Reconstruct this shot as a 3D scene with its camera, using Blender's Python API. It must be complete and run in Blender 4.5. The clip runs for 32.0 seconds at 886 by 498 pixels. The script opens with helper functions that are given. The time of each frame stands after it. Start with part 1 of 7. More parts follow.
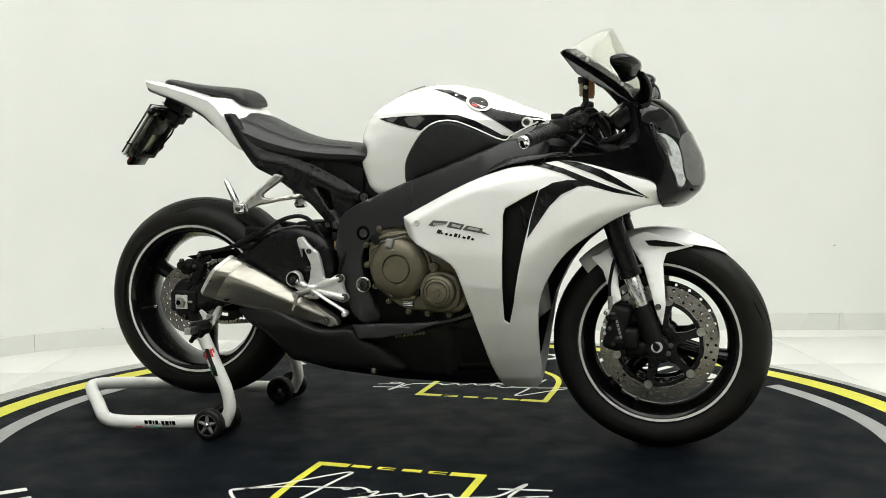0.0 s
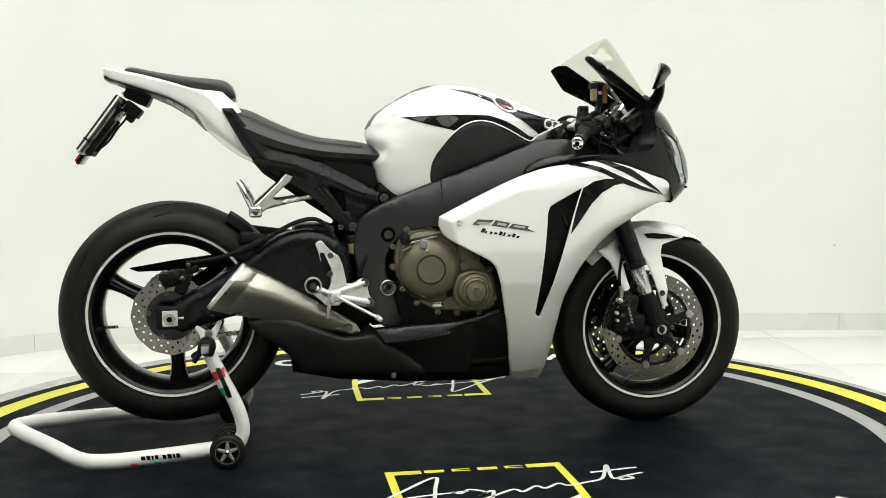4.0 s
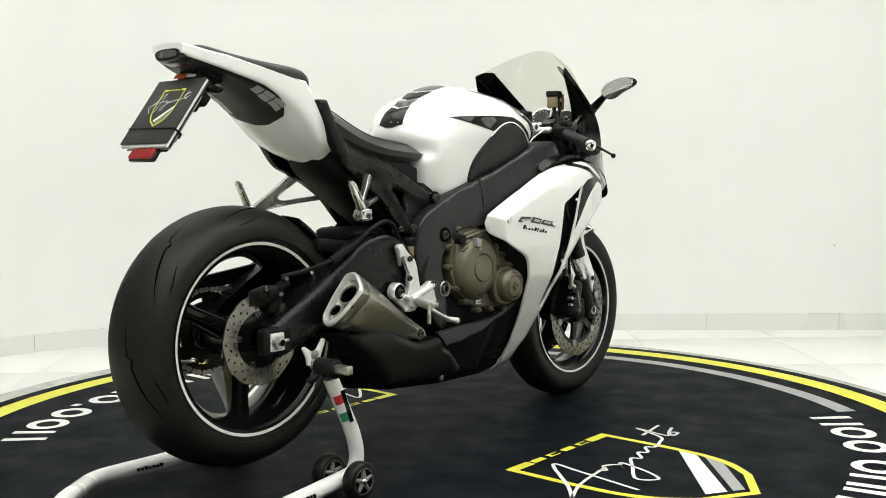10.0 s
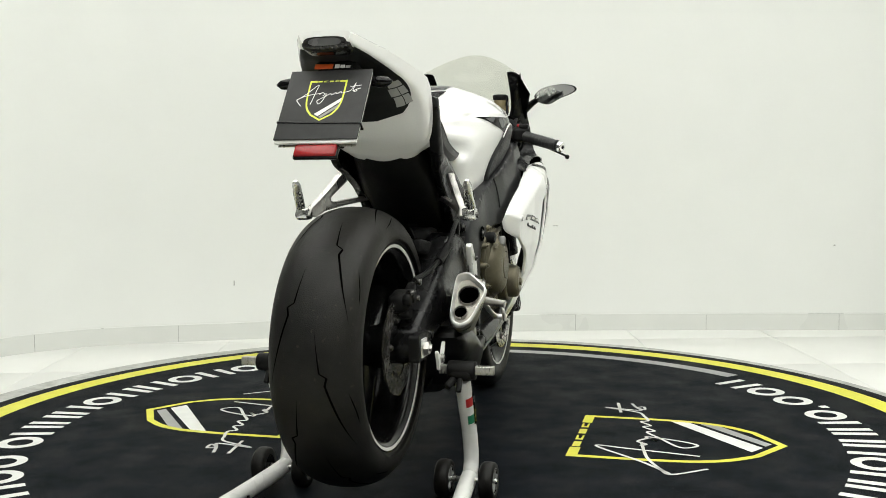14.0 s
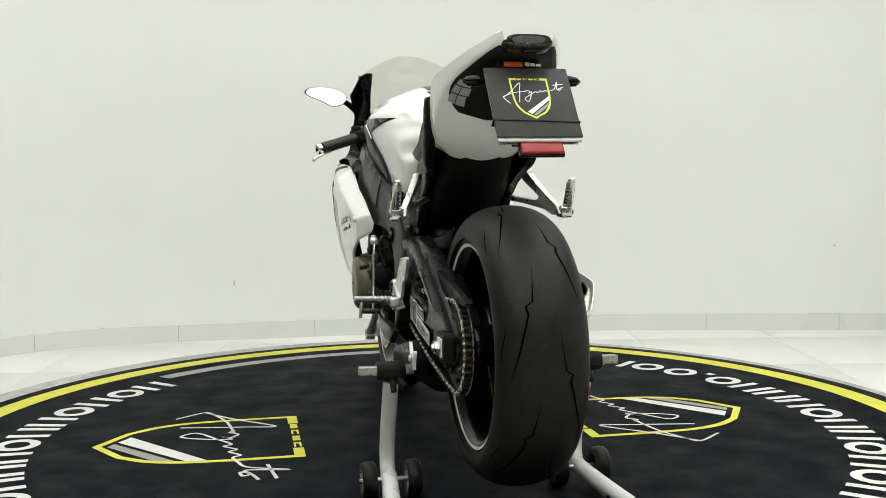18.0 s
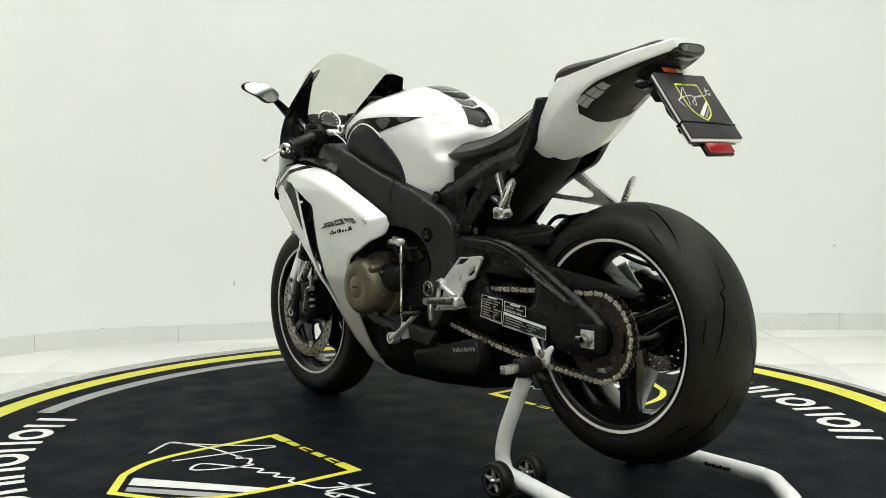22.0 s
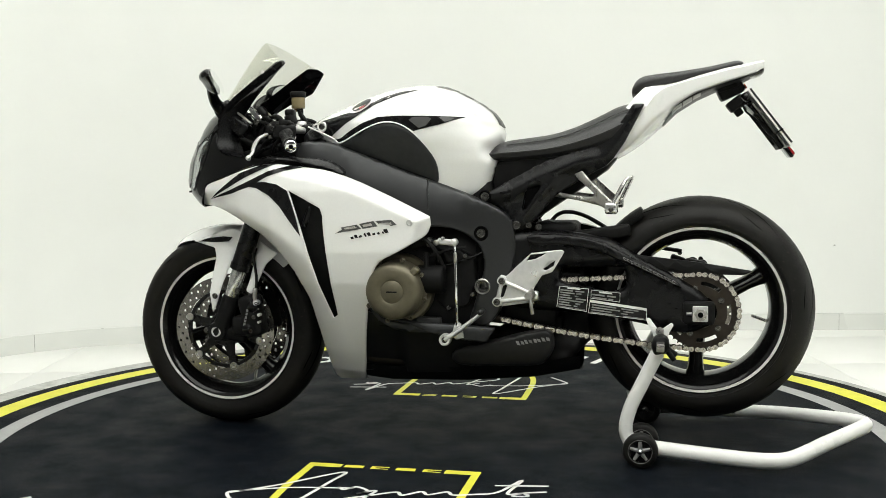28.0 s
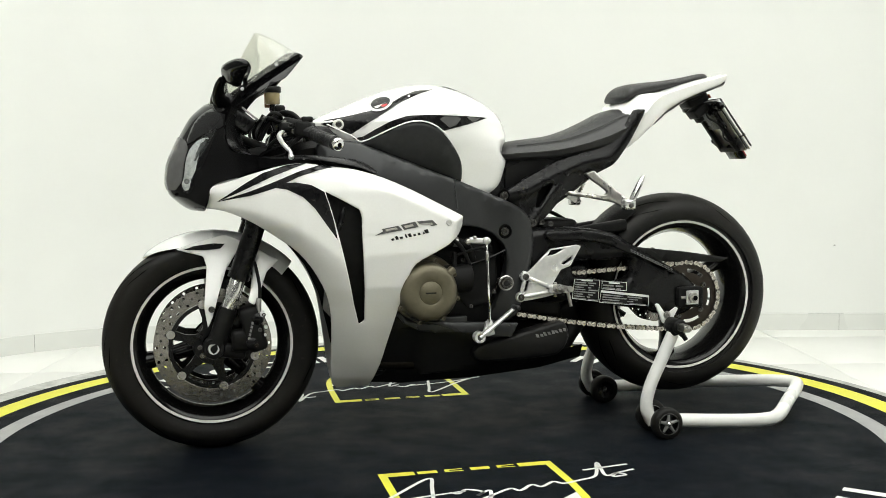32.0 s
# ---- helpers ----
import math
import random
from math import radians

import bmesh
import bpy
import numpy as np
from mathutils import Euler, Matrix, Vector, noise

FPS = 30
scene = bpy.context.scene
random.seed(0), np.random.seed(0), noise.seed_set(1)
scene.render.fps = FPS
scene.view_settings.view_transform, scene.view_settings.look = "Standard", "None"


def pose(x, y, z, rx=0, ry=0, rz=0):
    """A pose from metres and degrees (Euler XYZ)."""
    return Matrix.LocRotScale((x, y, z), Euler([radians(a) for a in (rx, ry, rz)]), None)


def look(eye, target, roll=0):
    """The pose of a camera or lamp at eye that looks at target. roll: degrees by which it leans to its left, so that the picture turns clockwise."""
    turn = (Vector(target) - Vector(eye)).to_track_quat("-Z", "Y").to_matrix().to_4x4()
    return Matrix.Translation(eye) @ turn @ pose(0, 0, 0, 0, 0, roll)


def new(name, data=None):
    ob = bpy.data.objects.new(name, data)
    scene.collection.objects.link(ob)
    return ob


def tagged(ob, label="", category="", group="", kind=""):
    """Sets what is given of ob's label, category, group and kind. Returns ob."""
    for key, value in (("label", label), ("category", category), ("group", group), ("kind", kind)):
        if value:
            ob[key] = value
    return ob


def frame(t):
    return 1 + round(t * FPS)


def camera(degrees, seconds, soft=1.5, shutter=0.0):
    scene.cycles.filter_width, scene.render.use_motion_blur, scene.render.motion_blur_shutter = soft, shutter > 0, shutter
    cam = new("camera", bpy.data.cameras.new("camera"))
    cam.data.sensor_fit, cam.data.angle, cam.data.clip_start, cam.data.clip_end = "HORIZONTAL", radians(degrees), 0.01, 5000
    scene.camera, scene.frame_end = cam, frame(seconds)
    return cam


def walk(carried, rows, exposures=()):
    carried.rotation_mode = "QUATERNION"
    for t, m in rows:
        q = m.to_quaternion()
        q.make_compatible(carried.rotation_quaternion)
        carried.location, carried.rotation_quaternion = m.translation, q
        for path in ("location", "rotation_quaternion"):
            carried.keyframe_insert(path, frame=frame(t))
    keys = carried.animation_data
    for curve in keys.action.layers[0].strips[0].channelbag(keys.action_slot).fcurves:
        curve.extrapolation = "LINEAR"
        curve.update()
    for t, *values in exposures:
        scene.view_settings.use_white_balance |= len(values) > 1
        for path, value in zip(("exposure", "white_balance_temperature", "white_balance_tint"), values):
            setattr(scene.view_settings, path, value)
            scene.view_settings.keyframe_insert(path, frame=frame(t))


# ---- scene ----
# Turntable centre at the origin, its top at z = 0; x, y, z in metres.
cam = camera(47.3, 32.0, soft=0.7)
EYE, WAY = Vector((0.0, -2.987, 0.7818)), Vector((0.00674, 0.99675, -0.08024))
VIEW = look(EYE, EYE + WAY, -0.565)
walk(cam, [(0.0, VIEW), (32.0, VIEW)], [(0.0, -0.15), (3.0, -0.03), (6.0, 0.0), (9.0, -0.02), (13.0, -0.09), (16.5, -0.25), (20.0, -0.27), (22.0, -0.18), (25.0, -0.12), (30.0, 0.0), (32.0, 0.0)])


def turn(t):
    """Pose of the turntable at t seconds."""
    return pose(0, 0, 0, 0, 0, -17.15 + 6.566 * t)


BIKE_ON_TABLE = pose(0, -0.0075, 0, 0, 0, 0.66)

# ---- light ----
world = bpy.data.worlds.new("world")
scene.world = world
world.use_nodes = True
world.node_tree.nodes["Background"].inputs[0].default_value = (0.9, 0.92, 0.88, 1)
world.node_tree.nodes["Background"].inputs[1].default_value = 0.3
LIGHT = 3.38


# ---- materials ----
def material(name, color, rough=0.5, metal=0.0, grain=0.06, scale=40.0, bump=0.0, bump_scale=300.0, coat=0.0,
             stain=0.0, stain_color=None, stretch=(1, 1, 1), rough_var=0.08, ior=1.45, speck=0.0, speck_scale=260.0, speck_color=(0.1, 0.1, 0.1)):
    m = bpy.data.materials.new(name)
    m.use_nodes = True
    nt = m.node_tree
    b = nt.nodes["Principled BSDF"]
    b.inputs["Metallic"].default_value = metal
    b.inputs["IOR"].default_value = ior
    b.inputs["Coat Weight"].default_value = coat
    b.inputs["Coat Roughness"].default_value = 0.06
    co = nt.nodes.new("ShaderNodeTexCoord")
    mp = nt.nodes.new("ShaderNodeMapping")
    mp.inputs["Scale"].default_value = stretch
    nt.links.new(co.outputs["Object"], mp.inputs["Vector"])

    def noisy(s, detail=4.0):
        n = nt.nodes.new("ShaderNodeTexNoise")
        n.inputs["Scale"].default_value, n.inputs["Detail"].default_value = s, detail
        nt.links.new(mp.outputs["Vector"], n.inputs["Vector"])
        return n.outputs["Fac"]

    def ramp(fac, lo, hi, a, z):
        r = nt.nodes.new("ShaderNodeMapRange")
        nt.links.new(fac, r.inputs["Value"])
        r.inputs["From Min"].default_value, r.inputs["From Max"].default_value = lo, hi
        r.inputs["To Min"].default_value, r.inputs["To Max"].default_value = a, z
        return r.outputs["Result"]

    fine = noisy(scale)
    mix = nt.nodes.new("ShaderNodeMix")
    mix.data_type = "RGBA"
    mix.inputs["A"].default_value = (*[c * (1 - grain) for c in color], 1)
    mix.inputs["B"].default_value = (*[min(1, c * (1 + grain)) for c in color], 1)
    nt.links.new(ramp(fine, 0.3, 0.7, 0, 1), mix.inputs["Factor"])
    out = mix.outputs["Result"]
    if stain:
        m2 = nt.nodes.new("ShaderNodeMix")
        m2.data_type = "RGBA"
        nt.links.new(ramp(noisy(scale * 0.13, 8.0), 0.45, 0.75, 0, stain), m2.inputs["Factor"])
        nt.links.new(out, m2.inputs["A"])
        m2.inputs["B"].default_value = (*(stain_color or [c * 0.6 for c in color]), 1)
        out = m2.outputs["Result"]
    if speck:
        m3 = nt.nodes.new("ShaderNodeMix")
        m3.data_type = "RGBA"
        nt.links.new(ramp(noisy(speck_scale, 1.0), 0.70, 0.76, 0, speck), m3.inputs["Factor"])
        nt.links.new(out, m3.inputs["A"])
        m3.inputs["B"].default_value = (*speck_color, 1)
        out = m3.outputs["Result"]
    nt.links.new(out, b.inputs["Base Color"])
    nt.links.new(ramp(noisy(scale * 0.3), 0.3, 0.7, max(0.02, rough - rough_var), min(1, rough + rough_var)), b.inputs["Roughness"])
    if bump:
        bp = nt.nodes.new("ShaderNodeBump")
        bp.inputs["Strength"].default_value, bp.inputs["Distance"].default_value = min(1, bump), 0.0015
        nt.links.new(noisy(bump_scale, 2.0), bp.inputs["Height"])
        nt.links.new(bp.outputs["Normal"], b.inputs["Normal"])
    return m


def glowing(name, color, strength):
    m = bpy.data.materials.new(name)
    m.use_nodes = True
    b = m.node_tree.nodes["Principled BSDF"]
    b.inputs["Base Color"].default_value = (*color, 1)
    b.inputs["Emission Color"].default_value = (*color, 1)
    b.inputs["Emission Strength"].default_value = strength
    return m


def pane(name, tint, gloss=0.05):
    m = bpy.data.materials.new(name)
    m.use_nodes = True
    nt = m.node_tree
    nt.nodes.remove(nt.nodes["Principled BSDF"])
    tr, gl, mx = (nt.nodes.new(k) for k in ("ShaderNodeBsdfTransparent", "ShaderNodeBsdfGlossy", "ShaderNodeMixShader"))
    mx.inputs["Fac"].default_value = 0.05
    tr.inputs["Color"].default_value = (*tint, 1)
    gl.inputs["Roughness"].default_value = gloss
    nt.links.new(tr.outputs["BSDF"], mx.inputs[1])
    nt.links.new(gl.outputs["BSDF"], mx.inputs[2])
    nt.links.new(mx.outputs["Shader"], nt.nodes["Material Output"].inputs["Surface"])
    return m


# Tone for unseen walls, dark so that black parts reflect little.
UNSEENDARK = material("unseen_wall_light_damping_dark_grey", (0.05, 0.05, 0.05), 0.7, grain=0.05, scale=3.0)
WALL = material("white_wall_paint", (0.79, 0.80, 0.775), 0.6, grain=0.012, scale=3.0, bump=0.12, bump_scale=60, stain=0.08, stain_color=(0.74, 0.75, 0.72), rough_var=0.02)
# Unseen left wall: grey tuned to limit light from that side.
SIDEWALL = material("unseen_side_wall_light_damping_grey", (0.20, 0.20, 0.195), 0.7, grain=0.04, scale=3.0)
SKIRT = material("white_tile_skirting", (0.70, 0.71, 0.68), 0.3, grain=0.03, scale=4.0)
TILE = material("glossy_white_floor_tile", (0.78, 0.78, 0.75), 0.32, grain=0.02, scale=5.0, stain=0.03, stain_color=(0.66, 0.66, 0.63), rough_var=0.02)
GROUT = material("grey_grout", (0.42, 0.42, 0.40), 0.8)
CEIL = material("grey_ceiling_paint", (0.10, 0.10, 0.10), 0.7, grain=0.02)
PANEL = glowing("ceiling_light_diffuser", (0.99, 1.0, 0.95), LIGHT)
LAMPBODY = material("white_lamp_frame", (0.75, 0.75, 0.75), 0.4)
MAT = material("black_rubber_mat", (0.0027, 0.0041, 0.0064), 0.60, ior=1.12, grain=0.45, scale=26.0, bump=0.5, bump_scale=700, stain=0.25, stain_color=(0.0080, 0.0106, 0.0140), rough_var=0.10, speck=0.8, speck_scale=170.0, speck_color=(0.05, 0.052, 0.052))
YELLOW = material("yellow_floor_paint", (0.63, 0.61, 0.045), 0.5, grain=0.06, scale=20, stain=0.25, stain_color=(0.52, 0.50, 0.06), bump=0.2, bump_scale=700)
MATGREY = material("grey_floor_paint", (0.30, 0.30, 0.30), 0.5, grain=0.08, scale=20, stain=0.25, bump=0.2, bump_scale=700)
MATWHITE = material("white_floor_paint", (0.68, 0.68, 0.66), 0.5, grain=0.05, scale=20, stain=0.25, stain_color=(0.55, 0.55, 0.54), bump=0.2, bump_scale=700)
EDGE = material("scuffed_aluminium_edge", (0.46, 0.46, 0.44), 0.45, metal=0.2, grain=0.2, scale=30, stain=0.7, stain_color=(0.10, 0.10, 0.095), bump=0.5, bump_scale=120)
DRUM = material("dark_steel_drum", (0.06, 0.06, 0.06), 0.5, metal=0.4)
WHITE = material("pearl_white_paint", (0.84, 0.84, 0.825), 0.20, grain=0.012, scale=200, coat=0.7, rough_var=0.015)
GLOSS = material("gloss_black_plastic", (0.003, 0.003, 0.0033), 0.06, grain=0.2, scale=60, coat=0.0, rough_var=0.02, ior=1.30)
STRIPE = material("black_graphic_film", (0.006, 0.006, 0.0065), 0.22, grain=0.2, scale=50, ior=1.30)
SATIN = material("satin_black_plastic", (0.0050, 0.0050, 0.0054), 0.27, grain=0.2, scale=60, bump=0.12, bump_scale=1400, ior=1.31, rough_var=0.02)
MATTE = material("matt_black_plastic", (0.0055, 0.0055, 0.0055), 0.48, grain=0.3, scale=50, bump=0.35, bump_scale=1200, stain=0.3, stain_color=(0.014, 0.0135, 0.013), ior=1.25)
FRAME = material("graphite_frame_paint", (0.040, 0.041, 0.042), 0.30, metal=0.6, grain=0.03, scale=90, bump=0.08, bump_scale=1500, ior=1.33, rough_var=0.012)
KNEE = material("dark_grey_knee_panel", (0.015, 0.016, 0.0165), 0.36, grain=0.2, scale=70, bump=0.2, bump_scale=1800, ior=1.33, rough_var=0.03)
VINYL = material("black_grained_seat_vinyl", (0.011, 0.011, 0.0115), 0.36, grain=0.2, scale=90, bump=0.5, bump_scale=1100, ior=1.46, rough_var=0.03)
RUBBER = material("tyre_rubber", (0.0042, 0.0039, 0.0033), 0.50, grain=0.45, scale=30, bump=0.4, bump_scale=420, stain=0.5, stain_color=(0.014, 0.012, 0.0085), ior=1.33, speck=0.5, speck_scale=120.0, speck_color=(0.03, 0.026, 0.018))
# Near-black without sheen: stands for the shade inside tread grooves.
GROOVE = material("tyre_groove_shadow_rubber", (0.0012, 0.0012, 0.0012), 1.0, ior=1.02)
RIM = material("gloss_black_wheel", (0.0045, 0.0045, 0.0045), 0.18, grain=0.2, scale=40, ior=1.38)
TAPE = material("white_rim_tape", (0.62, 0.61, 0.58), 0.4, grain=0.08, scale=60)
ENGINE = material("bronze_engine_casting", (0.128, 0.115, 0.078), 0.38, metal=0.5, grain=0.1, scale=60, bump=0.25, bump_scale=900, stain=0.2, stain_color=(0.125, 0.113, 0.080))
ENGINE_DARK = material("dark_engine_block", (0.008, 0.008, 0.008), 0.55, metal=0.3, grain=0.3, scale=40, bump=0.4, bump_scale=300, ior=1.28)
ALU = material("cast_aluminium", (0.70, 0.70, 0.69), 0.34, metal=0.65, grain=0.08, scale=60, bump=0.05, bump_scale=900)
CHROME = material("polished_chrome", (0.78, 0.78, 0.78), 0.08, metal=1.0, grain=0.03, rough_var=0.03)
BELLYM = material("black_belly_plastic", (0.0130, 0.0130, 0.0128), 0.32, grain=0.12, scale=60, ior=1.28, rough_var=0.02)
POLISH = material("polished_aluminium", (0.62, 0.62, 0.61), 0.24, metal=0.9, grain=0.06, scale=60)
STEEL = material("brushed_steel", (0.42, 0.41, 0.39), 0.32, metal=0.95, grain=0.12, scale=80, stretch=(1, 12, 1))
BOLT = material("dark_zinc_fastener", (0.10, 0.098, 0.092), 0.28, metal=0.9, grain=0.2, scale=120)
DISC = material("brake_disc_steel", (0.20, 0.19, 0.175), 0.22, metal=0.9, grain=0.15, scale=80)
TITAN = material("brushed_titanium_muffler", (0.36, 0.345, 0.31), 0.34, metal=0.9, grain=0.12, scale=30, stretch=(1, 1, 4), stain=0.12, stain_color=(0.22, 0.19, 0.15))
PIPE = material("burnt_steel_pipe", (0.022, 0.018, 0.015), 0.5, metal=0.8, grain=0.3, scale=30)
# Near-black with almost no sheen: paints in the shade of holes and recesses.
RECESSBLACK = material("near_black_recess_shade", (0.003, 0.003, 0.003), 0.8, ior=1.05)
CHAIN = material("chain_steel", (0.52, 0.49, 0.44), 0.28, metal=0.85, grain=0.2, scale=120)
SPROCK = material("worn_brown_sprocket_steel", (0.035, 0.028, 0.022), 0.5, metal=0.6, grain=0.3, scale=60)
STANDWHITE = material("white_powder_coat", (0.76, 0.76, 0.74), 0.32, grain=0.03, scale=30, stain=0.15, stain_color=(0.6, 0.6, 0.58))
RED = material("red_lens", (0.28, 0.01, 0.012), 0.15, grain=0.2, scale=300)
REDP = material("red_decal", (0.50, 0.03, 0.03), 0.4)
GREENP = material("green_decal", (0.02, 0.20, 0.10), 0.4)
ORANGE = material("orange_decal", (0.65, 0.10, 0.015), 0.4)
DECALW = material("white_decal", (0.72, 0.72, 0.70), 0.4)
DECALG = material("grey_decal", (0.24, 0.24, 0.235), 0.32, metal=0.3)
EMBLEM = material("silver_grey_emblem_film", (0.36, 0.36, 0.355), 0.4, grain=0.05, scale=60, rough_var=0.03)
UNDER = material("dark_grey_tail_plastic", (0.014, 0.0145, 0.014), 0.40, grain=0.12, scale=60, bump=0.1, bump_scale=1500, ior=1.30, rough_var=0.02)
DARKRED = material("dark_red_badge", (0.10, 0.012, 0.014), 0.25)
GREYF = material("grey_graphic_film", (0.085, 0.085, 0.085), 0.25)
LIMEP = material("lime_decal", (0.62, 0.68, 0.06), 0.45)
BROWN = material("amber_brake_fluid_cup", (0.20, 0.16, 0.08), 0.25, grain=0.1)
BROWNC = material("brown_clamp", (0.16, 0.07, 0.02), 0.4)
LAMPGL = material("smoked_headlight_lens", (0.012, 0.012, 0.0125), 0.05, grain=0.1, ior=1.40, rough_var=0.01)
LENSGREY = material("grey_tinted_lamp_lens", (0.10, 0.10, 0.10), 0.08, grain=0.1, ior=1.46, rough_var=0.02)
SILVERL = material("headlight_reflector", (0.80, 0.81, 0.82), 0.18, metal=0.25, grain=0.3, scale=120)
SMOKED = material("smoked_tail_lens", (0.012, 0.0115, 0.011), 0.10, grain=0.4, scale=160, bump=0.4, bump_scale=220, coat=0.2, ior=1.36)
MIRROR = material("mirror_glass", (0.86, 0.87, 0.87), 0.02, metal=1.0, grain=0.0, rough_var=0.0)
SCREEN = pane("smoke_tinted_acrylic", (0.93, 0.932, 0.905))
CLEAR = pane("clear_lens", (0.92, 0.93, 0.93))
BOARD = material("black_display_board", (0.030, 0.030, 0.030), 0.5, grain=0.1, scale=60, bump=0.2, bump_scale=900, ior=1.33)


# ---- mesh helpers: each returns (vertices, faces) ----
def link(name, vf, mat, parent=None, label="", smooth=True, angle=38):
    me = bpy.data.meshes.new(name)
    me.from_pydata([tuple(v) for v in vf[0]], [], [tuple(f) for f in vf[1]])
    me.validate()
    if smooth and len(me.polygons):
        me.polygons.foreach_set("use_smooth", [True] * len(me.polygons))
        me.set_sharp_from_angle(angle=radians(angle))
    me.materials.append(mat)
    ob = new(name, me)
    if parent is not None:
        ob.parent = parent
    if label:
        tagged(ob, label)
    return ob


def part(name, vf, mat, parent, label="", angle=58):
    return link(name, vf, mat, parent, label, True, angle)


def thing(name, label, category, group="", kind=""):
    return tagged(new(name), label, category, group, kind)


def join(*items):
    V, F = [], []
    for v, f in items:
        n = len(V)
        V.extend(v)
        F.extend([tuple(i + n for i in q) for q in f])
    return V, F


def moved(vf, m):
    return [m @ Vector(v) for v in vf[0]], vf[1]


def mirror(vf):
    return [(v[0], -v[1], v[2]) for v in vf[0]], [tuple(reversed(f)) for f in vf[1]]


def spline(pts, n=6, closed=False):
    """Catmull-Rom curve through points of any dimension."""
    p = [np.array(q, float) for q in pts]
    k = len(p)
    out = []
    for i in range(k if closed else k - 1):
        if closed:
            a, b, c, d = p[i - 1], p[i], p[(i + 1) % k], p[(i + 2) % k]
        else:
            b, c = p[i], p[i + 1]
            a, d = (p[i - 1] if i else 2 * b - c), (p[i + 2] if i + 2 < k else 2 * c - b)
        for j in range(n):
            t = j / n
            out.append(0.5 * (2 * b + (c - a) * t + (2 * a - 5 * b + 4 * c - d) * t * t + (3 * b - a - 3 * c + d) * t ** 3))
    if not closed:
        out.append(p[-1])
    return out


def rounded(pts, r, n=3):
    """Closed polygon with its corners cut round by r."""
    out, k = [], len(pts)
    for i in range(k):
        a, b, c = (np.array(pts[j % k], float) for j in (i - 1, i, i + 1))
        la, lc = np.linalg.norm(a - b), np.linalg.norm(c - b)
        s, e = b + (a - b) / la * min(r, la * 0.45), b + (c - b) / lc * min(r, lc * 0.45)
        for j in range(n + 1):
            t = j / n
            out.append((1 - t) ** 2 * s + 2 * t * (1 - t) * b + t * t * e)
    return out


def dense(pts, step):
    out, k = [], len(pts)
    for i in range(k):
        a, b = np.array(pts[i], float), np.array(pts[(i + 1) % k], float)
        m = max(1, int(np.linalg.norm(b - a) / step))
        out.extend(a + (b - a) * j / m for j in range(m))
    return out


def within(q, poly):
    """Which of the points q lie inside the polygon."""
    x, y = q[:, 0], q[:, 1]
    ins = np.zeros(len(q), bool)
    p = np.array(poly)
    for a, b in zip(p, np.roll(p, -1, 0)):
        cut = (a[1] > y) != (b[1] > y)
        with np.errstate(divide="ignore", invalid="ignore"):
            ins ^= cut & (x < (b[0] - a[0]) * (y - a[1]) / (b[1] - a[1]) + a[0])
    return ins


def edge_distance(q, poly):
    p = np.array(poly)
    best = np.full(len(q), 1e9)
    for a, b in zip(p, np.roll(p, -1, 0)):
        d = b - a
        t = np.clip(((q - a) @ d) / max(d @ d, 1e-12), 0, 1)
        best = np.minimum(best, np.linalg.norm(q - a - t[:, None] * d, axis=1))
    return best


def fill(outline, holes=(), step=0.03, inset=0.0):
    """Triangles that fill a flat outline, with points inside at that step."""
    from mathutils.geometry import delaunay_2d_cdt
    loops = [np.array(dense(l, step)) for l in (outline, *holes)]
    pts, edges = [], []
    for l in loops:
        n = len(pts)
        pts.extend(l)
        edges.extend((n + i, n + (i + 1) % len(l)) for i in range(len(l)))
    o = np.array(outline)
    lo, hi = o.min(0), o.max(0)
    gx, gy = np.meshgrid(np.arange(lo[0], hi[0], step), np.arange(lo[1], hi[1], step))
    g = np.stack([gx.ravel(), gy.ravel()], 1) + step * 0.37
    if inset:
        for l in loops:
            e = np.roll(l, -1, 0) - np.roll(l, 1, 0)
            nrm = np.stack([-e[:, 1], e[:, 0]], 1)
            nrm /= np.maximum(np.linalg.norm(nrm, axis=1), 1e-9)[:, None]
            for k in (0.12, 0.42, 1.0):
                for s in (1, -1):
                    g = np.concatenate([g, l + nrm * s * inset * k])
    if len(g):
        ok = within(g, outline)
        for h in holes:
            ok &= ~within(g, h)
        g = g[ok]
    if len(g):
        d = np.min([edge_distance(g, l) for l in loops], 0)
        g = g[d > (0.09 * inset if inset else 0.3 * step)]
        pts.extend(g)
    v, _, f, *_ = delaunay_2d_cdt([Vector((p[0], p[1])) for p in pts], edges, [], 0, 1e-6)
    v = np.array([(q.x, q.y) for q in v])
    c = np.array([v[list(t)].mean(0) for t in f])
    ok = within(c, outline)
    for h in holes:
        ok &= ~within(c, h)
    return v, [tuple(t) for t, k in zip(f, ok) if k], loops


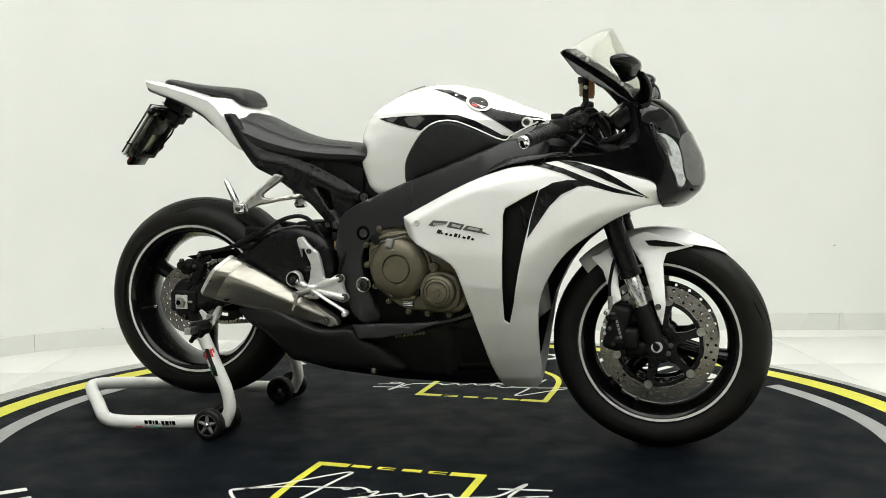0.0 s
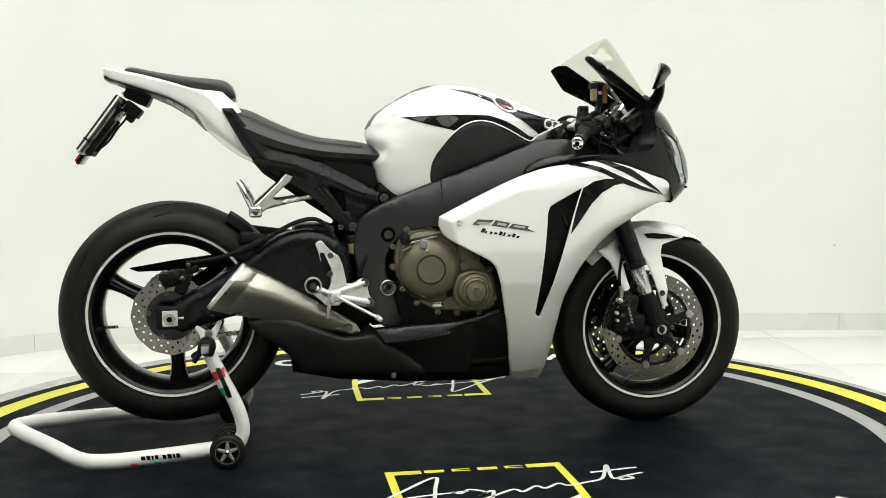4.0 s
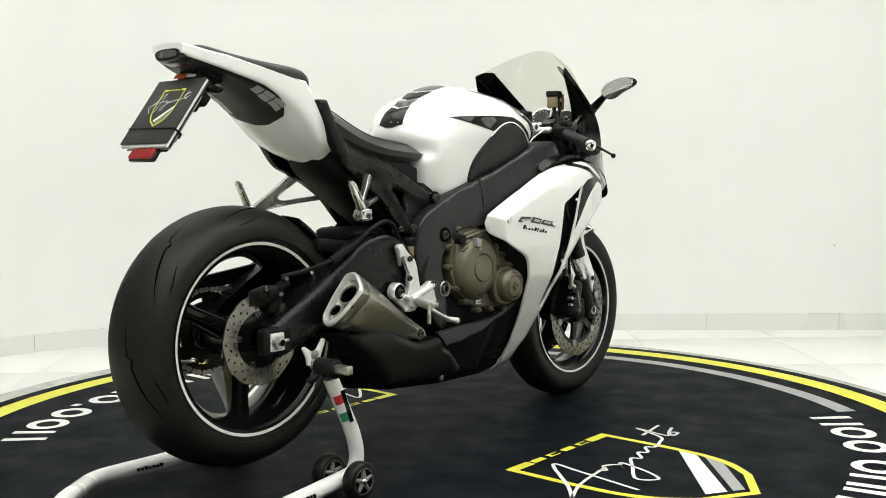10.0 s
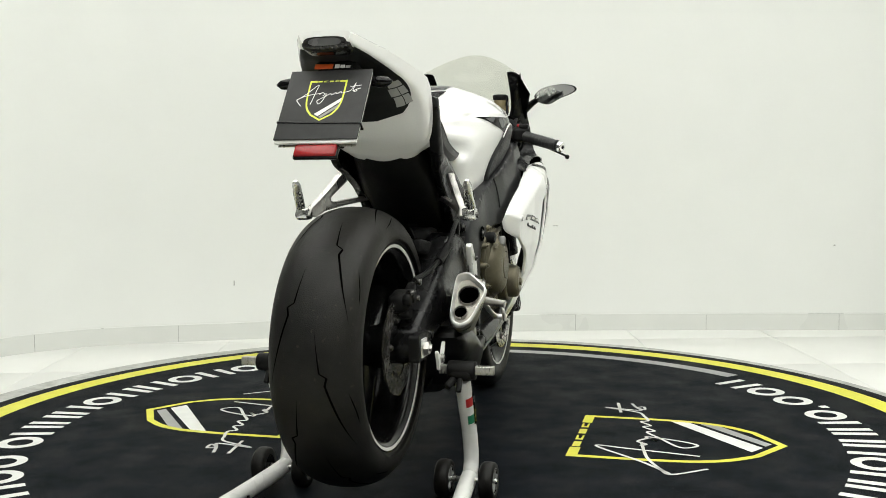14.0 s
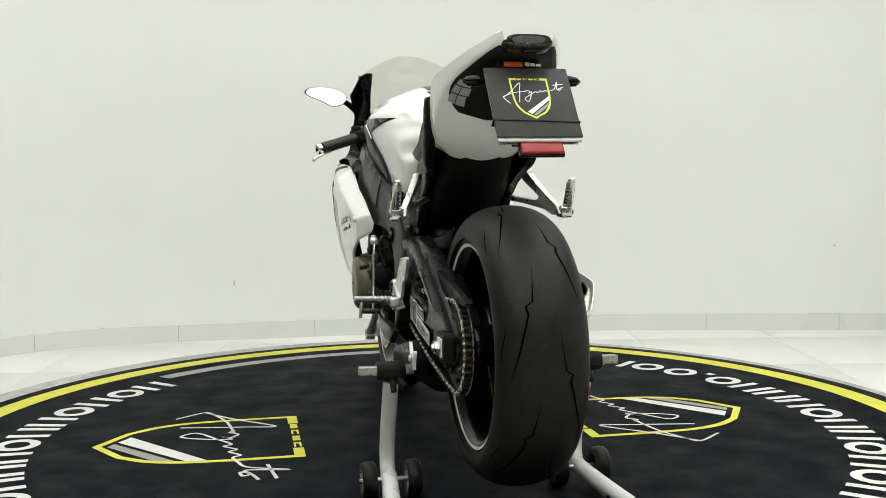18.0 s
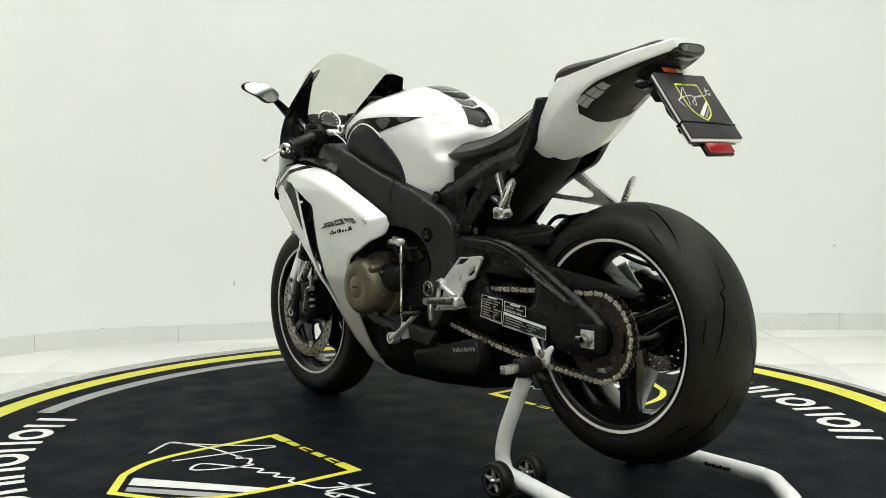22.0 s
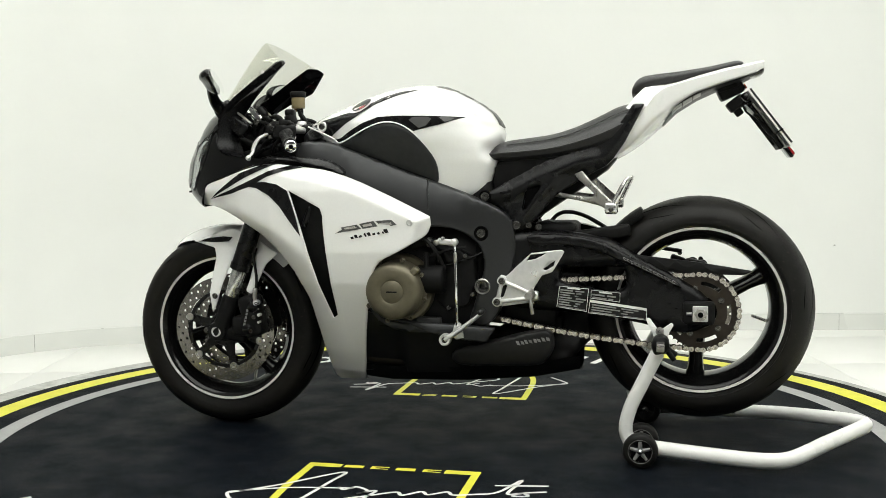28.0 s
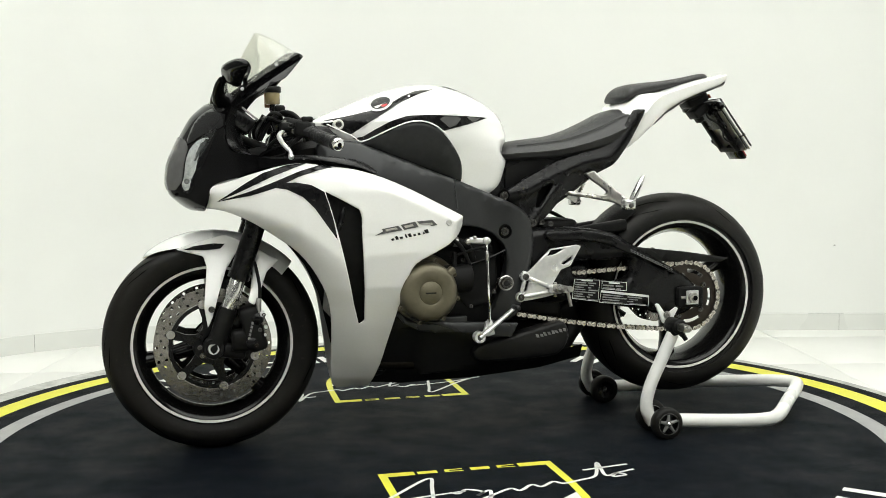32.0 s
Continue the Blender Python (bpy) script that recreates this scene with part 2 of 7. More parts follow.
def shell(outline, surf, thick=0.004, step=0.035, soft=0.006, holes=(), lift=0.0, side=-1):
    """A curved panel over the side outline (x, z): its outer face at y = side * surf(x, z), edges rolled in by soft."""
    v, f, loops = fill(outline, holes, step, soft)
    y = np.array([surf(a, b) for a, b in v]) + lift
    if soft:
        d = np.min([edge_distance(v, l) for l in loops], 0)
        k = np.clip(1 - d / soft, 0, 1)
        y -= soft * 0.8 * (1 - np.sqrt(np.maximum(1 - k * k, 0)))
    n = len(v)
    V = [(a, side * s, b) for (a, b), s in zip(v, y)] + [(a, side * (s - thick), b) for (a, b), s in zip(v, y)]
    F, count = [], {}
    for t in f:
        for i in range(3):
            e = (t[i], t[(i + 1) % 3])
            if (e[1], e[0]) in count:
                count.pop((e[1], e[0]))
            else:
                count[e] = 1
    for t in f:
        F.append(t if side < 0 else t[::-1])
        F.append(tuple(i + n for i in (t[::-1] if side < 0 else t)))
    for a, b in count:
        q = (b, a, a + n, b + n)
        F.append(q if side < 0 else q[::-1])
    return V, F


def slab(outline, y0, y1, soft=0.003, holes=(), step=0.05):
    """A flat plate over the side outline between y0 and y1, both rims rounded a little."""
    lo, hi = min(y0, y1), max(y0, y1)
    side = -1 if abs(lo) > abs(hi) else 1
    out = hi if side > 0 else -lo
    return shell(outline, lambda x, z: out, hi - lo, step, soft, holes, 0.0, side)


def lathe(profile, cx, cz, n=32, a0=0.0, a1=360.0, cy=0.0):
    """Turns (radius, y) round the y axis at (cx, cz); angles run from forward to up."""
    full = abs(a1 - a0) > 359
    m = n if full else n + 1
    V = [(cx + r * math.cos(radians(a0 + (a1 - a0) * i / n)), cy + y, cz + r * math.sin(radians(a0 + (a1 - a0) * i / n)))
         for i in range(m) for r, y in profile]
    k = len(profile)
    F = [(i * k + j, i * k + j + 1, (i + 1) % m * k + j + 1, (i + 1) % m * k + j)
         for i in range(n) for j in range(k - 1)]
    return V, F


def tube(path, r, n=10, smooth=0, cap=True, flat=1.0):
    p = [Vector(q) for q in (spline(path, smooth) if smooth else path)]
    rs = r if isinstance(r, (list, tuple)) else [r, r]
    V, F = [], []
    up = Vector((0, 0, 1))
    prev = None
    for i, q in enumerate(p):
        d = (p[min(i + 1, len(p) - 1)] - p[max(i - 1, 0)]).normalized()
        if prev is None:
            u = d.cross(up if abs(d.z) < 0.9 else Vector((1, 0, 0))).normalized()
        else:
            u = (prev - d * prev.dot(d)).normalized()
        prev = u
        w = d.cross(u)
        s = i / (len(p) - 1) * (len(rs) - 1)
        j = min(int(s), len(rs) - 2)
        rr = rs[j] + (rs[j + 1] - rs[j]) * (s - j)
        for k in range(n):
            a = 2 * math.pi * k / n
            V.append(q + u * (rr * math.cos(a)) + w * (rr * flat * math.sin(a)))
    for i in range(len(p) - 1):
        for k in range(n):
            F.append((i * n + k, i * n + (k + 1) % n, (i + 1) * n + (k + 1) % n, (i + 1) * n + k))
    if cap:
        F.append(tuple(range(n - 1, -1, -1)))
        F.append(tuple((len(p) - 1) * n + k for k in range(n)))
    return V, F


def loft(rings, cap=True, closed=True):
    n = len(rings[0])
    V = [tuple(v) for r in rings for v in r]
    F = [(i * n + k, i * n + (k + 1) % n, (i + 1) * n + (k + 1) % n, (i + 1) * n + k)
         for i in range(len(rings) - 1) for k in range(n if closed else n - 1)]
    if cap and closed:
        F += [tuple(range(n - 1, -1, -1)), tuple((len(rings) - 1) * n + k for k in range(n))]
    return V, F


def box(x, y, z, sx, sy, sz, r=0.003, m=None):
    """A box with rounded edges about (x, y, z)."""
    bm = bmesh.new()
    bmesh.ops.create_cube(bm, size=1, matrix=Matrix.Diagonal((sx, sy, sz, 1)))
    if r:
        bmesh.ops.bevel(bm, geom=list(bm.edges), offset=min(r, sx * 0.4, sy * 0.4, sz * 0.4), segments=2, affect="EDGES", profile=0.5)
    t = Matrix.Translation((x, y, z)) @ (m or Matrix())
    vf = [t @ v.co for v in bm.verts], [tuple(v.index for v in f.verts) for f in bm.faces]
    bm.free()
    return vf


def rod(a, b, r, n=12, bevel=0.15):
    a, b = Vector(a), Vector(b)
    d = (b - a) * min(0.5, r * bevel / max((b - a).length, 1e-6))
    return tube([a, a + d, b - d, b], [r * 0.9, r, r, r * 0.9], n)


def bolt(x, y, z, r=0.009, h=0.006, hexed=True):
    """A socket bolt whose head points out along y."""
    s = 1 if y > 0 else -1
    prof = [(r * 1.25, 0), (r * 1.25, s * h * 0.25), (r, s * h * 0.3), (r * 0.95, s * h), (r * 0.55, s * h), (r * 0.5, s * h * 0.35), (0.0001, s * h * 0.35)]
    return lathe(prof, x, z, 14, cy=y)


def strip(pts, width, z=0.0, closed=False):
    """A flat band along points in the ground plane."""
    p = [np.array(q[:2], float) for q in pts]
    V, F, n = [], [], len(p)
    for i in range(n):
        a, b = p[i - 1] if (i or closed) else p[i], p[(i + 1) % n] if (i < n - 1 or closed) else p[i]
        d = (b - a) / max(np.linalg.norm(b - a), 1e-9)
        w = np.array((-d[1], d[0])) * (width[i] if isinstance(width, list) else width) / 2
        V += [(*(p[i] + w), z), (*(p[i] - w), z)]
    for i in range(n if closed else n - 1):
        j = (i + 1) % n
        F.append((2 * i, 2 * i + 1, 2 * j + 1, 2 * j))
    return V, F


def sheet(outline, z, holes=()):
    """A thin flat sheet in the ground plane."""
    v, f, loops = fill(outline, holes, 0.2, 0)
    return [(a, b, z) for a, b in v], f


# ---- room ----
FLOOR = -0.10
RIGHT, FRONT, TOP = 4.2, -5.6, 3.3
PLAN = [(2.9, 2.25), (2.36, 2.32), (1.3, 2.39), (0.69, 2.41), (-0.2, 2.37), (-1.1, 2.23), (-1.67, 2.11), (-1.94, 1.96), (-2.10, 1.80), (-2.22, 1.50), (-2.27, 1.0)]


def room_line(grow=0.0):
    """Plan of the inner walls: a gently bowed back wall that rounds into the left one."""
    r, f, l = RIGHT + grow, FRONT - grow, -2.3 - grow
    bow = [np.array(q) for q in spline(PLAN, 3)]
    pts = [(l, -3.4), (l, f), (r, f), (r, -3.4), (r, 1.95 + grow)]
    for i, q in enumerate(bow):
        d = bow[min(i + 1, len(bow) - 1)] - bow[max(i - 1, 0)]
        n = np.array((d[1], -d[0])) / np.linalg.norm(d)
        pts.append(tuple(q + n * grow))
    return pts


def wall_piece(a, b, ga, gb, z0, z1):
    V = [(*a, z0), (*b, z0), (*gb, z0), (*ga, z0), (*a, z1), (*b, z1), (*gb, z1), (*ga, z1)]
    return V, [(0, 1, 5, 4), (2, 3, 7, 6), (0, 4, 7, 3), (1, 2, 6, 5), (4, 5, 6, 7), (3, 2, 1, 0)]


def wall_run(ids, a, b, z0, z1):
    """One wall with the bends in its own length, closed at both ends."""
    n, k = len(ids) + 1, len(inner)
    V, F = [], []
    for i in [*ids, ids[-1] + 1]:
        V += [(*a[i % k], z0), (*b[i % k], z0), (*b[i % k], z1), (*a[i % k], z1)]
    for i in range(n - 1):
        for j in range(4):
            F.append((4 * i + j, 4 * i + (j + 1) % 4, 4 * i + 4 + (j + 1) % 4, 4 * i + 4 + j))
    return V, F + [(3, 2, 1, 0), tuple(4 * (n - 1) + j for j in range(4))]


inner, outer, proud = room_line(), room_line(0.15), room_line(-0.012)
last = len(inner) - 1
spans = {"wall_hall_left": [0], "wall_front": [1], "wall_hall_right": [2], "wall_right": [3], "wall_back": list(range(4, last)), "wall_left": [last]}
# Unseen walls, added with dark tones that dim side light and reflections.
DARK = ("wall_hall_left", "wall_front", "wall_hall_right", "wall_left")
for name, ids in spans.items():
    tagged(link(name, wall_run(ids, inner, outer, FLOOR, TOP), SIDEWALL if name == "wall_left" else UNSEENDARK if name in DARK else WALL, angle=25), "unseen dark grey wall, added to dim light and reflections" if name in DARK else "plain white painted wall with a few scuffs", "wall", kind="structure")
    tagged(link("baseboard", wall_run(ids, proud, inner, FLOOR, FLOOR + 0.088), SKIRT, angle=25), "low white tile skirting along the wall foot", "baseboard", kind="structure")
LEFT, BACK = -2.3, 2.45
foot = np.array([proud[i] for i in spans["wall_back"]])
gone = np.concatenate([[0], np.cumsum(np.linalg.norm(np.diff(foot, axis=0), axis=1))])
for k in range(1, int(gone[-1] / 0.697)):
    p, q = (np.array([np.interp(k * 0.697 + d, gone, foot[:, i]) for i in (0, 1)]) for d in (0.0, 0.01))
    tagged(link("trim", box(p[0], p[1], FLOOR + 0.043, 0.0025, 0.003, 0.084, 0, pose(0, 0, 0, 0, 0, math.degrees(math.atan2(q[1] - p[1], q[0] - p[0])))), GROUT, smooth=False), "thin grey joint between skirting tiles", "joint", kind="structure")
# Out of view; dark grey keeps overhead bounce and reflections low.
ceiling = link("ceiling", sheet([(LEFT - 0.15, FRONT - 0.15), (RIGHT + 0.15, FRONT - 0.15), (RIGHT + 0.15, BACK + 0.15), (LEFT - 0.15, BACK + 0.15)], TOP + 0.002), CEIL, smooth=False)
tagged(ceiling, "unseen dark grey ceiling, toned to keep reflections low", "ceiling", kind="structure")
floor = tagged(link("floor", join(box((LEFT + RIGHT) / 2, (FRONT + BACK) / 2, FLOOR - 0.055, RIGHT - LEFT + 0.3, BACK - FRONT + 0.3, 0.1, 0)), GROUT, smooth=False),
               "glossy white tiled floor with thin grey joints", "floor", kind="structure")
tile_data = None
TS = 0.697
for i in range(int((RIGHT - LEFT) / TS) + 2):
    for j in range(int((BACK - FRONT) / TS) + 2):
        cx, cy = 1.02 - 5 * TS + TS * (i + 0.5), 1.43 + 2 * TS - TS * (j + 0.5)
        if cx - TS / 2 > RIGHT or cy + TS / 2 < FRONT:
            continue
        if tile_data is None:
            t = link("tile", box(0, 0, 0, TS - 0.003, TS - 0.003, 0.012, 0.0012), TILE, floor, angle=30)
            tile_data = t.data
        else:
            t = new("tile", tile_data)
            t.parent = floor
        t.location = (cx, cy, FLOOR - 0.006)
for x in (-1.35, 0.35, 2.05):
    for y in (-4.5, -2.8, -1.1, 0.6):
        lamp = thing("ceiling_light", "flat square white ceiling light panel, switched on", "ceiling light", "ceiling lights")
        lamp.location = (x, y, TOP)
        part("frame", join(box(-0.81, 0, -0.03, 0.03, 1.65, 0.06), box(0.81, 0, -0.03, 0.03, 1.65, 0.06), box(0, -0.81, -0.03, 1.59, 0.03, 0.06), box(0, 0.81, -0.03, 1.59, 0.03, 0.06)), LAMPBODY, lamp)
        part("diffuser", box(0, 0, -0.025, 1.585, 1.585, 0.03, 0.002), PANEL, lamp, "glowing white diffuser")
for x, y, z, w, h in ((2.11, 2.34, 0.351, 0.010, 0.008), (-1.05, 2.24, 0.195, 0.006, 0.026), (0.64, 2.41, 0.466, 0.03, 0.004)):
    tagged(link("wall_mark", box(x, y - 0.001, z, w, 0.004, h, 0.0015), GROUT), "small dark scuff on the white wall", "scuff mark", kind="structure")

# ---- turntable ----
table = thing("turntable", "round black rubber-topped motorcycle turntable with yellow ring", "turntable")


def ring(r0, r1, z, a0=0.0, a1=360.0, n=128):
    full = abs(a1 - a0) > 359
    m = n if full else n + 1
    V = []
    for i in range(m):
        a = radians(a0 + (a1 - a0) * i / n)
        V += [(r0 * math.cos(a), r0 * math.sin(a), z), (r1 * math.cos(a), r1 * math.sin(a), z)]
    F = [(2 * i, 2 * i + 1, (2 * i + 3) % (2 * m), (2 * i + 2) % (2 * m)) for i in range(n)]
    return V, F


def upright(vf):
    """Turns a lathe about y into one about z."""
    return [(v[0], v[2], v[1]) for v in vf[0]], [tuple(reversed(f)) for f in vf[1]]


part("drum", upright(lathe([(0.001, FLOOR + 0.09), (1.545, FLOOR + 0.09), (1.55, FLOOR + 0.08), (1.55, FLOOR + 0.001)], 0, 0, 128)), DRUM, table)
part("mat", upright(lathe([(0.0001, 0), (1.5, 0), (1.546, 0), (1.552, -0.002), (1.553, -0.006)], 0, 0, 128)), MAT, table, "black rubber mat, dusty")
part("yellow_ring", ring(1.4115, 1.491, 0.0015), YELLOW, table, "worn yellow painted ring")
part("grey_arc", ring(1.27, 1.331, 0.0015, -42, 41.5, 64), MATGREY, table, "grey painted arc")
part("grey_arc", ring(1.27, 1.331, 0.0015, 138, 221.5, 64), MATGREY, table, "grey painted arc")
edge = upright(lathe([(1.40, -0.013), (1.45, -0.0125), (1.595, -0.006), (1.615, -0.005), (1.624, -0.009), (1.630, -0.018), (1.630, FLOOR)], 0, 0, 160))
tagged(link("floor_trim", ([(v[0] - 0.028, v[1] + 0.026, v[2]) for v in edge[0]], edge[1]), EDGE), "scuffed bare aluminium rim round the turntable", "floor trim", kind="structure")


def ring_blocks(mid):
    """A run of plain white rings and paired bars, as long as a line of letters, along the ring."""
    kinds = "brbrbbrbbbrdrrb"
    wide = {"d": 0.05, "r": 0.140, "b": 0.122}
    step = 92.0 / sum(wide[k] for k in kinds)
    at, s, h = 44.0, 0.028, 0.126
    for k in kinds:
        a = at + wide[k] * step / 2
        at += wide[k] * step
        w = wide[k] * 0.88
        if k == "r":
            turns = np.linspace(0, 2 * math.pi, 29)[:-1]
            shapes = [([(w / 2 * math.cos(q), h / 2 * math.sin(q)) for q in turns], [[((w / 2 - s) * math.cos(q), (h / 2 - s) * math.sin(q)) for q in turns]])]
        elif k == "d":
            shapes = [([(-s / 2, -h / 2), (s / 2, -h / 2), (s / 2, -h / 2 + s), (-s / 2, -h / 2 + s)], [])]
        else:
            shapes = [([(u - s / 2, -h / 2), (u + s / 2, -h / 2), (u + s / 2, h / 2), (u - s / 2, h / 2)], []) for u in (-w / 2 + s / 2, w / 2 - s / 2)]
        V, F = [], []
        for o, hole in shapes:
            v, f, _ = fill(o, hole, 0.05, 0)
            n = len(V)
            for x, y in v:
                r, t = 1.213 - y, radians(a + mid - 90) + x / 1.213
                V.append((r * math.cos(t), r * math.sin(t), 0.0015))
            F += [tuple(i + n for i in reversed(q)) for q in f]
        part("painted_mark", (V, F), MATWHITE, table, "plain white painted mark round the mat")


ring_blocks(90)
ring_blocks(270)


def shield_parts(parent, place, mats, prefix=""):
    """The shield emblem: yellow outline, grey and white bands, a white flourish. place maps (u, v) to a point."""
    yel, whi, gre = mats
    half = [(-0.139, 0.0), (-0.232, 0.0), (-0.232, 0.20), (-0.222, 0.33), (-0.19, 0.43), (-0.13, 0.508), (0.0, 0.588)]
    inn = [(0.0, 0.562), (-0.118, 0.49), (-0.172, 0.415), (-0.202, 0.325), (-0.211, 0.20), (-0.211, 0.030), (-0.139, 0.030)]
    left = half[:3] + [tuple(q) for q in spline(half[2:6], 4)[1:-1]] + half[5:] + inn[:2] + [tuple(q) for q in spline(inn[1:5], 4)[1:-1]] + inn[4:]

    def put(name, poly, mat, lift=0.0, label=""):
        v, f, _ = fill(poly, (), 0.2, 0)
        V = [place(a, b, lift) for a, b in v]
        part(name, (V, f), mat, parent, label)

    put(prefix + "outline", left, yel, 0, "yellow half of the shield outline")
    put(prefix + "outline", [(-a, b) for a, b in left], yel, 0, "yellow half of the shield outline")
    for i in range(4):
        u = -0.105 + i * 0.07
        put(prefix + "small_block", [(u - 0.026, 0.004), (u + 0.026, 0.004), (u + 0.026, 0.026), (u - 0.026, 0.026)] if i % 2 == 0 else
            [(u - 0.024, 0.004), (u + 0.024, 0.004), (u + 0.024, 0.009), (u - 0.012, 0.012), (u - 0.012, 0.019), (u + 0.024, 0.021), (u + 0.024, 0.026), (u - 0.024, 0.026)], yel, 0, "yellow block of the small lettering")
    put(prefix + "band", [(0.208, 0.262), (0.203, 0.318), (-0.035, 0.52), (-0.085, 0.488)], whi, 0, "white diagonal band")
    put(prefix + "band", [(0.198, 0.345), (0.180, 0.405), (0.008, 0.545), (-0.020, 0.528)], gre, 0, "grey diagonal band")
    strokes = [([(-0.273, 0.373), (-0.34, 0.285), (-0.30, 0.255), (-0.20, 0.215), (-0.05, 0.19)], 0.009),
               ([(-0.335, 0.28), (-0.24, 0.20), (-0.115, 0.07), (-0.125, 0.16), (-0.16, 0.352)], 0.010),
               ([(-0.09, 0.19), (-0.07, 0.205), (-0.045, 0.18), (-0.01, 0.205), (-0.03, 0.23), (0.01, 0.20), (-0.02, 0.30), (-0.055, 0.345), (-0.085, 0.30), (0.0, 0.24), (0.06, 0.20), (0.08, 0.22),
                 (0.12, 0.185), (0.14, 0.205), (0.18, 0.175), (0.20, 0.195), (0.25, 0.18), (0.30, 0.155), (0.345, 0.05), (0.325, 0.16), (0.36, 0.15), (0.375, 0.17), (0.34, 0.175), (0.36, 0.15), (0.415, 0.13)], 0.0095),
               ([(0.285, 0.105), (0.415, 0.085)], 0.010)]
    for s, w in strokes:
        V, F = strip([tuple(q) for q in spline(s, 6)], w)
        part(prefix + "flourish", ([place(v[0], v[1], 1) for v in V], F), whi, parent, "white handwritten flourish across the shield")


shield_parts(table, lambda u, v, k: (0.025 + u, -(0.412 + v), 0.0016 + 0.001 * k), (YELLOW, MATWHITE, MATGREY), "shield_")
shield_parts(table, lambda u, v, k: (0.022 - u, 0.408 + v, 0.0016 + 0.001 * k), (YELLOW, MATWHITE, MATGREY), "shield_")

# ---- motorcycle: x forward, y to its left, z up ----
bike = thing("motorcycle", "white and black sports motorcycle held up on a rear paddock stand", "motorcycle")
RX, RZ, FX, FZ = -0.755, 0.385, 0.6525, 0.297


def both(name, vf, mat, parent=None, label=""):
    a = part(name, vf, mat, parent or bike, label)
    b = part(name, mirror(vf), mat, parent or bike, label)
    return a, b


def table_of(xs, ys):
    return lambda v: float(np.interp(v, xs, ys))


# wheels
def tyre(cx, cz, R, w, rim_r, n=72):
    prof = []
    for i in range(25):
        a = math.pi * (i / 24 - 0.5)
        y = w / 2 * math.sin(a)
        crown = R - (w * 0.32) * (1 - math.cos(a)) ** 1.05
        prof.append((crown, y))
    side = [(rim_r + (R - w * 0.32 - rim_r) * 0.55, w / 2 * 0.985), (rim_r + 0.012, w / 2 * 0.90), (rim_r - 0.004, w / 2 * 0.86)]
    prof = [(r, -y) for r, y in side[::-1]] + prof + side
    return lathe(prof, cx, cz, n)


def tyre_point(cx, cz, R, w, ang, s):
    """A point on the tread: s from -1 to 1 across."""
    a = math.pi / 2 * s
    r = R - (w * 0.32) * (1 - math.cos(a)) ** 1.05 + 0.0006
    return (cx + r * math.cos(ang), w / 2 * math.sin(a) * 1.002, cz + r * math.sin(ang))


# Flat dark strip laid on the tread; its groove shade is only colour.
def groove(cx, cz, R, w, line, wid=0.0030):
    V, F = [], []
    pts = [np.array(q) for q in line]
    fine = []
    for a, b in zip(pts, pts[1:]):
        fine += [a + (b - a) * i / 6 for i in range(6)]
    fine.append(pts[-1])
    for i, q in enumerate(fine):
        k = min(1.0, 4 * i / len(fine), 4 * (len(fine) - 1 - i) / len(fine)) * wid / w
        V += [tyre_point(cx, cz, R, w, q[0], q[1] + k), tyre_point(cx, cz, R, w, q[0], q[1] - k)]
    F = [(2 * i, 2 * i + 1, 2 * i + 3, 2 * i + 2) for i in range(len(fine) - 1)]
    return V, F


def spoke(cx, cz, ang, r0, r1, w0, w1, y0, y1):
    c, s = math.cos(radians(ang)), math.sin(radians(ang))
    rings = []
    for t in np.linspace(0, 1, 7):
        r = r0 + (r1 - r0) * t
        w = w0 + (w1 - w0) * t + 0.012 * max(0, t - 0.75) * 4
        y = y0 + (y1 - y0) * t
        ring_ = []
        for k in range(12):
            a = 2 * math.pi * k / 12
            p, q = w * math.cos(a), y * math.sin(a)
            ring_.append((cx + c * r - s * p, q, cz + s * r + c * p))
        rings.append(ring_)
    return loft(rings)


def circle(cx, cz, r, n=10, ph=0.0):
    return [(cx + r * math.cos(2 * math.pi * i / n + ph), cz + r * math.sin(2 * math.pi * i / n + ph)) for i in range(n)]


def disc_plate(cx, cz, r0, r1, y0, y1, rows, wavy=0.0):
    n = 72
    out = [(cx + (r1 + wavy * math.cos(12 * 2 * math.pi * i / n)) * math.cos(2 * math.pi * i / n), cz + (r1 + wavy * math.cos(12 * 2 * math.pi * i / n)) * math.sin(2 * math.pi * i / n)) for i in range(n)]
    holes = [circle(cx, cz, r0, 48)]
    for r, k, ph, h in rows:
        holes += [circle(cx + r * math.cos(2 * math.pi * i / k + ph), cz + r * math.sin(2 * math.pi * i / k + ph), h, 7) for i in range(k)]
    v, f, _ = fill(out, holes, 0.012, 0)
    s = 1 if (y0 + y1) > 0 else -1
    a, b = (max(abs(y0), abs(y1)), min(abs(y0), abs(y1)))
    m = len(v)
    V = [(p, s * a, q) for p, q in v] + [(p, s * b, q) for p, q in v]
    count = {}
    for t in f:
        for i in range(3):
            e = (t[i], t[(i + 1) % 3])
            if (e[1], e[0]) in count:
                count.pop((e[1], e[0]))
            else:
                count[e] = 1
    F = [t if s < 0 else t[::-1] for t in f] + [tuple(i + m for i in (t[::-1] if s < 0 else t)) for t in f]
    F += [(y, x, x + m, y + m) if s < 0 else (x, y, y + m, x + m) for x, y in count]
    return V, F


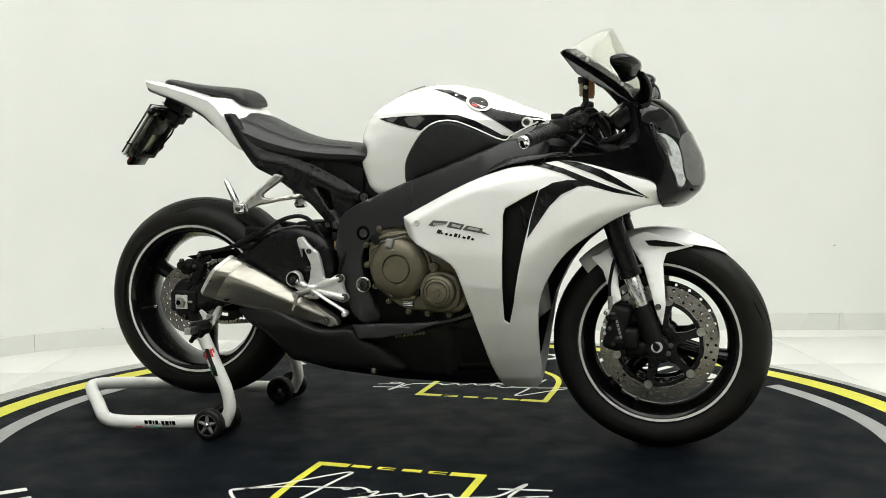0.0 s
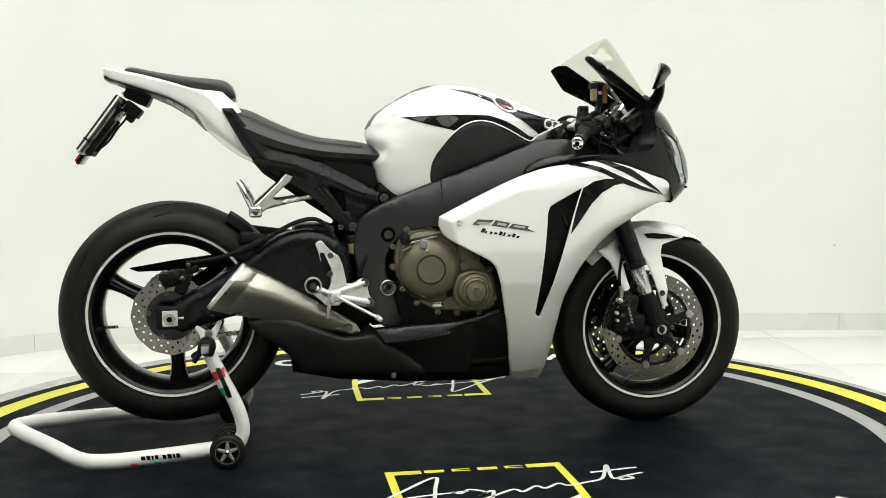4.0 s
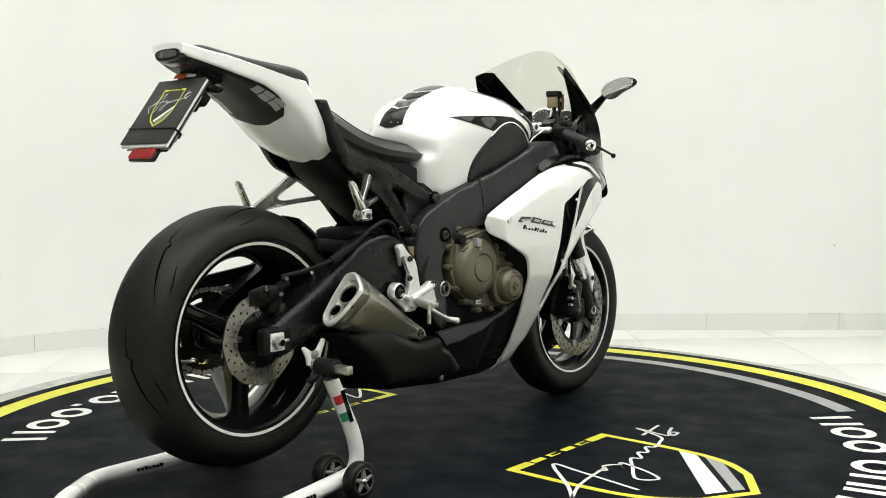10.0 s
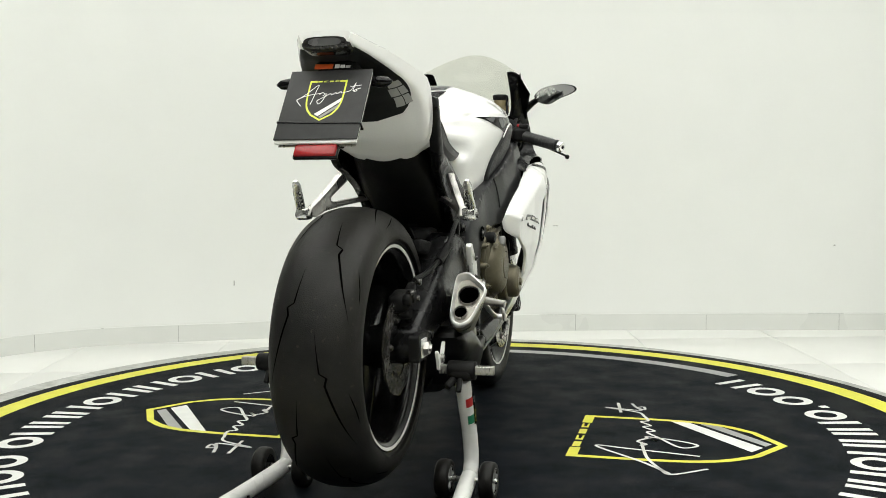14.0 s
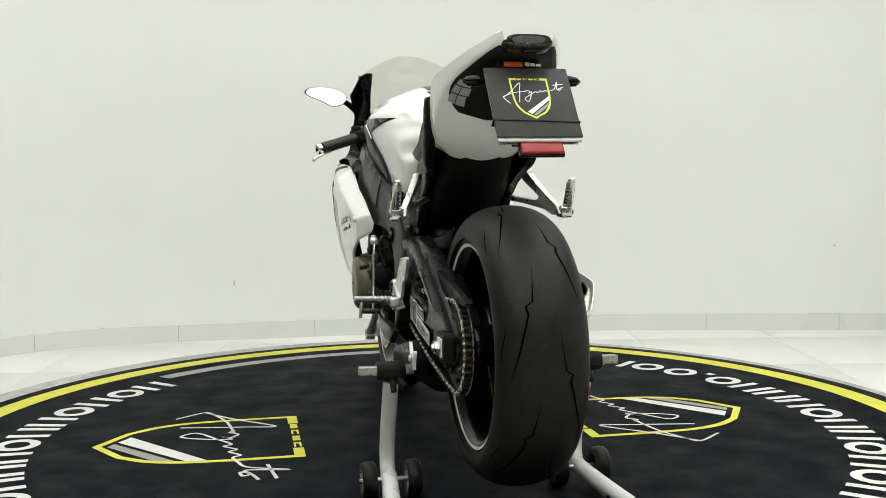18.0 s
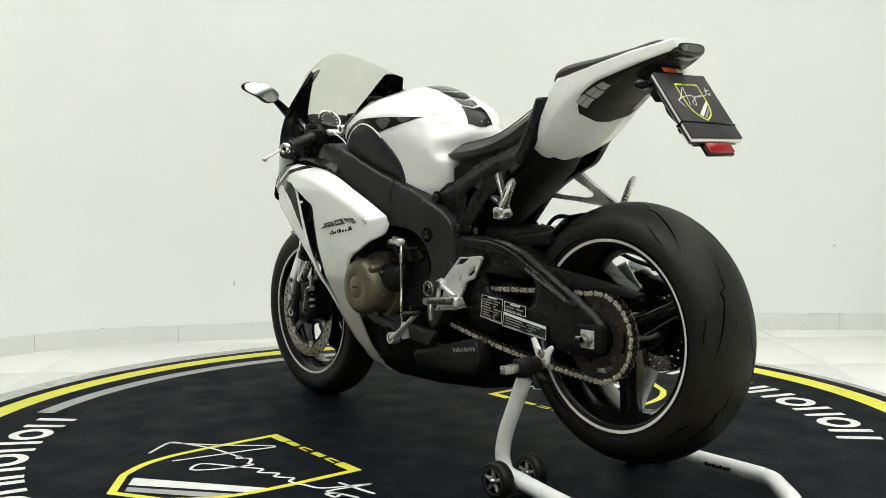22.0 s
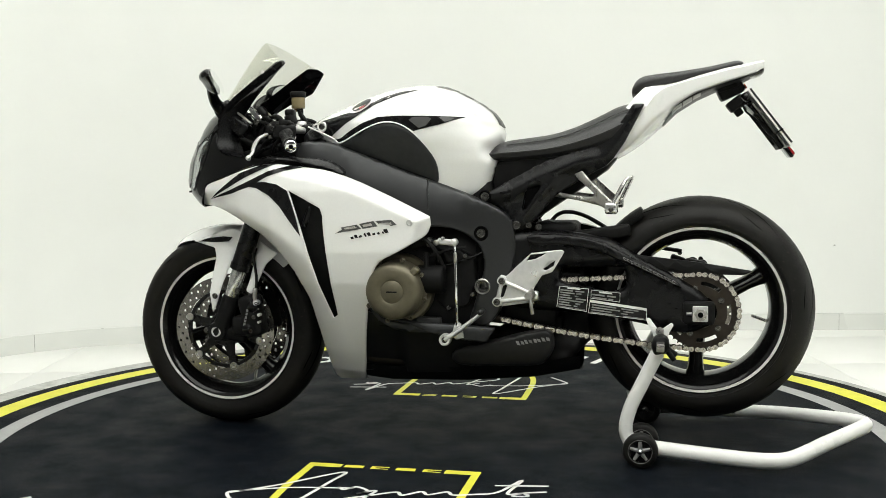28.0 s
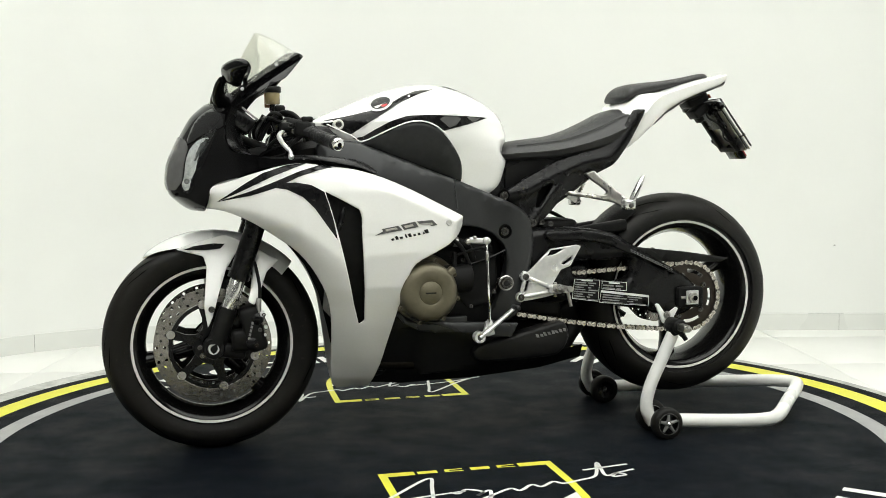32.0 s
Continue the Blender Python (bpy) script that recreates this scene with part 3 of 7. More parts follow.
def wheel(name, cx, cz, R, w, rim_r, hub_w, spokes, grooves_seed):
    hw = w / 2 * 0.88
    barrel = [(rim_r + 0.003, -hw - 0.002), (rim_r - 0.006, -hw), (rim_r - 0.018, -hw + 0.004), (rim_r - 0.024, -hw + 0.018), (rim_r - 0.036, -hw * 0.45), (rim_r - 0.040, 0)]
    barrel = barrel + [(r, -y) for r, y in barrel[-2::-1]]
    back = [(rim_r - 0.012, hw * 0.9), (rim_r - 0.026, hw * 0.4), (rim_r - 0.028, 0), (rim_r - 0.026, -hw * 0.4), (rim_r - 0.012, -hw * 0.9)]
    rim = part(name, lathe(barrel + back + [barrel[0]], cx, cz, 72), RIM, bike, "gloss black cast wheel with white rim tape")
    part("hub", lathe([(0.018, -hub_w), (0.048, -hub_w), (0.052, -hub_w * 0.8), (0.045, -hub_w * 0.4), (0.048, 0), (0.045, hub_w * 0.4), (0.052, hub_w * 0.8), (0.048, hub_w), (0.018, hub_w)], cx, cz, 32), RIM, rim)
    for a in spokes:
        part("spoke", spoke(cx, cz, a, 0.035, rim_r - 0.028, 0.026, 0.017, hub_w * 0.6, 0.026), RIM, rim)
    part("tyre", tyre(cx, cz, R, w, rim_r), RUBBER, rim, "black sport tyre with fine tread groove shade painted on")
    for s in (1, -1):
        part("rim_tape", lathe([(rim_r - 0.0075, s * (hw + 0.0012)), (rim_r - 0.0005, s * (hw + 0.0030))][::s], cx, cz, 72), TAPE, rim, "white rim tape")
    for i in range(7):
        for s in (1, -1):
            a = 2 * math.pi * (i + (0.25 if s > 0 else -0.25)) / 7 + grooves_seed
            d = 1
            line = [(a, 0.12 * s), (a + d * 0.28, 0.20 * s), (a + d * 0.31, 0.30 * s), (a + d * 0.36, 0.27 * s), (a + d * 0.62, 0.44 * s), (a + d * 0.86, 0.62 * s)]
            part("tread_groove", groove(cx, cz, R, w, line), GROOVE, rim)
            part("tread_groove", groove(cx, cz, R, w, [(a + 0.42, 0.62 * s), (a + 0.58, 0.74 * s), (a + 0.70, 0.78 * s)], 0.0022), GROOVE, rim)
    return rim


rear = wheel("rear_wheel", RX, RZ, 0.312, 0.196, 0.229, 0.085, (152, 272, 32), 0.4)
front = wheel("front_wheel", FX, FZ, 0.299, 0.122, 0.221, 0.055, (-14, 106, 226), 0.9)
for rim_, cx, cz, r, a in ((rear, RX, RZ, 0.19, 192), (front, FX, FZ, 0.182, 250)):
    c, s = math.cos(radians(a)), math.sin(radians(a))
    part("valve", rod((cx + c * r, -0.01, cz + s * r), (cx + c * (r - 0.035), -0.055, cz + s * (r - 0.035)), 0.0045), STEEL, rim_, "metal valve stem")

# rear brake disc, sprocket and chain
part("brake_disc", disc_plate(RX, RZ, 0.068, 0.108, -0.100, -0.095, [(0.076, 18, 0, 0.0036), (0.088, 18, 0.17, 0.0036), (0.100, 18, 0, 0.0036)], 0.0012), DISC, rear, "drilled steel brake disc")
for i in range(5):
    a = 2 * math.pi * i / 5 + 0.5
    part("disc_bolt", bolt(RX + 0.062 * math.cos(a), -0.1, RZ + 0.062 * math.sin(a), 0.006, 0.005), BOLT, rear)
part("disc_carrier", lathe([(0.03, -0.097), (0.069, -0.098), (0.07, -0.092), (0.03, -0.085)], RX, RZ, 32), RIM, rear)
SPY = 0.117
n = 42
teeth = []
for i in range(n):
    for k, r in ((0.0, 0.098), (0.3, 0.099), (0.5, 0.105), (0.7, 0.099)):
        a = 2 * math.pi * (i + k) / n
        teeth.append((RX + r * math.cos(a), RZ + r * math.sin(a)))
slots = [circle(RX, RZ, 0.045, 28)]
for i in range(5):
    a0 = 2 * math.pi * i / 5 + 0.35
    slots.append([(RX + r * math.cos(a), RZ + r * math.sin(a)) for r, aa in ((0.072, np.linspace(a0, a0 + 0.7, 6)), (0.083, np.linspace(a0 + 0.7, a0, 6))) for a in aa])
part("sprocket", shell(teeth, lambda x, z: SPY + 0.004, 0.007, 0.02, 0.0, slots, 0, 1), SPROCK, rear, "worn brown steel sprocket")
for i in range(5):
    a = 2 * math.pi * i / 5 + 0.1
    part("sprocket_nut", bolt(RX + 0.064 * math.cos(a), SPY + 0.004, RZ + 0.064 * math.sin(a), 0.007, 0.007), BOLT, rear)


def chain_link(y0, t):
    """A figure-eight side plate on each side, with its two pins."""
    turns = np.linspace(-math.pi * 0.66, math.pi * 0.66, 9)
    o = [(0.0079 + 0.0068 * math.cos(g), 0.0068 * math.sin(g)) for g in turns] + [(0, 0.0040)] + [(-0.0079 - 0.0068 * math.cos(g), -0.0068 * math.sin(g)) for g in turns] + [(0, -0.0040)]
    return join(shell(o, lambda x, z: y0, t, 0.05, 0.0, (), 0, 1), shell(o, lambda x, z: y0, t, 0.05, 0.0, (), 0, -1))


outer_link = join(chain_link(0.0108, 0.0018), rod((-0.0079, -0.012, 0), (-0.0079, 0.0125, 0), 0.0028, 8), rod((0.0079, -0.012, 0), (0.0079, 0.0125, 0), 0.0028, 8))
inner_link = join(chain_link(0.0078, 0.0018), rod((-0.0079, -0.006, 0), (-0.0079, 0.006, 0), 0.0048, 8), rod((0.0079, -0.006, 0), (0.0079, 0.006, 0), 0.0048, 8))
FSX, FSZ, FSR, RSR = -0.16, 0.41, 0.045, 0.103
loop = []
for i in range(24):
    t = i / 24
    loop.append((FSX + (RX - FSX) * t, FSZ + FSR + (RZ + RSR - FSZ - FSR) * t))
for i in range(24):
    a = math.pi / 2 + math.pi * i / 24
    loop.append((RX + RSR * math.cos(a), RZ + RSR * math.sin(a)))
for i in range(24):
    t = i / 24
    loop.append((RX + (FSX - RX) * t, RZ - RSR + (FSZ - FSR - RZ + RSR) * t - 0.012 * math.sin(math.pi * t)))
loop = np.array(loop)
seg = np.linalg.norm(np.diff(loop, axis=0), axis=1)
cum = np.concatenate([[0], np.cumsum(seg)])
chain = part("chain", rod((FSX, 0.10, FSZ), (FSX, 0.12, FSZ), 0.04, 20), SPROCK, bike, "steel drive chain and front sprocket")
lk_data = []
PITCH = 0.0158
for i in range(int(cum[-1] / PITCH)):
    s = i * PITCH
    q = np.array([np.interp(s, cum, loop[:, 0]), np.interp(s, cum, loop[:, 1])])
    q2 = np.array([np.interp(s + 0.01, cum, loop[:, 0]), np.interp(s + 0.01, cum, loop[:, 1])])
    ang = math.degrees(math.atan2(q2[1] - q[1], q2[0] - q[0]))
    if i < 2:
        o = part("chain_link", (outer_link, inner_link)[i], (CHAIN, SPROCK)[i], chain)
        lk_data.append(o.data)
    else:
        o = new("chain_link", lk_data[i % 2])
        o.parent = chain
    o.matrix_basis = pose(q[0], SPY, q[1], 0, -ang, 0)

# swingarm
part("swingarm", shell(spline([(-0.171, 0.577), (-0.299, 0.602), (-0.411, 0.601), (-0.507, 0.584), (-0.587, 0.540), (-0.684, 0.486), (-0.757, 0.441), (-0.785, 0.401), (-0.774, 0.352), (-0.726, 0.328), (-0.661, 0.334), (-0.605, 0.351), (-0.459, 0.376), (-0.347, 0.382), (-0.250, 0.391), (-0.186, 0.424)], 3, True),
     lambda x, z: 0.140 + 0.010 * math.exp(-((x + 0.5) / 0.2) ** 2), 0.055, 0.02, 0.026, [rounded([(-0.382, 0.502), (-0.555, 0.507), (-0.559, 0.452), (-0.524, 0.433), (-0.379, 0.467)], 0.012)], 0, 1), SATIN, bike, "satin black aluminium swingarm")
part("swingarm", shell(spline([(-0.751, 0.414), (-0.734, 0.430), (-0.679, 0.461), (-0.607, 0.503), (-0.527, 0.559), (-0.463, 0.601), (-0.384, 0.616), (-0.322, 0.599), (-0.275, 0.559), (-0.261, 0.464), (-0.294, 0.400), (-0.405, 0.402), (-0.547, 0.396), (-0.674, 0.357), (-0.721, 0.342), (-0.752, 0.359)], 3, True),
     lambda x, z: 0.148 + 0.01 * math.exp(-((x + 0.4) / 0.2) ** 2), 0.05, 0.02, 0.030, (), 0, -1), SATIN, bike, "satin black aluminium swingarm")
part("shock_linkage", join(box(-0.285, 0, 0.385, 0.16, 0.19, 0.11, 0.02), box(-0.33, 0, 0.335, 0.10, 0.12, 0.05, 0.012)), MATTE, bike, "black suspension linkage")
part("swingarm_bridge", box(-0.36, 0, 0.45, 0.2, 0.2, 0.12, 0.03), SATIN, bike)
part("swingarm_brace", shell(spline([(-0.295, 0.594), (-0.409, 0.595), (-0.497, 0.574), (-0.569, 0.538), (-0.666, 0.484), (-0.706, 0.456), (-0.650, 0.481), (-0.553, 0.520), (-0.473, 0.553), (-0.377, 0.567), (-0.306, 0.568)], 3, True), lambda x, z: 0.162, 0.025, 0.04, 0.007, (), 0, 1), SATIN, bike, "raised swingarm brace")
for s in (1, -1):
    part("axle_block", shell(rounded([(RX - 0.038, RZ - 0.030), (RX + 0.045, RZ - 0.030), (RX + 0.045, RZ + 0.032), (RX - 0.038, RZ + 0.032)], 0.01), lambda x, z: 0.157, 0.02, 0.04, 0.004, (), 0, s), MATTE, bike)
    plate = part("axle_plate", shell(rounded([(RX - 0.020, RZ - 0.021), (RX + 0.020, RZ - 0.021), (RX + 0.020, RZ + 0.021), (RX - 0.020, RZ + 0.021)], 0.003), lambda x, z: 0.161, 0.006, 0.04, 0.0015, (), 0, s), ALU, bike, "bright axle adjuster plate")
    hexa = [(0.0001, 0.178), (0.008, 0.178), (0.009, 0.172), (0.0155, 0.172), (0.0165, 0.168), (0.0165, 0.161), (0.02, 0.1605)]
    part("axle_nut", lathe([(r, s * y) for r, y in hexa][::s], RX, RZ, 6), STEEL, plate)
    # Flat black disc over the nut end paints the bore's shade.
    part("axle_bore", lathe([(0.0001, s * 0.1785), (0.0075, s * 0.1785)][::s], RX, RZ, 14), RECESSBLACK, plate)
    part("adjuster_bolt", rod((RX + 0.022, s * 0.158, RZ), (RX + 0.036, s * 0.158, RZ), 0.004), STEEL, plate)
# warning labels and marks on the swingarm
quads = ([(-0.379, 0.454), (-0.459, 0.448), (-0.453, 0.384), (-0.371, 0.396)], [(-0.465, 0.445), (-0.544, 0.438), (-0.543, 0.412), (-0.464, 0.421)], [(-0.462, 0.416), (-0.615, 0.395), (-0.614, 0.364), (-0.457, 0.381)])
for quad in quads:
    q = [np.array(p) for p in quad]
    at_ = lambda u, v: tuple((q[0] * (1 - u) + q[1] * u) * (1 - v) + (q[3] * (1 - u) + q[2] * u) * v)
    w, h = float(np.linalg.norm(q[1] - q[0])), float(np.linalg.norm(q[3] - q[0]))
    lb = part("label", shell(quad, lambda x, z: 0.1535, 0.003, 0.1, 0.0, (), 0, 1), GLOSS, bike, "black warning sticker with rows of fine grey print")
    eu, ev = 0.0012 / w, 0.0012 / h
    for u0, v0, u1, v1 in ((0, 0, 1, ev), (0, 1 - ev, 1, 1), (0, 0, eu, 1), (1 - eu, 0, 1, 1)):
        part("border", shell([at_(u0, v0), at_(u1, v0), at_(u1, v1), at_(u0, v1)], lambda x, z: 0.1542, 0.001, 0.1, 0, (), 0, 1), DECALW, lb)
    rows_ = max(3, int(h / 0.0062))
    for j in range(rows_):
        v0, v1 = (j + 0.28) / rows_, (j + 0.78) / rows_
        cuts = ((0.28, 0.72),) if j == 0 else ((0.05, 0.40 + 0.07 * (j % 3)), (0.60 - 0.04 * (j % 2), 0.95 - 0.09 * ((j * 5) % 4)))
        for u0, u1 in cuts:
            part("print_bar", shell([at_(u0, v0), at_(u1, v0), at_(u1, v1), at_(u0, v1)], lambda x, z: 0.1542, 0.001, 0.1, 0, (), 0, 1), DECALW if j == 0 else DECALG, lb)
part("label_head", shell([(-0.462, 0.418), (-0.615, 0.397), (-0.615, 0.390), (-0.462, 0.411)], lambda x, z: 0.1548, 0.001, 0.1, 0, (), 0, 1), DECALW, bike)
for i in range(14):
    p0, p1 = np.array((-0.553, 0.529)), np.array((-0.692, 0.4635))
    a, b = p0 + (p1 - p0) * (i / 14), p0 + (p1 - p0) * ((i + (0.78, 0.66, 0.80)[i % 3]) / 14)
    up_, lean = np.array((0.0032, 0.0085)), np.array((-0.0012, 0))
    for u0, v0, u1, v1 in ((0, 0, 1, 0.24), (0, 0.76, 1, 1), (0, 0.24, 0.26, 0.76)):
        at_ = lambda u, v: tuple(a + (b - a) * u + (up_ + lean) * v)
        part("print_bar", shell([at_(u0, v0), at_(u1, v0), at_(u1, v1), at_(u0, v1)], lambda x, z: 0.1640, 0.001, 0.1, 0, (), 0, 1), DECALG, bike)
# chain guard, hugger
part("chain_guard", shell(rounded([(-0.527, 0.547), (-0.624, 0.535), (-0.754, 0.520), (-0.892, 0.498), (-0.867, 0.487), (-0.721, 0.490), (-0.608, 0.501)], 0.006), lambda x, z: 0.130, 0.012, 0.05, 0.004, (), 0, 1), MATTE, bike)
part("rear_hugger", lathe([(0.300, -0.088), (0.319, -0.06), (0.325, 0), (0.319, 0.06), (0.300, 0.088), (0.297, 0.086), (0.315, 0.058), (0.321, 0), (0.315, -0.058), (0.297, -0.086), (0.300, -0.088)], RX, RZ, 14, 26, 60), MATTE, bike)
part("hugger_arm", join(box(-0.42, 0.09, 0.585, 0.30, 0.03, 0.035, 0.008, pose(0, 0, 0, 0, 8, 0)), box(-0.42, -0.09, 0.575, 0.30, 0.03, 0.035, 0.008, pose(0, 0, 0, 0, 8, 0)), box(-0.36, 0, 0.60, 0.12, 0.16, 0.05, 0.015)), MATTE, bike)
# rear caliper
cal = part("rear_caliper", join(box(-0.748, -0.104, 0.487, 0.064, 0.044, 0.042, 0.012, pose(0, 0, 0, 0, -12, 0)), box(-0.722, -0.106, 0.474, 0.034, 0.034, 0.062, 0.009, pose(0, 0, 0, 0, 20, 0)), rod((-0.770, -0.118, 0.492), (-0.770, -0.134, 0.492), 0.014, 16), rod((-0.742, -0.118, 0.497), (-0.742, -0.136, 0.497), 0.016, 16), box(-0.700, -0.112, 0.508, 0.045, 0.020, 0.018, 0.006, pose(0, 0, 0, 0, -20, 0))), MATTE, bike, "black rear brake caliper")
for x, z in ((-0.765, 0.507), (-0.722, 0.490), (-0.705, 0.525)):
    part("caliper_pin", rod((x, -0.128, z), (x, -0.140, z), 0.007), BOLT, cal)
part("brake_hose", tube([(-0.71, -0.125, 0.53), (-0.62, -0.14, 0.545), (-0.52, -0.15, 0.58), (-0.42, -0.15, 0.635), (-0.35, -0.14, 0.64), (-0.30, -0.13, 0.58)], 0.006, 8, 6), MATTE, bike)
part("hose_gaiter", tube([(-0.57, -0.146, 0.558), (-0.50, -0.152, 0.592)], 0.011, 10), MATTE, bike)

# engine and frame
part("engine_block", loft([[(x, y * w, z) for y, z in ((-1, .33), (-1.05, .45), (-.95, .60), (-.6, .66), (.6, .66), (.95, .60), (1.05, .45), (1, .33), (.6, .27), (-.6, .27))] for x, w in ((-0.14, .125), (-.02, .145), (.14, .145), (.24, .14))]), ENGINE_DARK, bike, "dark cast engine block")
part("radiator", box(0.285, 0, 0.50, 0.04, 0.27, 0.30, 0.01, pose(0, 0, 0, 0, -8, 0)), ENGINE_DARK, bike)
part("header_pipes", join(*[tube([(0.24, y, 0.48), (0.28, y, 0.38), (0.23, y * 0.8, 0.24), (0.05, y * 0.6, 0.215)], 0.020, 10, 5) for y in (-0.09, -0.03, 0.03, 0.09)]), PIPE, bike, "burnt steel exhaust headers")
part("airbox", join(box(0.10, 0, 0.80, 0.42, 0.22, 0.16, 0.04), box(-0.06, 0, 0.69, 0.26, 0.22, 0.12, 0.03)), MATTE, bike)
part("steering_head", loft([[(x, y * w, z) for y, z in ((-1, zb), (-1, zt - 0.02), (-0.7, zt), (0.7, zt), (1, zt - 0.02), (1, zb))] for x, w, zb, zt in ((0.30, 0.15, 0.72, 0.87), (0.40, 0.155, 0.74, 0.855), (0.50, 0.14, 0.75, 0.83), (0.58, 0.12, 0.76, 0.82))]), MATTE, bike, "black steering head and inner ducts")
cc = part("clutch_cover", lathe([(0.0001, -0.2135), (0.036, -0.2135), (0.0375, -0.211), (0.039, -0.207), (0.0415, -0.2115), (0.066, -0.207), (0.080, -0.197), (0.086, -0.182), (0.088, -0.15)], -0.052, 0.502, 48), ENGINE, bike, "bronze painted clutch cover")
part("cover_flange", shell(spline([(-0.145, 0.559), (-0.132, 0.590), (-0.108, 0.609), (-0.053, 0.618), (0.002, 0.605), (0.041, 0.569), (0.081, 0.533), (0.122, 0.489), (0.138, 0.453), (0.141, 0.413), (0.121, 0.384), (0.071, 0.377), (-0.009, 0.383), (-0.048, 0.391), (-0.090, 0.416), (-0.126, 0.451), (-0.146, 0.499)], 3, True), lambda x, z: 0.172, 0.03, 0.03, 0.006, (), 0, -1), ENGINE, bike, "bronze engine side casting")
part("casting_step", shell(spline([(-0.132, 0.560), (-0.116, 0.585), (-0.085, 0.603), (-0.038, 0.609), (0.009, 0.593), (0.028, 0.558), (0.040, 0.510), (0.015, 0.440), (-0.024, 0.408), (-0.087, 0.420), (-0.121, 0.457), (-0.136, 0.505)], 3, True), lambda x, z: 0.182, 0.02, 0.03, 0.008, (), 0, -1), ENGINE, cc)
part("casting_step", shell(spline([(0.015, 0.466), (0.039, 0.490), (0.078, 0.496), (0.117, 0.480), (0.129, 0.440), (0.116, 0.398), (0.077, 0.383), (0.038, 0.390), (0.016, 0.418)], 3, True), lambda x, z: 0.200, 0.03, 0.03, 0.008, (), 0, -1), ENGINE, cc)
pc = part("pulse_cover", lathe([(0.0001, -0.233), (0.0075, -0.233), (0.009, -0.231), (0.028, -0.231), (0.0295, -0.228), (0.031, -0.231), (0.036, -0.229), (0.0375, -0.226), (0.039, -0.229), (0.045, -0.226), (0.048, -0.216), (0.049, -0.18)], 0.070, 0.442, 40), ENGINE, bike, "bronze ignition cover")
part("hex_cap", lathe([(0.0001, -0.2345), (0.006, -0.2345), (0.007, -0.237), (0.012, -0.237), (0.013, -0.230)], 0.070, 0.442, 6), ENGINE, pc)
for x, z in [(-0.154, 0.565), (-0.152, 0.509), (-0.127, 0.448), (-0.087, 0.407), (-0.029, 0.379), (0.027, 0.375), (0.089, 0.374), (0.133, 0.415), (0.121, 0.494), (0.084, 0.528), (-0.113, 0.612), (-0.050, 0.620)]:
    part("cover_lug", lathe([(0.0088, -0.150), (0.0088, -0.174), (0.0075, -0.177), (0.0001, -0.177)], x, z, 14), ENGINE, cc)
    part("cover_bolt", bolt(x, -0.176, z, 0.0046, 0.007), ENGINE, cc)
for x, z, r in [(q[0], q[1], 0.0125) for q in [(0.048, 0.507), (0.042, 0.551)]]:
    part("cover_boss", lathe([(0.0001, -0.188), (r * 0.62, -0.188), (r * 0.7, -0.185), (r, -0.1855), (r * 1.08, -0.182), (r * 1.1, -0.165)], x, z, 18), ENGINE, cc)
for x, z, a in ((-0.118, 0.560, -25), (-0.080, 0.432, 35), (-0.012, 0.560, 50)):
    part("cover_rib", box(x, -0.196, z, 0.028, 0.010, 0.005, 0.002, pose(0, 0, 0, 0, a, 0)), ENGINE, cc)
part("sensor", box(-0.072, -0.205, 0.573, 0.022, 0.018, 0.026, 0.004, pose(0, 0, 0, 0, 14, 0)), DECALG, cc, "grey sensor block")
part("sensor_foot", rod((-0.066, -0.196, 0.560), (-0.062, -0.206, 0.550), 0.008), STEEL, cc)
part("sensor_rod", rod((-0.118, -0.190, 0.585), (-0.005, -0.185, 0.605), 0.0055), ENGINE, cc)
part("sensor_rod", rod((-0.112, -0.188, 0.574), (-0.02, -0.183, 0.596), 0.004), STEEL, cc)
part("oil_cap", lathe([(0.0001, -0.196), (0.006, -0.196), (0.014, -0.194), (0.0155, -0.188), (0.0155, -0.16)], -0.118, 0.585, 12), MATTE, cc, "black oil filler cap")
part("drain_clip", box(*[(q[0], -0.185, q[1]) for q in [(0.001, 0.435)]][0], 0.016, 0.014, 0.022, 0.004), MATTE, cc)
lbl = part("label", shell(rounded([(-0.046, 0.422), (-0.013, 0.421), (-0.012, 0.393), (-0.045, 0.396)], 0.001), lambda x, z: 0.1745, 0.002, 0.1, 0, (), 0, -1), GLOSS, bike, "small dark sticker with pale print")
lx, lz = -0.046, 0.421
for j in range(5):
    part("print_bar", shell([(lx + 0.002, lz - 0.006 - 0.0048 * j), (lx + 0.030 - 0.003 * (j % 2), lz - 0.0065 - 0.0048 * j), (lx + 0.030 - 0.003 * (j % 2), lz - 0.0035 - 0.0048 * j), (lx + 0.002, lz - 0.003 - 0.0048 * j)], lambda x, z: 0.1755, 0.001, 0.1, 0, (), 0, -1), DECALW, lbl)
al = part("alternator_cover", lathe([(0.0001, 0.247), (0.030, 0.247), (0.032, 0.245), (0.034, 0.247), (0.066, 0.243), (0.076, 0.236), (0.081, 0.222), (0.084, 0.17)][::-1], 0.074, 0.441, 48), ENGINE, bike, "bronze painted alternator cover")
part("cover_plate", box(0.074, 0.2476, 0.441, 0.03, 0.001, 0.004, 0), ENGINE_DARK, al)
for i in range(8):
    a = radians(15 + 45 * i)
    part("cover_bolt", bolt(0.074 + 0.088 * math.cos(a), 0.205, 0.441 + 0.088 * math.sin(a), 0.006, 0.010), ENGINE, al)
part("cover_lug", box(0.016, 0.222, 0.494, 0.035, 0.03, 0.02, 0.006, pose(0, 0, 0, 0, 40, 0)), ENGINE, al)
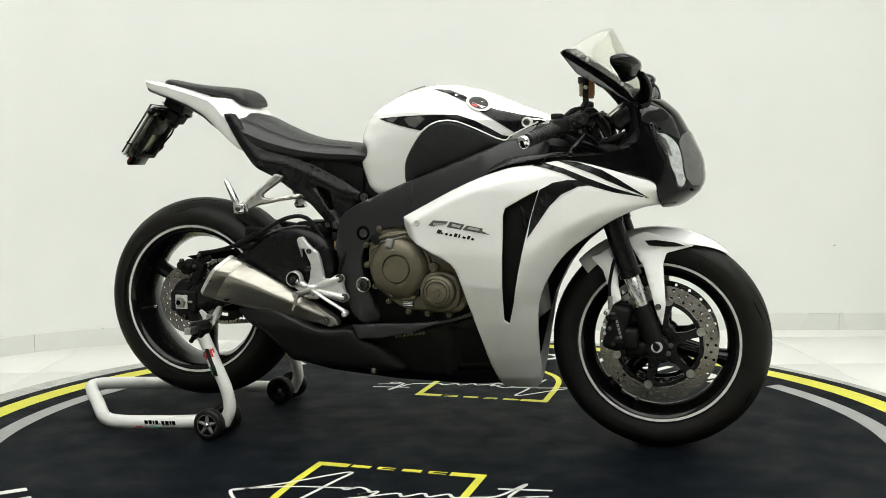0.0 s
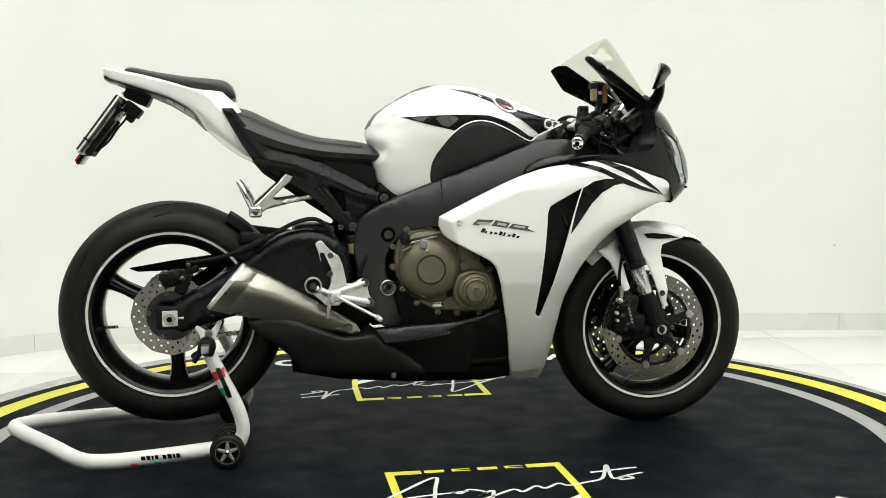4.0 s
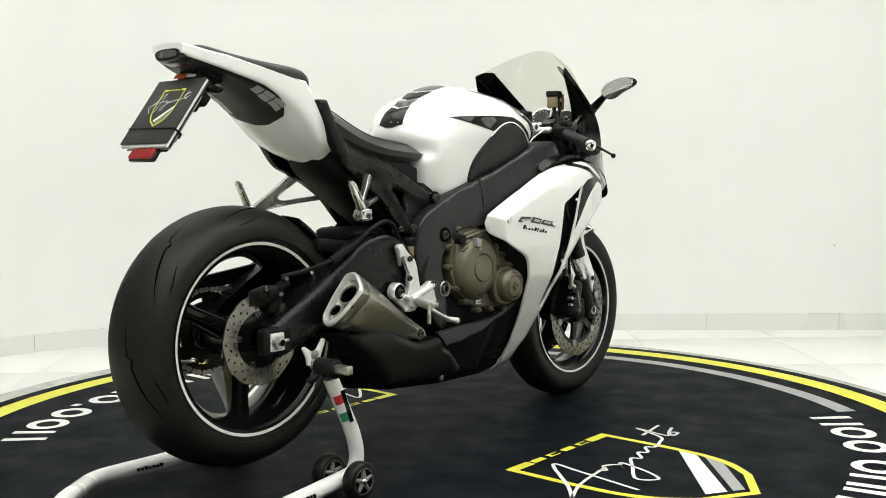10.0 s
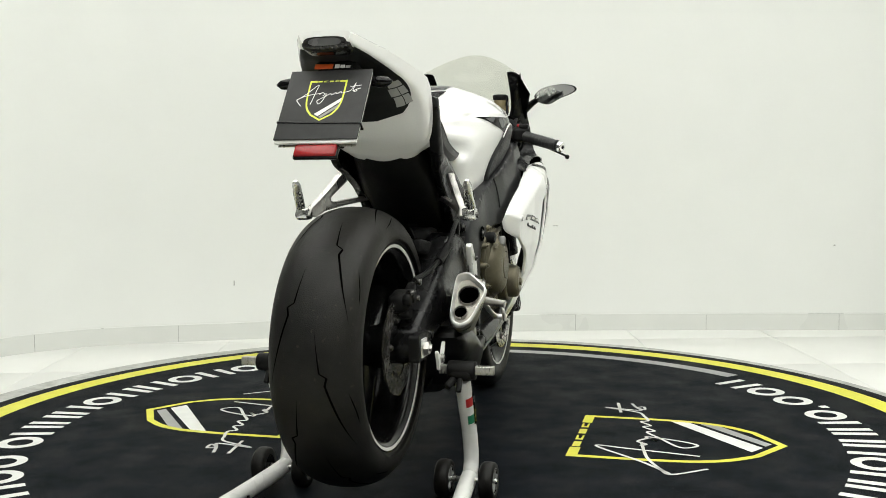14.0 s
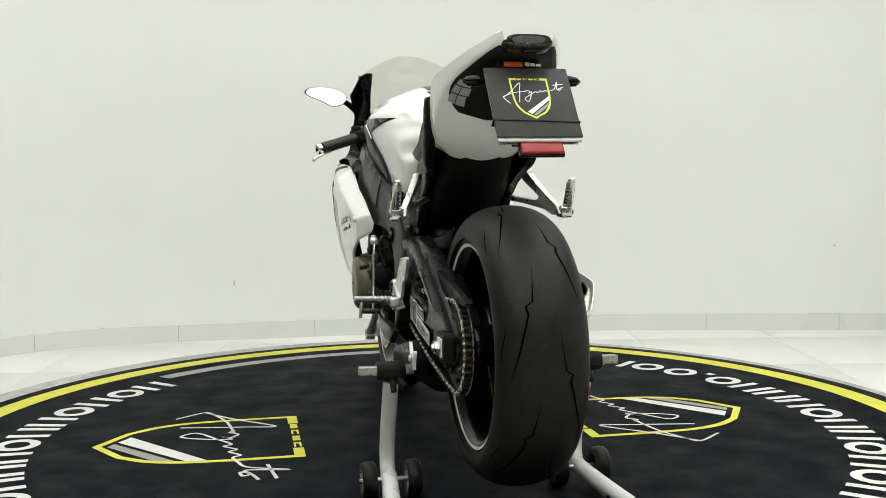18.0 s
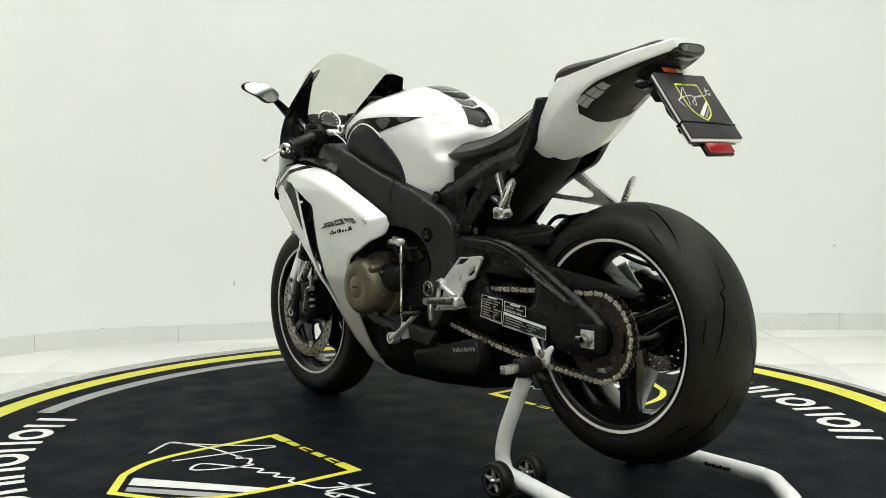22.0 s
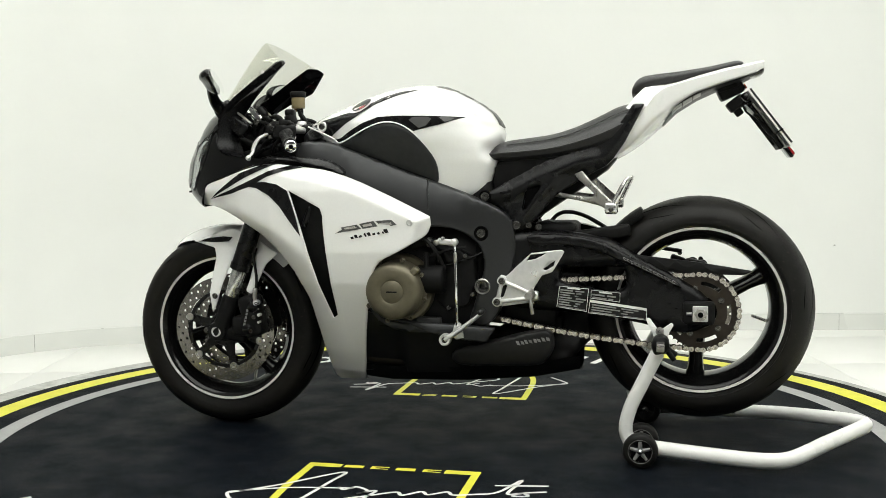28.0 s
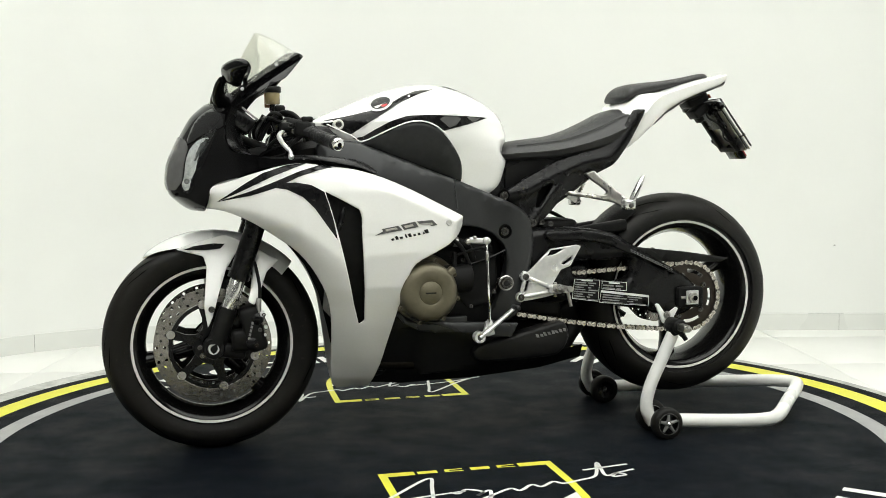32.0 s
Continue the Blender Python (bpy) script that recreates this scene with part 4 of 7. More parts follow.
part("crank_case", lathe([(0.0001, 0.168), (0.095, 0.168), (0.100, 0.160), (0.102, 0.12)], 0.072, 0.441, 36), ENGINE, al, "bronze engine side casting")
FW = table_of([-0.25, -0.1, 0.05, 0.2, 0.35, 0.45], [0.160, 0.168, 0.195, 0.205, 0.19, 0.16])
frame_out = [(-0.255, 0.538), (-0.255, 0.585), (-0.244, 0.632), (-0.209, 0.667), (-0.130, 0.704), (-0.036, 0.742), (0.042, 0.770), (0.120, 0.801), (0.206, 0.833), (0.269, 0.855), (0.347, 0.858), (0.371, 0.833), (0.355, 0.797), (0.292, 0.766), (0.237, 0.736), (0.167, 0.705), (0.104, 0.679), (0.041, 0.649), (-0.006, 0.621), (-0.045, 0.618), (-0.088, 0.611), (-0.129, 0.591), (-0.161, 0.557), (-0.171, 0.513), (-0.160, 0.458), (-0.138, 0.394), (-0.124, 0.346), (-0.170, 0.339), (-0.206, 0.371), (-0.231, 0.435)]


def frame_y(x, z):
    """Bowed face of the spar: leans in towards its upper edge."""
    d = z - float(np.interp(x, [-0.25, -0.14, 0.45], [0.66, 0.66, 0.83]))
    k = max(0.0, min(1.0, (x + 0.18) / 0.10))
    return FW(x) - k * (1.2 * d * d + 0.20 * d) - (1 - k) * 1.6 * (x + 0.165) ** 2


both("frame_spar", shell(spline(frame_out, 3, True), frame_y, 0.035, 0.018, 0.007), FRAME, None, "graphite painted aluminium frame spar")
both("frame_weld", tube([(x, -frame_y(x, z) - 0.0008, z) for x, z in [(-0.016, 0.749), (-0.015, 0.723), (-0.016, 0.696), (-0.018, 0.665)]], 0.0026, 6, 4), FRAME)
both("frame_bolt", lathe([(0.0001, -0.158), (0.009, -0.158), (0.0095, -0.172), (0.015, -0.173), (0.0165, -0.170), (0.0165, -0.160)], -0.166, 0.451, 6), BOLT)
both("pivot_ring", lathe([(0.014, -0.160), (0.021, -0.161), (0.0225, -0.167), (0.020, -0.169), (0.0165, -0.167)], -0.166, 0.451, 24), STEEL)
both("frame_bolt", bolt(-0.163, -0.1665, 0.599, 0.010, 0.006), BOLT)
# Near-black rings here and below paint shade round the bolt heads.
both("frame_cup", lathe([(0.011, -0.1665), (0.018, -0.1695), (0.021, -0.166)], -0.163, 0.599, 20), RECESSBLACK)
both("frame_bolt", bolt(-0.170, -0.139, 0.700, 0.010, 0.006), BOLT)
both("bolt_cup", lathe([(0.012, -0.139), (0.016, -0.1405), (0.018, -0.137)], -0.170, 0.700, 18), RECESSBLACK)
# subframe: rail, strut and side panel
SUBY = table_of([-0.63, -0.58, -0.5, -0.42, -0.30, -0.15], [0.149, 0.148, 0.138, 0.126, 0.125, 0.129])
RAIL = np.array([(-0.585, 0.935), (-0.545, 0.865), (-0.500, 0.806), (-0.422, 0.792), (-0.336, 0.757), (-0.242, 0.712), (-0.170, 0.698)])
STRUT = np.array([(-0.360, 0.745), (-0.306, 0.685), (-0.258, 0.616)])


def near_line(x, z, line):
    best, p = 9.0, np.array((x, z))
    for a, b in zip(line, line[1:]):
        d = b - a
        t = max(0.0, min(1.0, float((p - a) @ d / (d @ d))))
        best = min(best, float(np.linalg.norm(p - a - t * d)))
    return best


def sub_y(x, z):
    """Face of the subframe: a folded ridge runs along its rail and strut."""
    r = max(0.0, 1 - near_line(x, z, RAIL) / 0.030, 1 - near_line(x, z, STRUT) / 0.022)
    return SUBY(x) + 0.011 * r * r * (3 - 2 * r) - 0.004


for s_ in (-1, 1):
    part("subframe", shell(rounded([(-0.606, 0.947), (-0.575, 0.947), (-0.553, 0.915), (-0.530, 0.886), (-0.500, 0.858), (-0.474, 0.836), (-0.422, 0.826), (-0.336, 0.797), (-0.242, 0.748), (-0.187, 0.716), (-0.166, 0.712), (-0.153, 0.699), (-0.163, 0.686), (-0.202, 0.676), (-0.231, 0.652), (-0.242, 0.626), (-0.256, 0.601), (-0.276, 0.606), (-0.313, 0.645), (-0.368, 0.704), (-0.399, 0.724), (-0.453, 0.757), (-0.505, 0.783), (-0.522, 0.800), (-0.554, 0.847), (-0.584, 0.903)], 0.006), sub_y, 0.018, 0.012, 0.005, [rounded([(-0.322, 0.728), (-0.283, 0.716), (-0.272, 0.664), (-0.282, 0.664)], 0.002)], 0, s_), SATIN, bike, "satin black subframe with a triangular opening", 58)
both("frame_bolt", bolt(-0.257, -0.134, 0.621, 0.010, 0.007), BOLT)
both("side_cover", shell(rounded([(-0.511, 0.842), (-0.464, 0.826), (-0.337, 0.812), (-0.210, 0.808), (-0.176, 0.779), (-0.167, 0.715), (-0.188, 0.705), (-0.243, 0.732), (-0.338, 0.774), (-0.425, 0.807)], 0.004), lambda x, z: float(np.interp(x, [-0.6, -0.45, -0.34, -0.24, -0.17], [0.112, 0.112, 0.104, 0.082, 0.072])), 0.02, 0.02, 0.006), KNEE, None, "dark side cover below the seat")
both("inner_panel", shell(rounded([(-0.373, 0.740), (-0.277, 0.723), (-0.181, 0.698), (-0.198, 0.658), (-0.239, 0.626), (-0.263, 0.610), (-0.295, 0.643)], 0.006), lambda x, z: 0.085, 0.02, 0.05, 0.006), MATTE)
part("gearbox", box(-0.075, 0, 0.545, 0.20, 0.23, 0.20, 0.03), ENGINE_DARK, bike, "dark gearbox housing")
part("undertray", loft([[(x, y, z) for y, z in ((-w, zt), (w, zt), (w, zb + 0.03), (w * 0.7, zb), (-w * 0.7, zb), (-w, zb + 0.03))] for x, w, zt, zb in ((-0.545, 0.05, 0.85, 0.822), (-0.50, 0.085, 0.86, 0.770), (-0.40, 0.10, 0.83, 0.70), (-0.25, 0.095, 0.80, 0.60), (-0.19, 0.09, 0.78, 0.56))]), MATTE, bike, "black underseat tray")
part("rear_shock", join(rod((-0.28, 0, 0.62), (-0.24, 0, 0.40), 0.04, 16), lathe([(0.045, -0.02), (0.045, 0.02)], -0.27, 0.6, 16)), MATTE, bike)
part("fluid_cup", join(rod((-0.258, -0.120, 0.598), (-0.256, -0.120, 0.575), 0.020, 16)), MATTE, bike)
part("fluid_cup_body", rod((-0.256, -0.120, 0.575), (-0.254, -0.120, 0.545), 0.017, 16), BROWN, bike, "amber brake fluid cup")

# fuel tank: plan sections at each height
TANK = [(0.700, -0.150, 0.02, 0.128), (0.720, -0.178, 0.12, 0.138), (0.760, -0.192, 0.20, 0.152), (0.80, -0.203, 0.28, 0.168), (0.82, -0.196, 0.308, 0.176), (0.84, -0.194, 0.335, 0.184), (0.86, -0.205, 0.354, 0.189), (0.88, -0.209, 0.372, 0.193), (0.91, -0.199, 0.375, 0.195),
        (0.935, -0.180, 0.33, 0.191), (0.96, -0.146, 0.265, 0.168), (0.98, -0.112, 0.218, 0.138), (1.0, -0.074, 0.163, 0.098), (1.012, -0.043, 0.118, 0.064), (1.0205, -0.005, 0.075, 0.026)]
TZ = [r[0] for r in TANK]
tank_p = table_of([0.70, 0.76, 0.835, 0.88, 0.95], [3.6, 3.0, 2.6, 2.3, 2.2])
CREASE = table_of([-0.20, -0.165, -0.126, -0.079, -0.032, 0.031, 0.078, 0.109, 0.16], [0.88, 0.912, 0.942, 0.965, 0.974, 0.978, 0.970, 0.961, 0.940])


def tank_row(z):
    return [float(np.interp(z, TZ, [r[k] for r in TANK])) for k in (1, 2, 3)]


def tank_y(x, z):
    x0, x1, w = tank_row(z)
    xm = x0 + (x1 - x0) * 0.44
    t = (x - xm) / ((x1 - xm) if x > xm else (xm - x0))
    u = min(1.0, abs(t))
    y = w * max(0.0, 1 - u ** tank_p(z)) ** 0.5
    if t < 0:
        k = max(0.0, min(1.0, (0.885 - z) / 0.05))
        flank = w * (1 - 0.24 * u ** 1.3) * max(0.0, 1 - u ** 14) ** 0.5
        y += (flank - y) * k
        y *= 1 - 0.26 * max(0.0, min(1.0, (u - 0.83) / 0.09)) * math.exp(-((z - 0.826) / 0.021) ** 2)
    # folded ledge along the shoulder, with a shallow hollow below it
    d = (z - CREASE(x)) / 0.012
    fold = max(0.0, min(1.0, d + 0.5)) * 0.009 - 0.005 * math.exp(-((d + 1.2) / 1.1) ** 2)
    fade = max(0.0, min(1.0, (x + 0.19) / 0.06)) * max(0.0, min(1.0, (0.20 - x) / 0.07)) * max(0.0, min(1.0, (1.004 - z) / 0.02))
    return y + fold * fade * min(1.0, y / 0.04)


def tank_top(x, y):
    lo, hi = 0.86, 1.02
    for _ in range(18):
        m = (lo + hi) / 2
        if tank_y(x, m) > abs(y):
            lo = m
        else:
            hi = m
    return lo


rings = []
for z in np.concatenate([np.linspace(0.70, 0.89, 22), np.linspace(0.896, 0.988, 24), np.linspace(0.992, 1.0204, 8)]):
    x0, x1, w = tank_row(z)
    xm = x0 + (x1 - x0) * 0.44
    half = []
    for k in range(41):
        c = math.cos(math.pi * k / 40)
        c = math.copysign(abs(c) ** 0.8, c)
        x = xm + c * ((x1 - xm) if c > 0 else (xm - x0))
        half.append((x, 0.0 if k in (0, 40) else tank_y(x, z), z))
    rings.append([(x, -y, z_) for x, y, z_ in half] + half[-2:0:-1])
part("fuel_tank", loft(rings), WHITE, bike, "pearl white fuel tank with black graphics", 40)
TL = lambda x, z: tank_y(x, z)
both("knee_panel", shell(spline([(-0.038, 0.740), (-0.040, 0.785), (-0.025, 0.821), (0.009, 0.865), (0.040, 0.891), (0.077, 0.905), (0.121, 0.903), (0.175, 0.882), (0.242, 0.852), (0.261, 0.849), (0.198, 0.825), (0.120, 0.795), (0.042, 0.767), (-0.005, 0.751)], 3, True), lambda x, z: max(0.150, TL(x, z)) + 0.008, 0.02, 0.03, 0.010), KNEE, None, "dark grey grained knee panel")
both("panel_trim", tube([(x, -max(0.150, TL(x, z)) - 0.006, z) for x, z in [(0.008, 0.868), (0.040, 0.894), (0.077, 0.908), (0.120, 0.906), (0.175, 0.885), (0.241, 0.855), (0.268, 0.870), (0.338, 0.902)]], 0.0022, 6, 4), WHITE)
both("tank_stripe", shell([(-0.120, 0.921), (-0.034, 0.924), (0.059, 0.926), (0.121, 0.924), (0.167, 0.909), (0.207, 0.888), (0.240, 0.868), (0.265, 0.864), (0.245, 0.853), (0.175, 0.882), (0.120, 0.902), (0.077, 0.904), (0.040, 0.891), (0.019, 0.883), (-0.050, 0.900)], lambda x, z: TL(x, z), 0.002, 0.012, 0.0, (), 0.0022), STRIPE, None, "black wedge graphic on the tank")
both("tank_graphic", shell([(-0.093, 0.918), (-0.057, 0.923), (-0.050, 0.920), (-0.065, 0.908), (-0.078, 0.910)], lambda x, z: TL(x, z), 0.002, 0.012, 0.0, (), 0.0036), GREYF)
both("tank_graphic", shell([(-0.031, 0.916), (-0.019, 0.922), (0.020, 0.922), (0.032, 0.914), (0.004, 0.891), (-0.016, 0.898)], lambda x, z: TL(x, z), 0.002, 0.012, 0.0, (), 0.0036), GREYF)
both("tank_top_stripe", shell([(0.023, 1.004), (0.079, 0.998), (0.125, 0.980), (0.170, 0.955), (0.218, 0.939), (0.284, 0.924), (0.337, 0.915), (0.345, 0.905), (0.273, 0.873), (0.223, 0.907), (0.184, 0.931), (0.138, 0.960), (0.077, 0.987)], lambda x, z: TL(x, z), 0.002, 0.010, 0.0, (), 0.0022), STRIPE, None, "black swoosh on the tank top")
for s in (1, -1):
    bx, bz = (0.185, 0.962) if s > 0 else (0.172, 0.958)
    e = [(bx + 0.034 * math.cos(a), bz + 0.022 * math.sin(a) - 0.35 * 0.034 * math.cos(a)) for a in np.linspace(0, 2 * math.pi, 25)[:-1]]
    e2 = [(bx + 0.026 * math.cos(a), bz + 0.016 * math.sin(a) - 0.35 * 0.026 * math.cos(a)) for a in np.linspace(0, 2 * math.pi, 25)[:-1]]
    bd = part("badge", shell(e, TL, 0.003, 0.012, 0.0, (), 0.005, s), DECALW, bike, "round white badge")
    part("badge_centre", shell(e2, TL, 0.002, 0.012, 0.0, (), 0.0062, s), KNEE, bd)
    part("badge_mark", shell([(bx - 0.016, bz - 0.002), (bx + 0.004, bz - 0.008), (bx - 0.002, bz - 0.013), (bx - 0.014, bz - 0.008)], TL, 0.001, 0.012, 0.0, (), 0.007, s), REDP, bd)
    part("badge_mark", shell([(bx - 0.02, bz + 0.002), (bx + 0.022, bz - 0.012), (bx + 0.012, bz - 0.016), (bx - 0.006, bz - 0.002)], TL, 0.001, 0.012, 0.0, (), 0.007, s), DECALW, bd)
cap_y = -tank_y(0.305, 0.902) - 0.012
both("tank_cap_bolt", lathe([(0.0085, cap_y - 0.001), (0.0100, cap_y - 0.005), (0.0130, cap_y - 0.005), (0.0145, cap_y - 0.001), (0.0145, cap_y + 0.03)], 0.303, 0.902, 24), DECALW, None, "white rubber ring round the tank bolt")
both("tank_cap_screw", lathe([(0.0001, cap_y - 0.002), (0.0045, cap_y - 0.002), (0.0055, cap_y - 0.004), (0.0088, cap_y - 0.003), (0.009, cap_y + 0.02)], 0.303, 0.902, 18), BOLT)
# tank pad: four chevrons on the rear slope
for i, (xa, xb, w0, w1) in enumerate(((-0.012, -0.065, 0.052, 0.040), (-0.075, -0.115, 0.046, 0.034), (-0.122, -0.150, 0.036, 0.030), (-0.156, -0.197, 0.036, 0.044))):
    V, F = [], []
    for a in range(7):
        for b in range(9):
            x = xa + (xb - xa) * a / 6
            u = b / 8 * 2 - 1
            y = u * (w0 + (w1 - w0) * a / 6)
            x -= 0.012 * (1 - abs(u))
            V.append((x, y, tank_top(max(x, -0.205), y) + 0.0025))
    F = [(a * 9 + b, a * 9 + b + 1, a * 9 + b + 10, a * 9 + b + 9) for a in range(6) for b in range(8)]
    part("tank_pad", (V, F), GREYF if i % 2 == 0 else STRIPE, bike, "dark grey protective tank pad segment" if i % 2 == 0 else "black protective tank pad segment")
part("tank_nose", loft([[(x, y * w, z0 + h * k) for y, k in ((-1, 0), (-0.9, 0.6), (-0.5, 1), (0.5, 1), (0.9, 0.6), (1, 0))] for x, w, z0, h in ((0.20, 0.13, 0.90, 0.062), (0.28, 0.125, 0.88, 0.052), (0.35, 0.115, 0.86, 0.05), (0.375, 0.10, 0.85, 0.045))]), SATIN, bike, "black inner front of the tank cover")


# seats
def cushion(rows, squash=0.45, n=20):
    """Rows of x, half width, top, bottom."""
    rings_ = []
    for x, w, zt, zb in spline(rows, 4):
        r = []
        for k in range(n):
            a = 2 * math.pi * k / n
            c, s = math.cos(a), math.sin(a)
            y = w * math.copysign(abs(c) ** 0.55, c)
            z = (zt + zb) / 2 + (zt - zb) / 2 * math.copysign(abs(s) ** 0.6, s)
            if s > 0:
                z -= (zt - zb) * 0.10 * (abs(y) / max(w, 1e-6)) ** 3
            r.append((x, y, z))
        rings_.append(r)
    return loft(rings_)


SEATX = [(0, 0), (0.35, 0.03), (0.62, 0.13), (0.82, 0.32), (0.94, 0.50), (1.0, 0.60), (1.005, 0.66), (0.97, 0.82), (0.88, 0.96), (0.6, 1.0), (0, 1.0)]


def saddle(rows):
    """A seat with a welted ridge along each side: rows of x, half width, top, bottom."""
    sec = SEATX + [(-u, h) for u, h in SEATX[-2:0:-1]]
    return loft([[(x, u * w, zt - h * (zt - zb)) for u, h in sec] for x, w, zt, zb in spline(rows, 4)])


SEAT = [(-0.606, 0.112, 0.948, 0.922), (-0.594, 0.130, 0.953, 0.905), (-0.565, 0.144, 0.955, 0.872), (-0.526, 0.146, 0.945, 0.846), (-0.477, 0.142, 0.921, 0.828), (-0.412, 0.134, 0.893, 0.814), (-0.347, 0.130, 0.874, 0.804), (-0.281, 0.122, 0.865, 0.799), (-0.225, 0.114, 0.858, 0.798), (-0.198, 0.109, 0.850, 0.799), (-0.182, 0.102, 0.840, 0.804), (-0.173, 0.088, 0.830, 0.813)]
part("rider_seat", saddle(SEAT), VINYL, bike, "black grained vinyl rider seat with a raised seam", 26)
both("seat_welt", tube([(q[0], -q[1] * 1.003, q[2] - 0.62 * (q[2] - q[3])) for q in SEAT], 0.0022, 6, 4), VINYL)
both("seat_seam", tube([(q[0], -q[1] * 0.80, q[2] - 0.25 * (q[2] - q[3])) for q in SEAT[2:9]], 0.0016, 6, 4), VINYL)
part("pillion_seat", cushion([(-0.866, 0.030, 1.062, 1.046), (-0.845, 0.046, 1.065, 1.040), (-0.78, 0.062, 1.052, 1.022), (-0.70, 0.078, 1.040, 1.006), (-0.64, 0.090, 1.034, 0.992), (-0.600, 0.094, 1.028, 0.982), (-0.580, 0.090, 1.015, 0.974), (-0.570, 0.080, 0.996, 0.974)]), VINYL, bike, "black grained vinyl pillion pad")

# tail: stations of x, deck half width and height, ridge, lower side and bottom (half width, height)
TAIL = [(-0.918, 0.046, 1.061, 0.056, 1.057, 0.052, 1.044, 0.030, 1.038), (-0.895, 0.052, 1.058, 0.069, 1.051, 0.066, 1.034, 0.046, 1.028), (-0.868, 0.058, 1.052, 0.080, 1.044, 0.077, 1.026, 0.056, 1.015), (-0.815, 0.074, 1.041, 0.100, 1.032, 0.096, 1.008, 0.066, 0.999),
        (-0.745, 0.088, 1.022, 0.122, 1.013, 0.116, 0.984, 0.074, 0.968), (-0.690, 0.098, 1.005, 0.138, 0.997, 0.130, 0.957, 0.076, 0.934), (-0.655, 0.103, 0.998, 0.146, 0.986, 0.137, 0.932, 0.074, 0.899), (-0.630, 0.105, 0.996, 0.147, 0.966, 0.137, 0.908, 0.070, 0.876),
        (-0.604, 0.105, 0.992, 0.144, 0.930, 0.133, 0.880, 0.066, 0.853), (-0.578, 0.102, 0.968, 0.138, 0.894, 0.123, 0.853, 0.060, 0.834), (-0.550, 0.092, 0.935, 0.134, 0.858, 0.112, 0.836, 0.058, 0.817), (-0.522, 0.080, 0.880, 0.124, 0.838, 0.096, 0.822, 0.052, 0.803)]
TAILX = [q[0] for q in TAIL]


def tail_half(x):
    """Half section at x: from the middle of the deck over ridge and side to the middle of the underside."""
    q = [float(np.interp(x, TAILX, [r[k] for r in TAIL])) for k in range(1, 9)]
    top = [(0.0, q[1] + 0.003), (q[0] * 0.5, q[1] + 0.002), (q[0] * 0.94, q[1] + 0.0005), (q[0], q[1])]
    rise = [(q[0] + (q[2] - q[0]) * t + 0.006 * t * (1 - t), q[1] + (q[3] - q[1]) * t + 0.006 * t * (1 - t)) for t in (0.06, 0.35, 0.65, 0.94)]
    low = spline([(q[2], q[3]), (q[4], q[5]), ((q[4] + q[6]) * 0.52, (q[5] + q[7]) * 0.5 - 0.003), (q[6], q[7]), (0.0, q[7] - 0.006), (-q[6], q[7])], 5)[:21]
    return top + rise + [(float(p[0]), float(p[1])) for p in low]


def tail_point(x, u, lift=0.0):
    """u runs from 0 at the middle of the underside to 1 at the ridge."""
    h = tail_half(x)
    low = h[8:][::-1]
    k = max(0.0, min(0.9999, u)) * (len(low) - 1)
    i = int(k)
    p, q = np.array(low[i]), np.array(low[i + 1])
    d = (q - p) / max(np.linalg.norm(q - p), 1e-9)
    r = p + (q - p) * (k - i) + np.array((d[1], -d[0])) * lift
    return x, float(max(0.0, r[0])), float(r[1])


rings = []
for x in np.unique(np.concatenate([np.linspace(-0.918, -0.524, 46), TAILX])):
    h = tail_half(x)
    rings.append([(x, y, z) for y, z in h] + [(x, -y, z) for y, z in h[-2:0:-1]])
part("tail_cowl", loft(rings), WHITE, bike, "pearl white tail cowl with sharp folded edges", 26)


def under_edge(x):
    """How far up the side the dark underpanel reaches."""
    top = float(np.interp(x, [-0.905, -0.87, -0.80, -0.74], [0.60, 0.62, 0.65, 0.68]))
    return top * math.sqrt(max(0.0, 1 - max(0.0, (x + 0.745) / 0.092) ** 2.6))


trim = []
for x in np.linspace(-0.902, -0.6535, 30):
    e = under_edge(x)
    trim.append([(x, s * tail_point(x, abs(k) / 14 * e, 0.003)[1], tail_point(x, abs(k) / 14 * e, 0.003)[2]) for k in range(-14, 15) for s in ((-1,) if k < 0 else (1,))])
part("tail_underpanel", loft(trim, False, False), UNDER, bike, "dark grey panel under the tail", 40)
# grey plain emblem plate of five facets on each side of the underpanel
for s in (1, -1):
    for x0, x1, u0, u1 in ((-0.752, -0.733, 0.27, 0.59), (-0.730, -0.706, 0.25, 0.415), (-0.730, -0.706, 0.435, 0.60), (-0.703, -0.678, 0.27, 0.415), (-0.703, -0.678, 0.435, 0.58)):
        V = []
        for i in range(3):
            for j in range(4):
                x = x0 + (x1 - x0) * i / 2
                q = tail_point(x, u0 + (u1 - u0) * j / 3, 0.0045)
                V.append((x, s * q[1], q[2]))
        part("emblem_facet", (V, [(i * 4 + j, i * 4 + j + 1, i * 4 + j + 5, i * 4 + j + 4) for i in range(2) for j in range(3)]), EMBLEM, bike, "plain grey emblem facet")
def lens_ring(x, w, z, h):
    return [(x, w * math.copysign(abs(math.cos(a)) ** 0.6, math.cos(a)), z + h * math.copysign(abs(math.sin(a)) ** 0.75, math.sin(a))) for a in np.linspace(0, 2 * math.pi, 33)[:-1]]


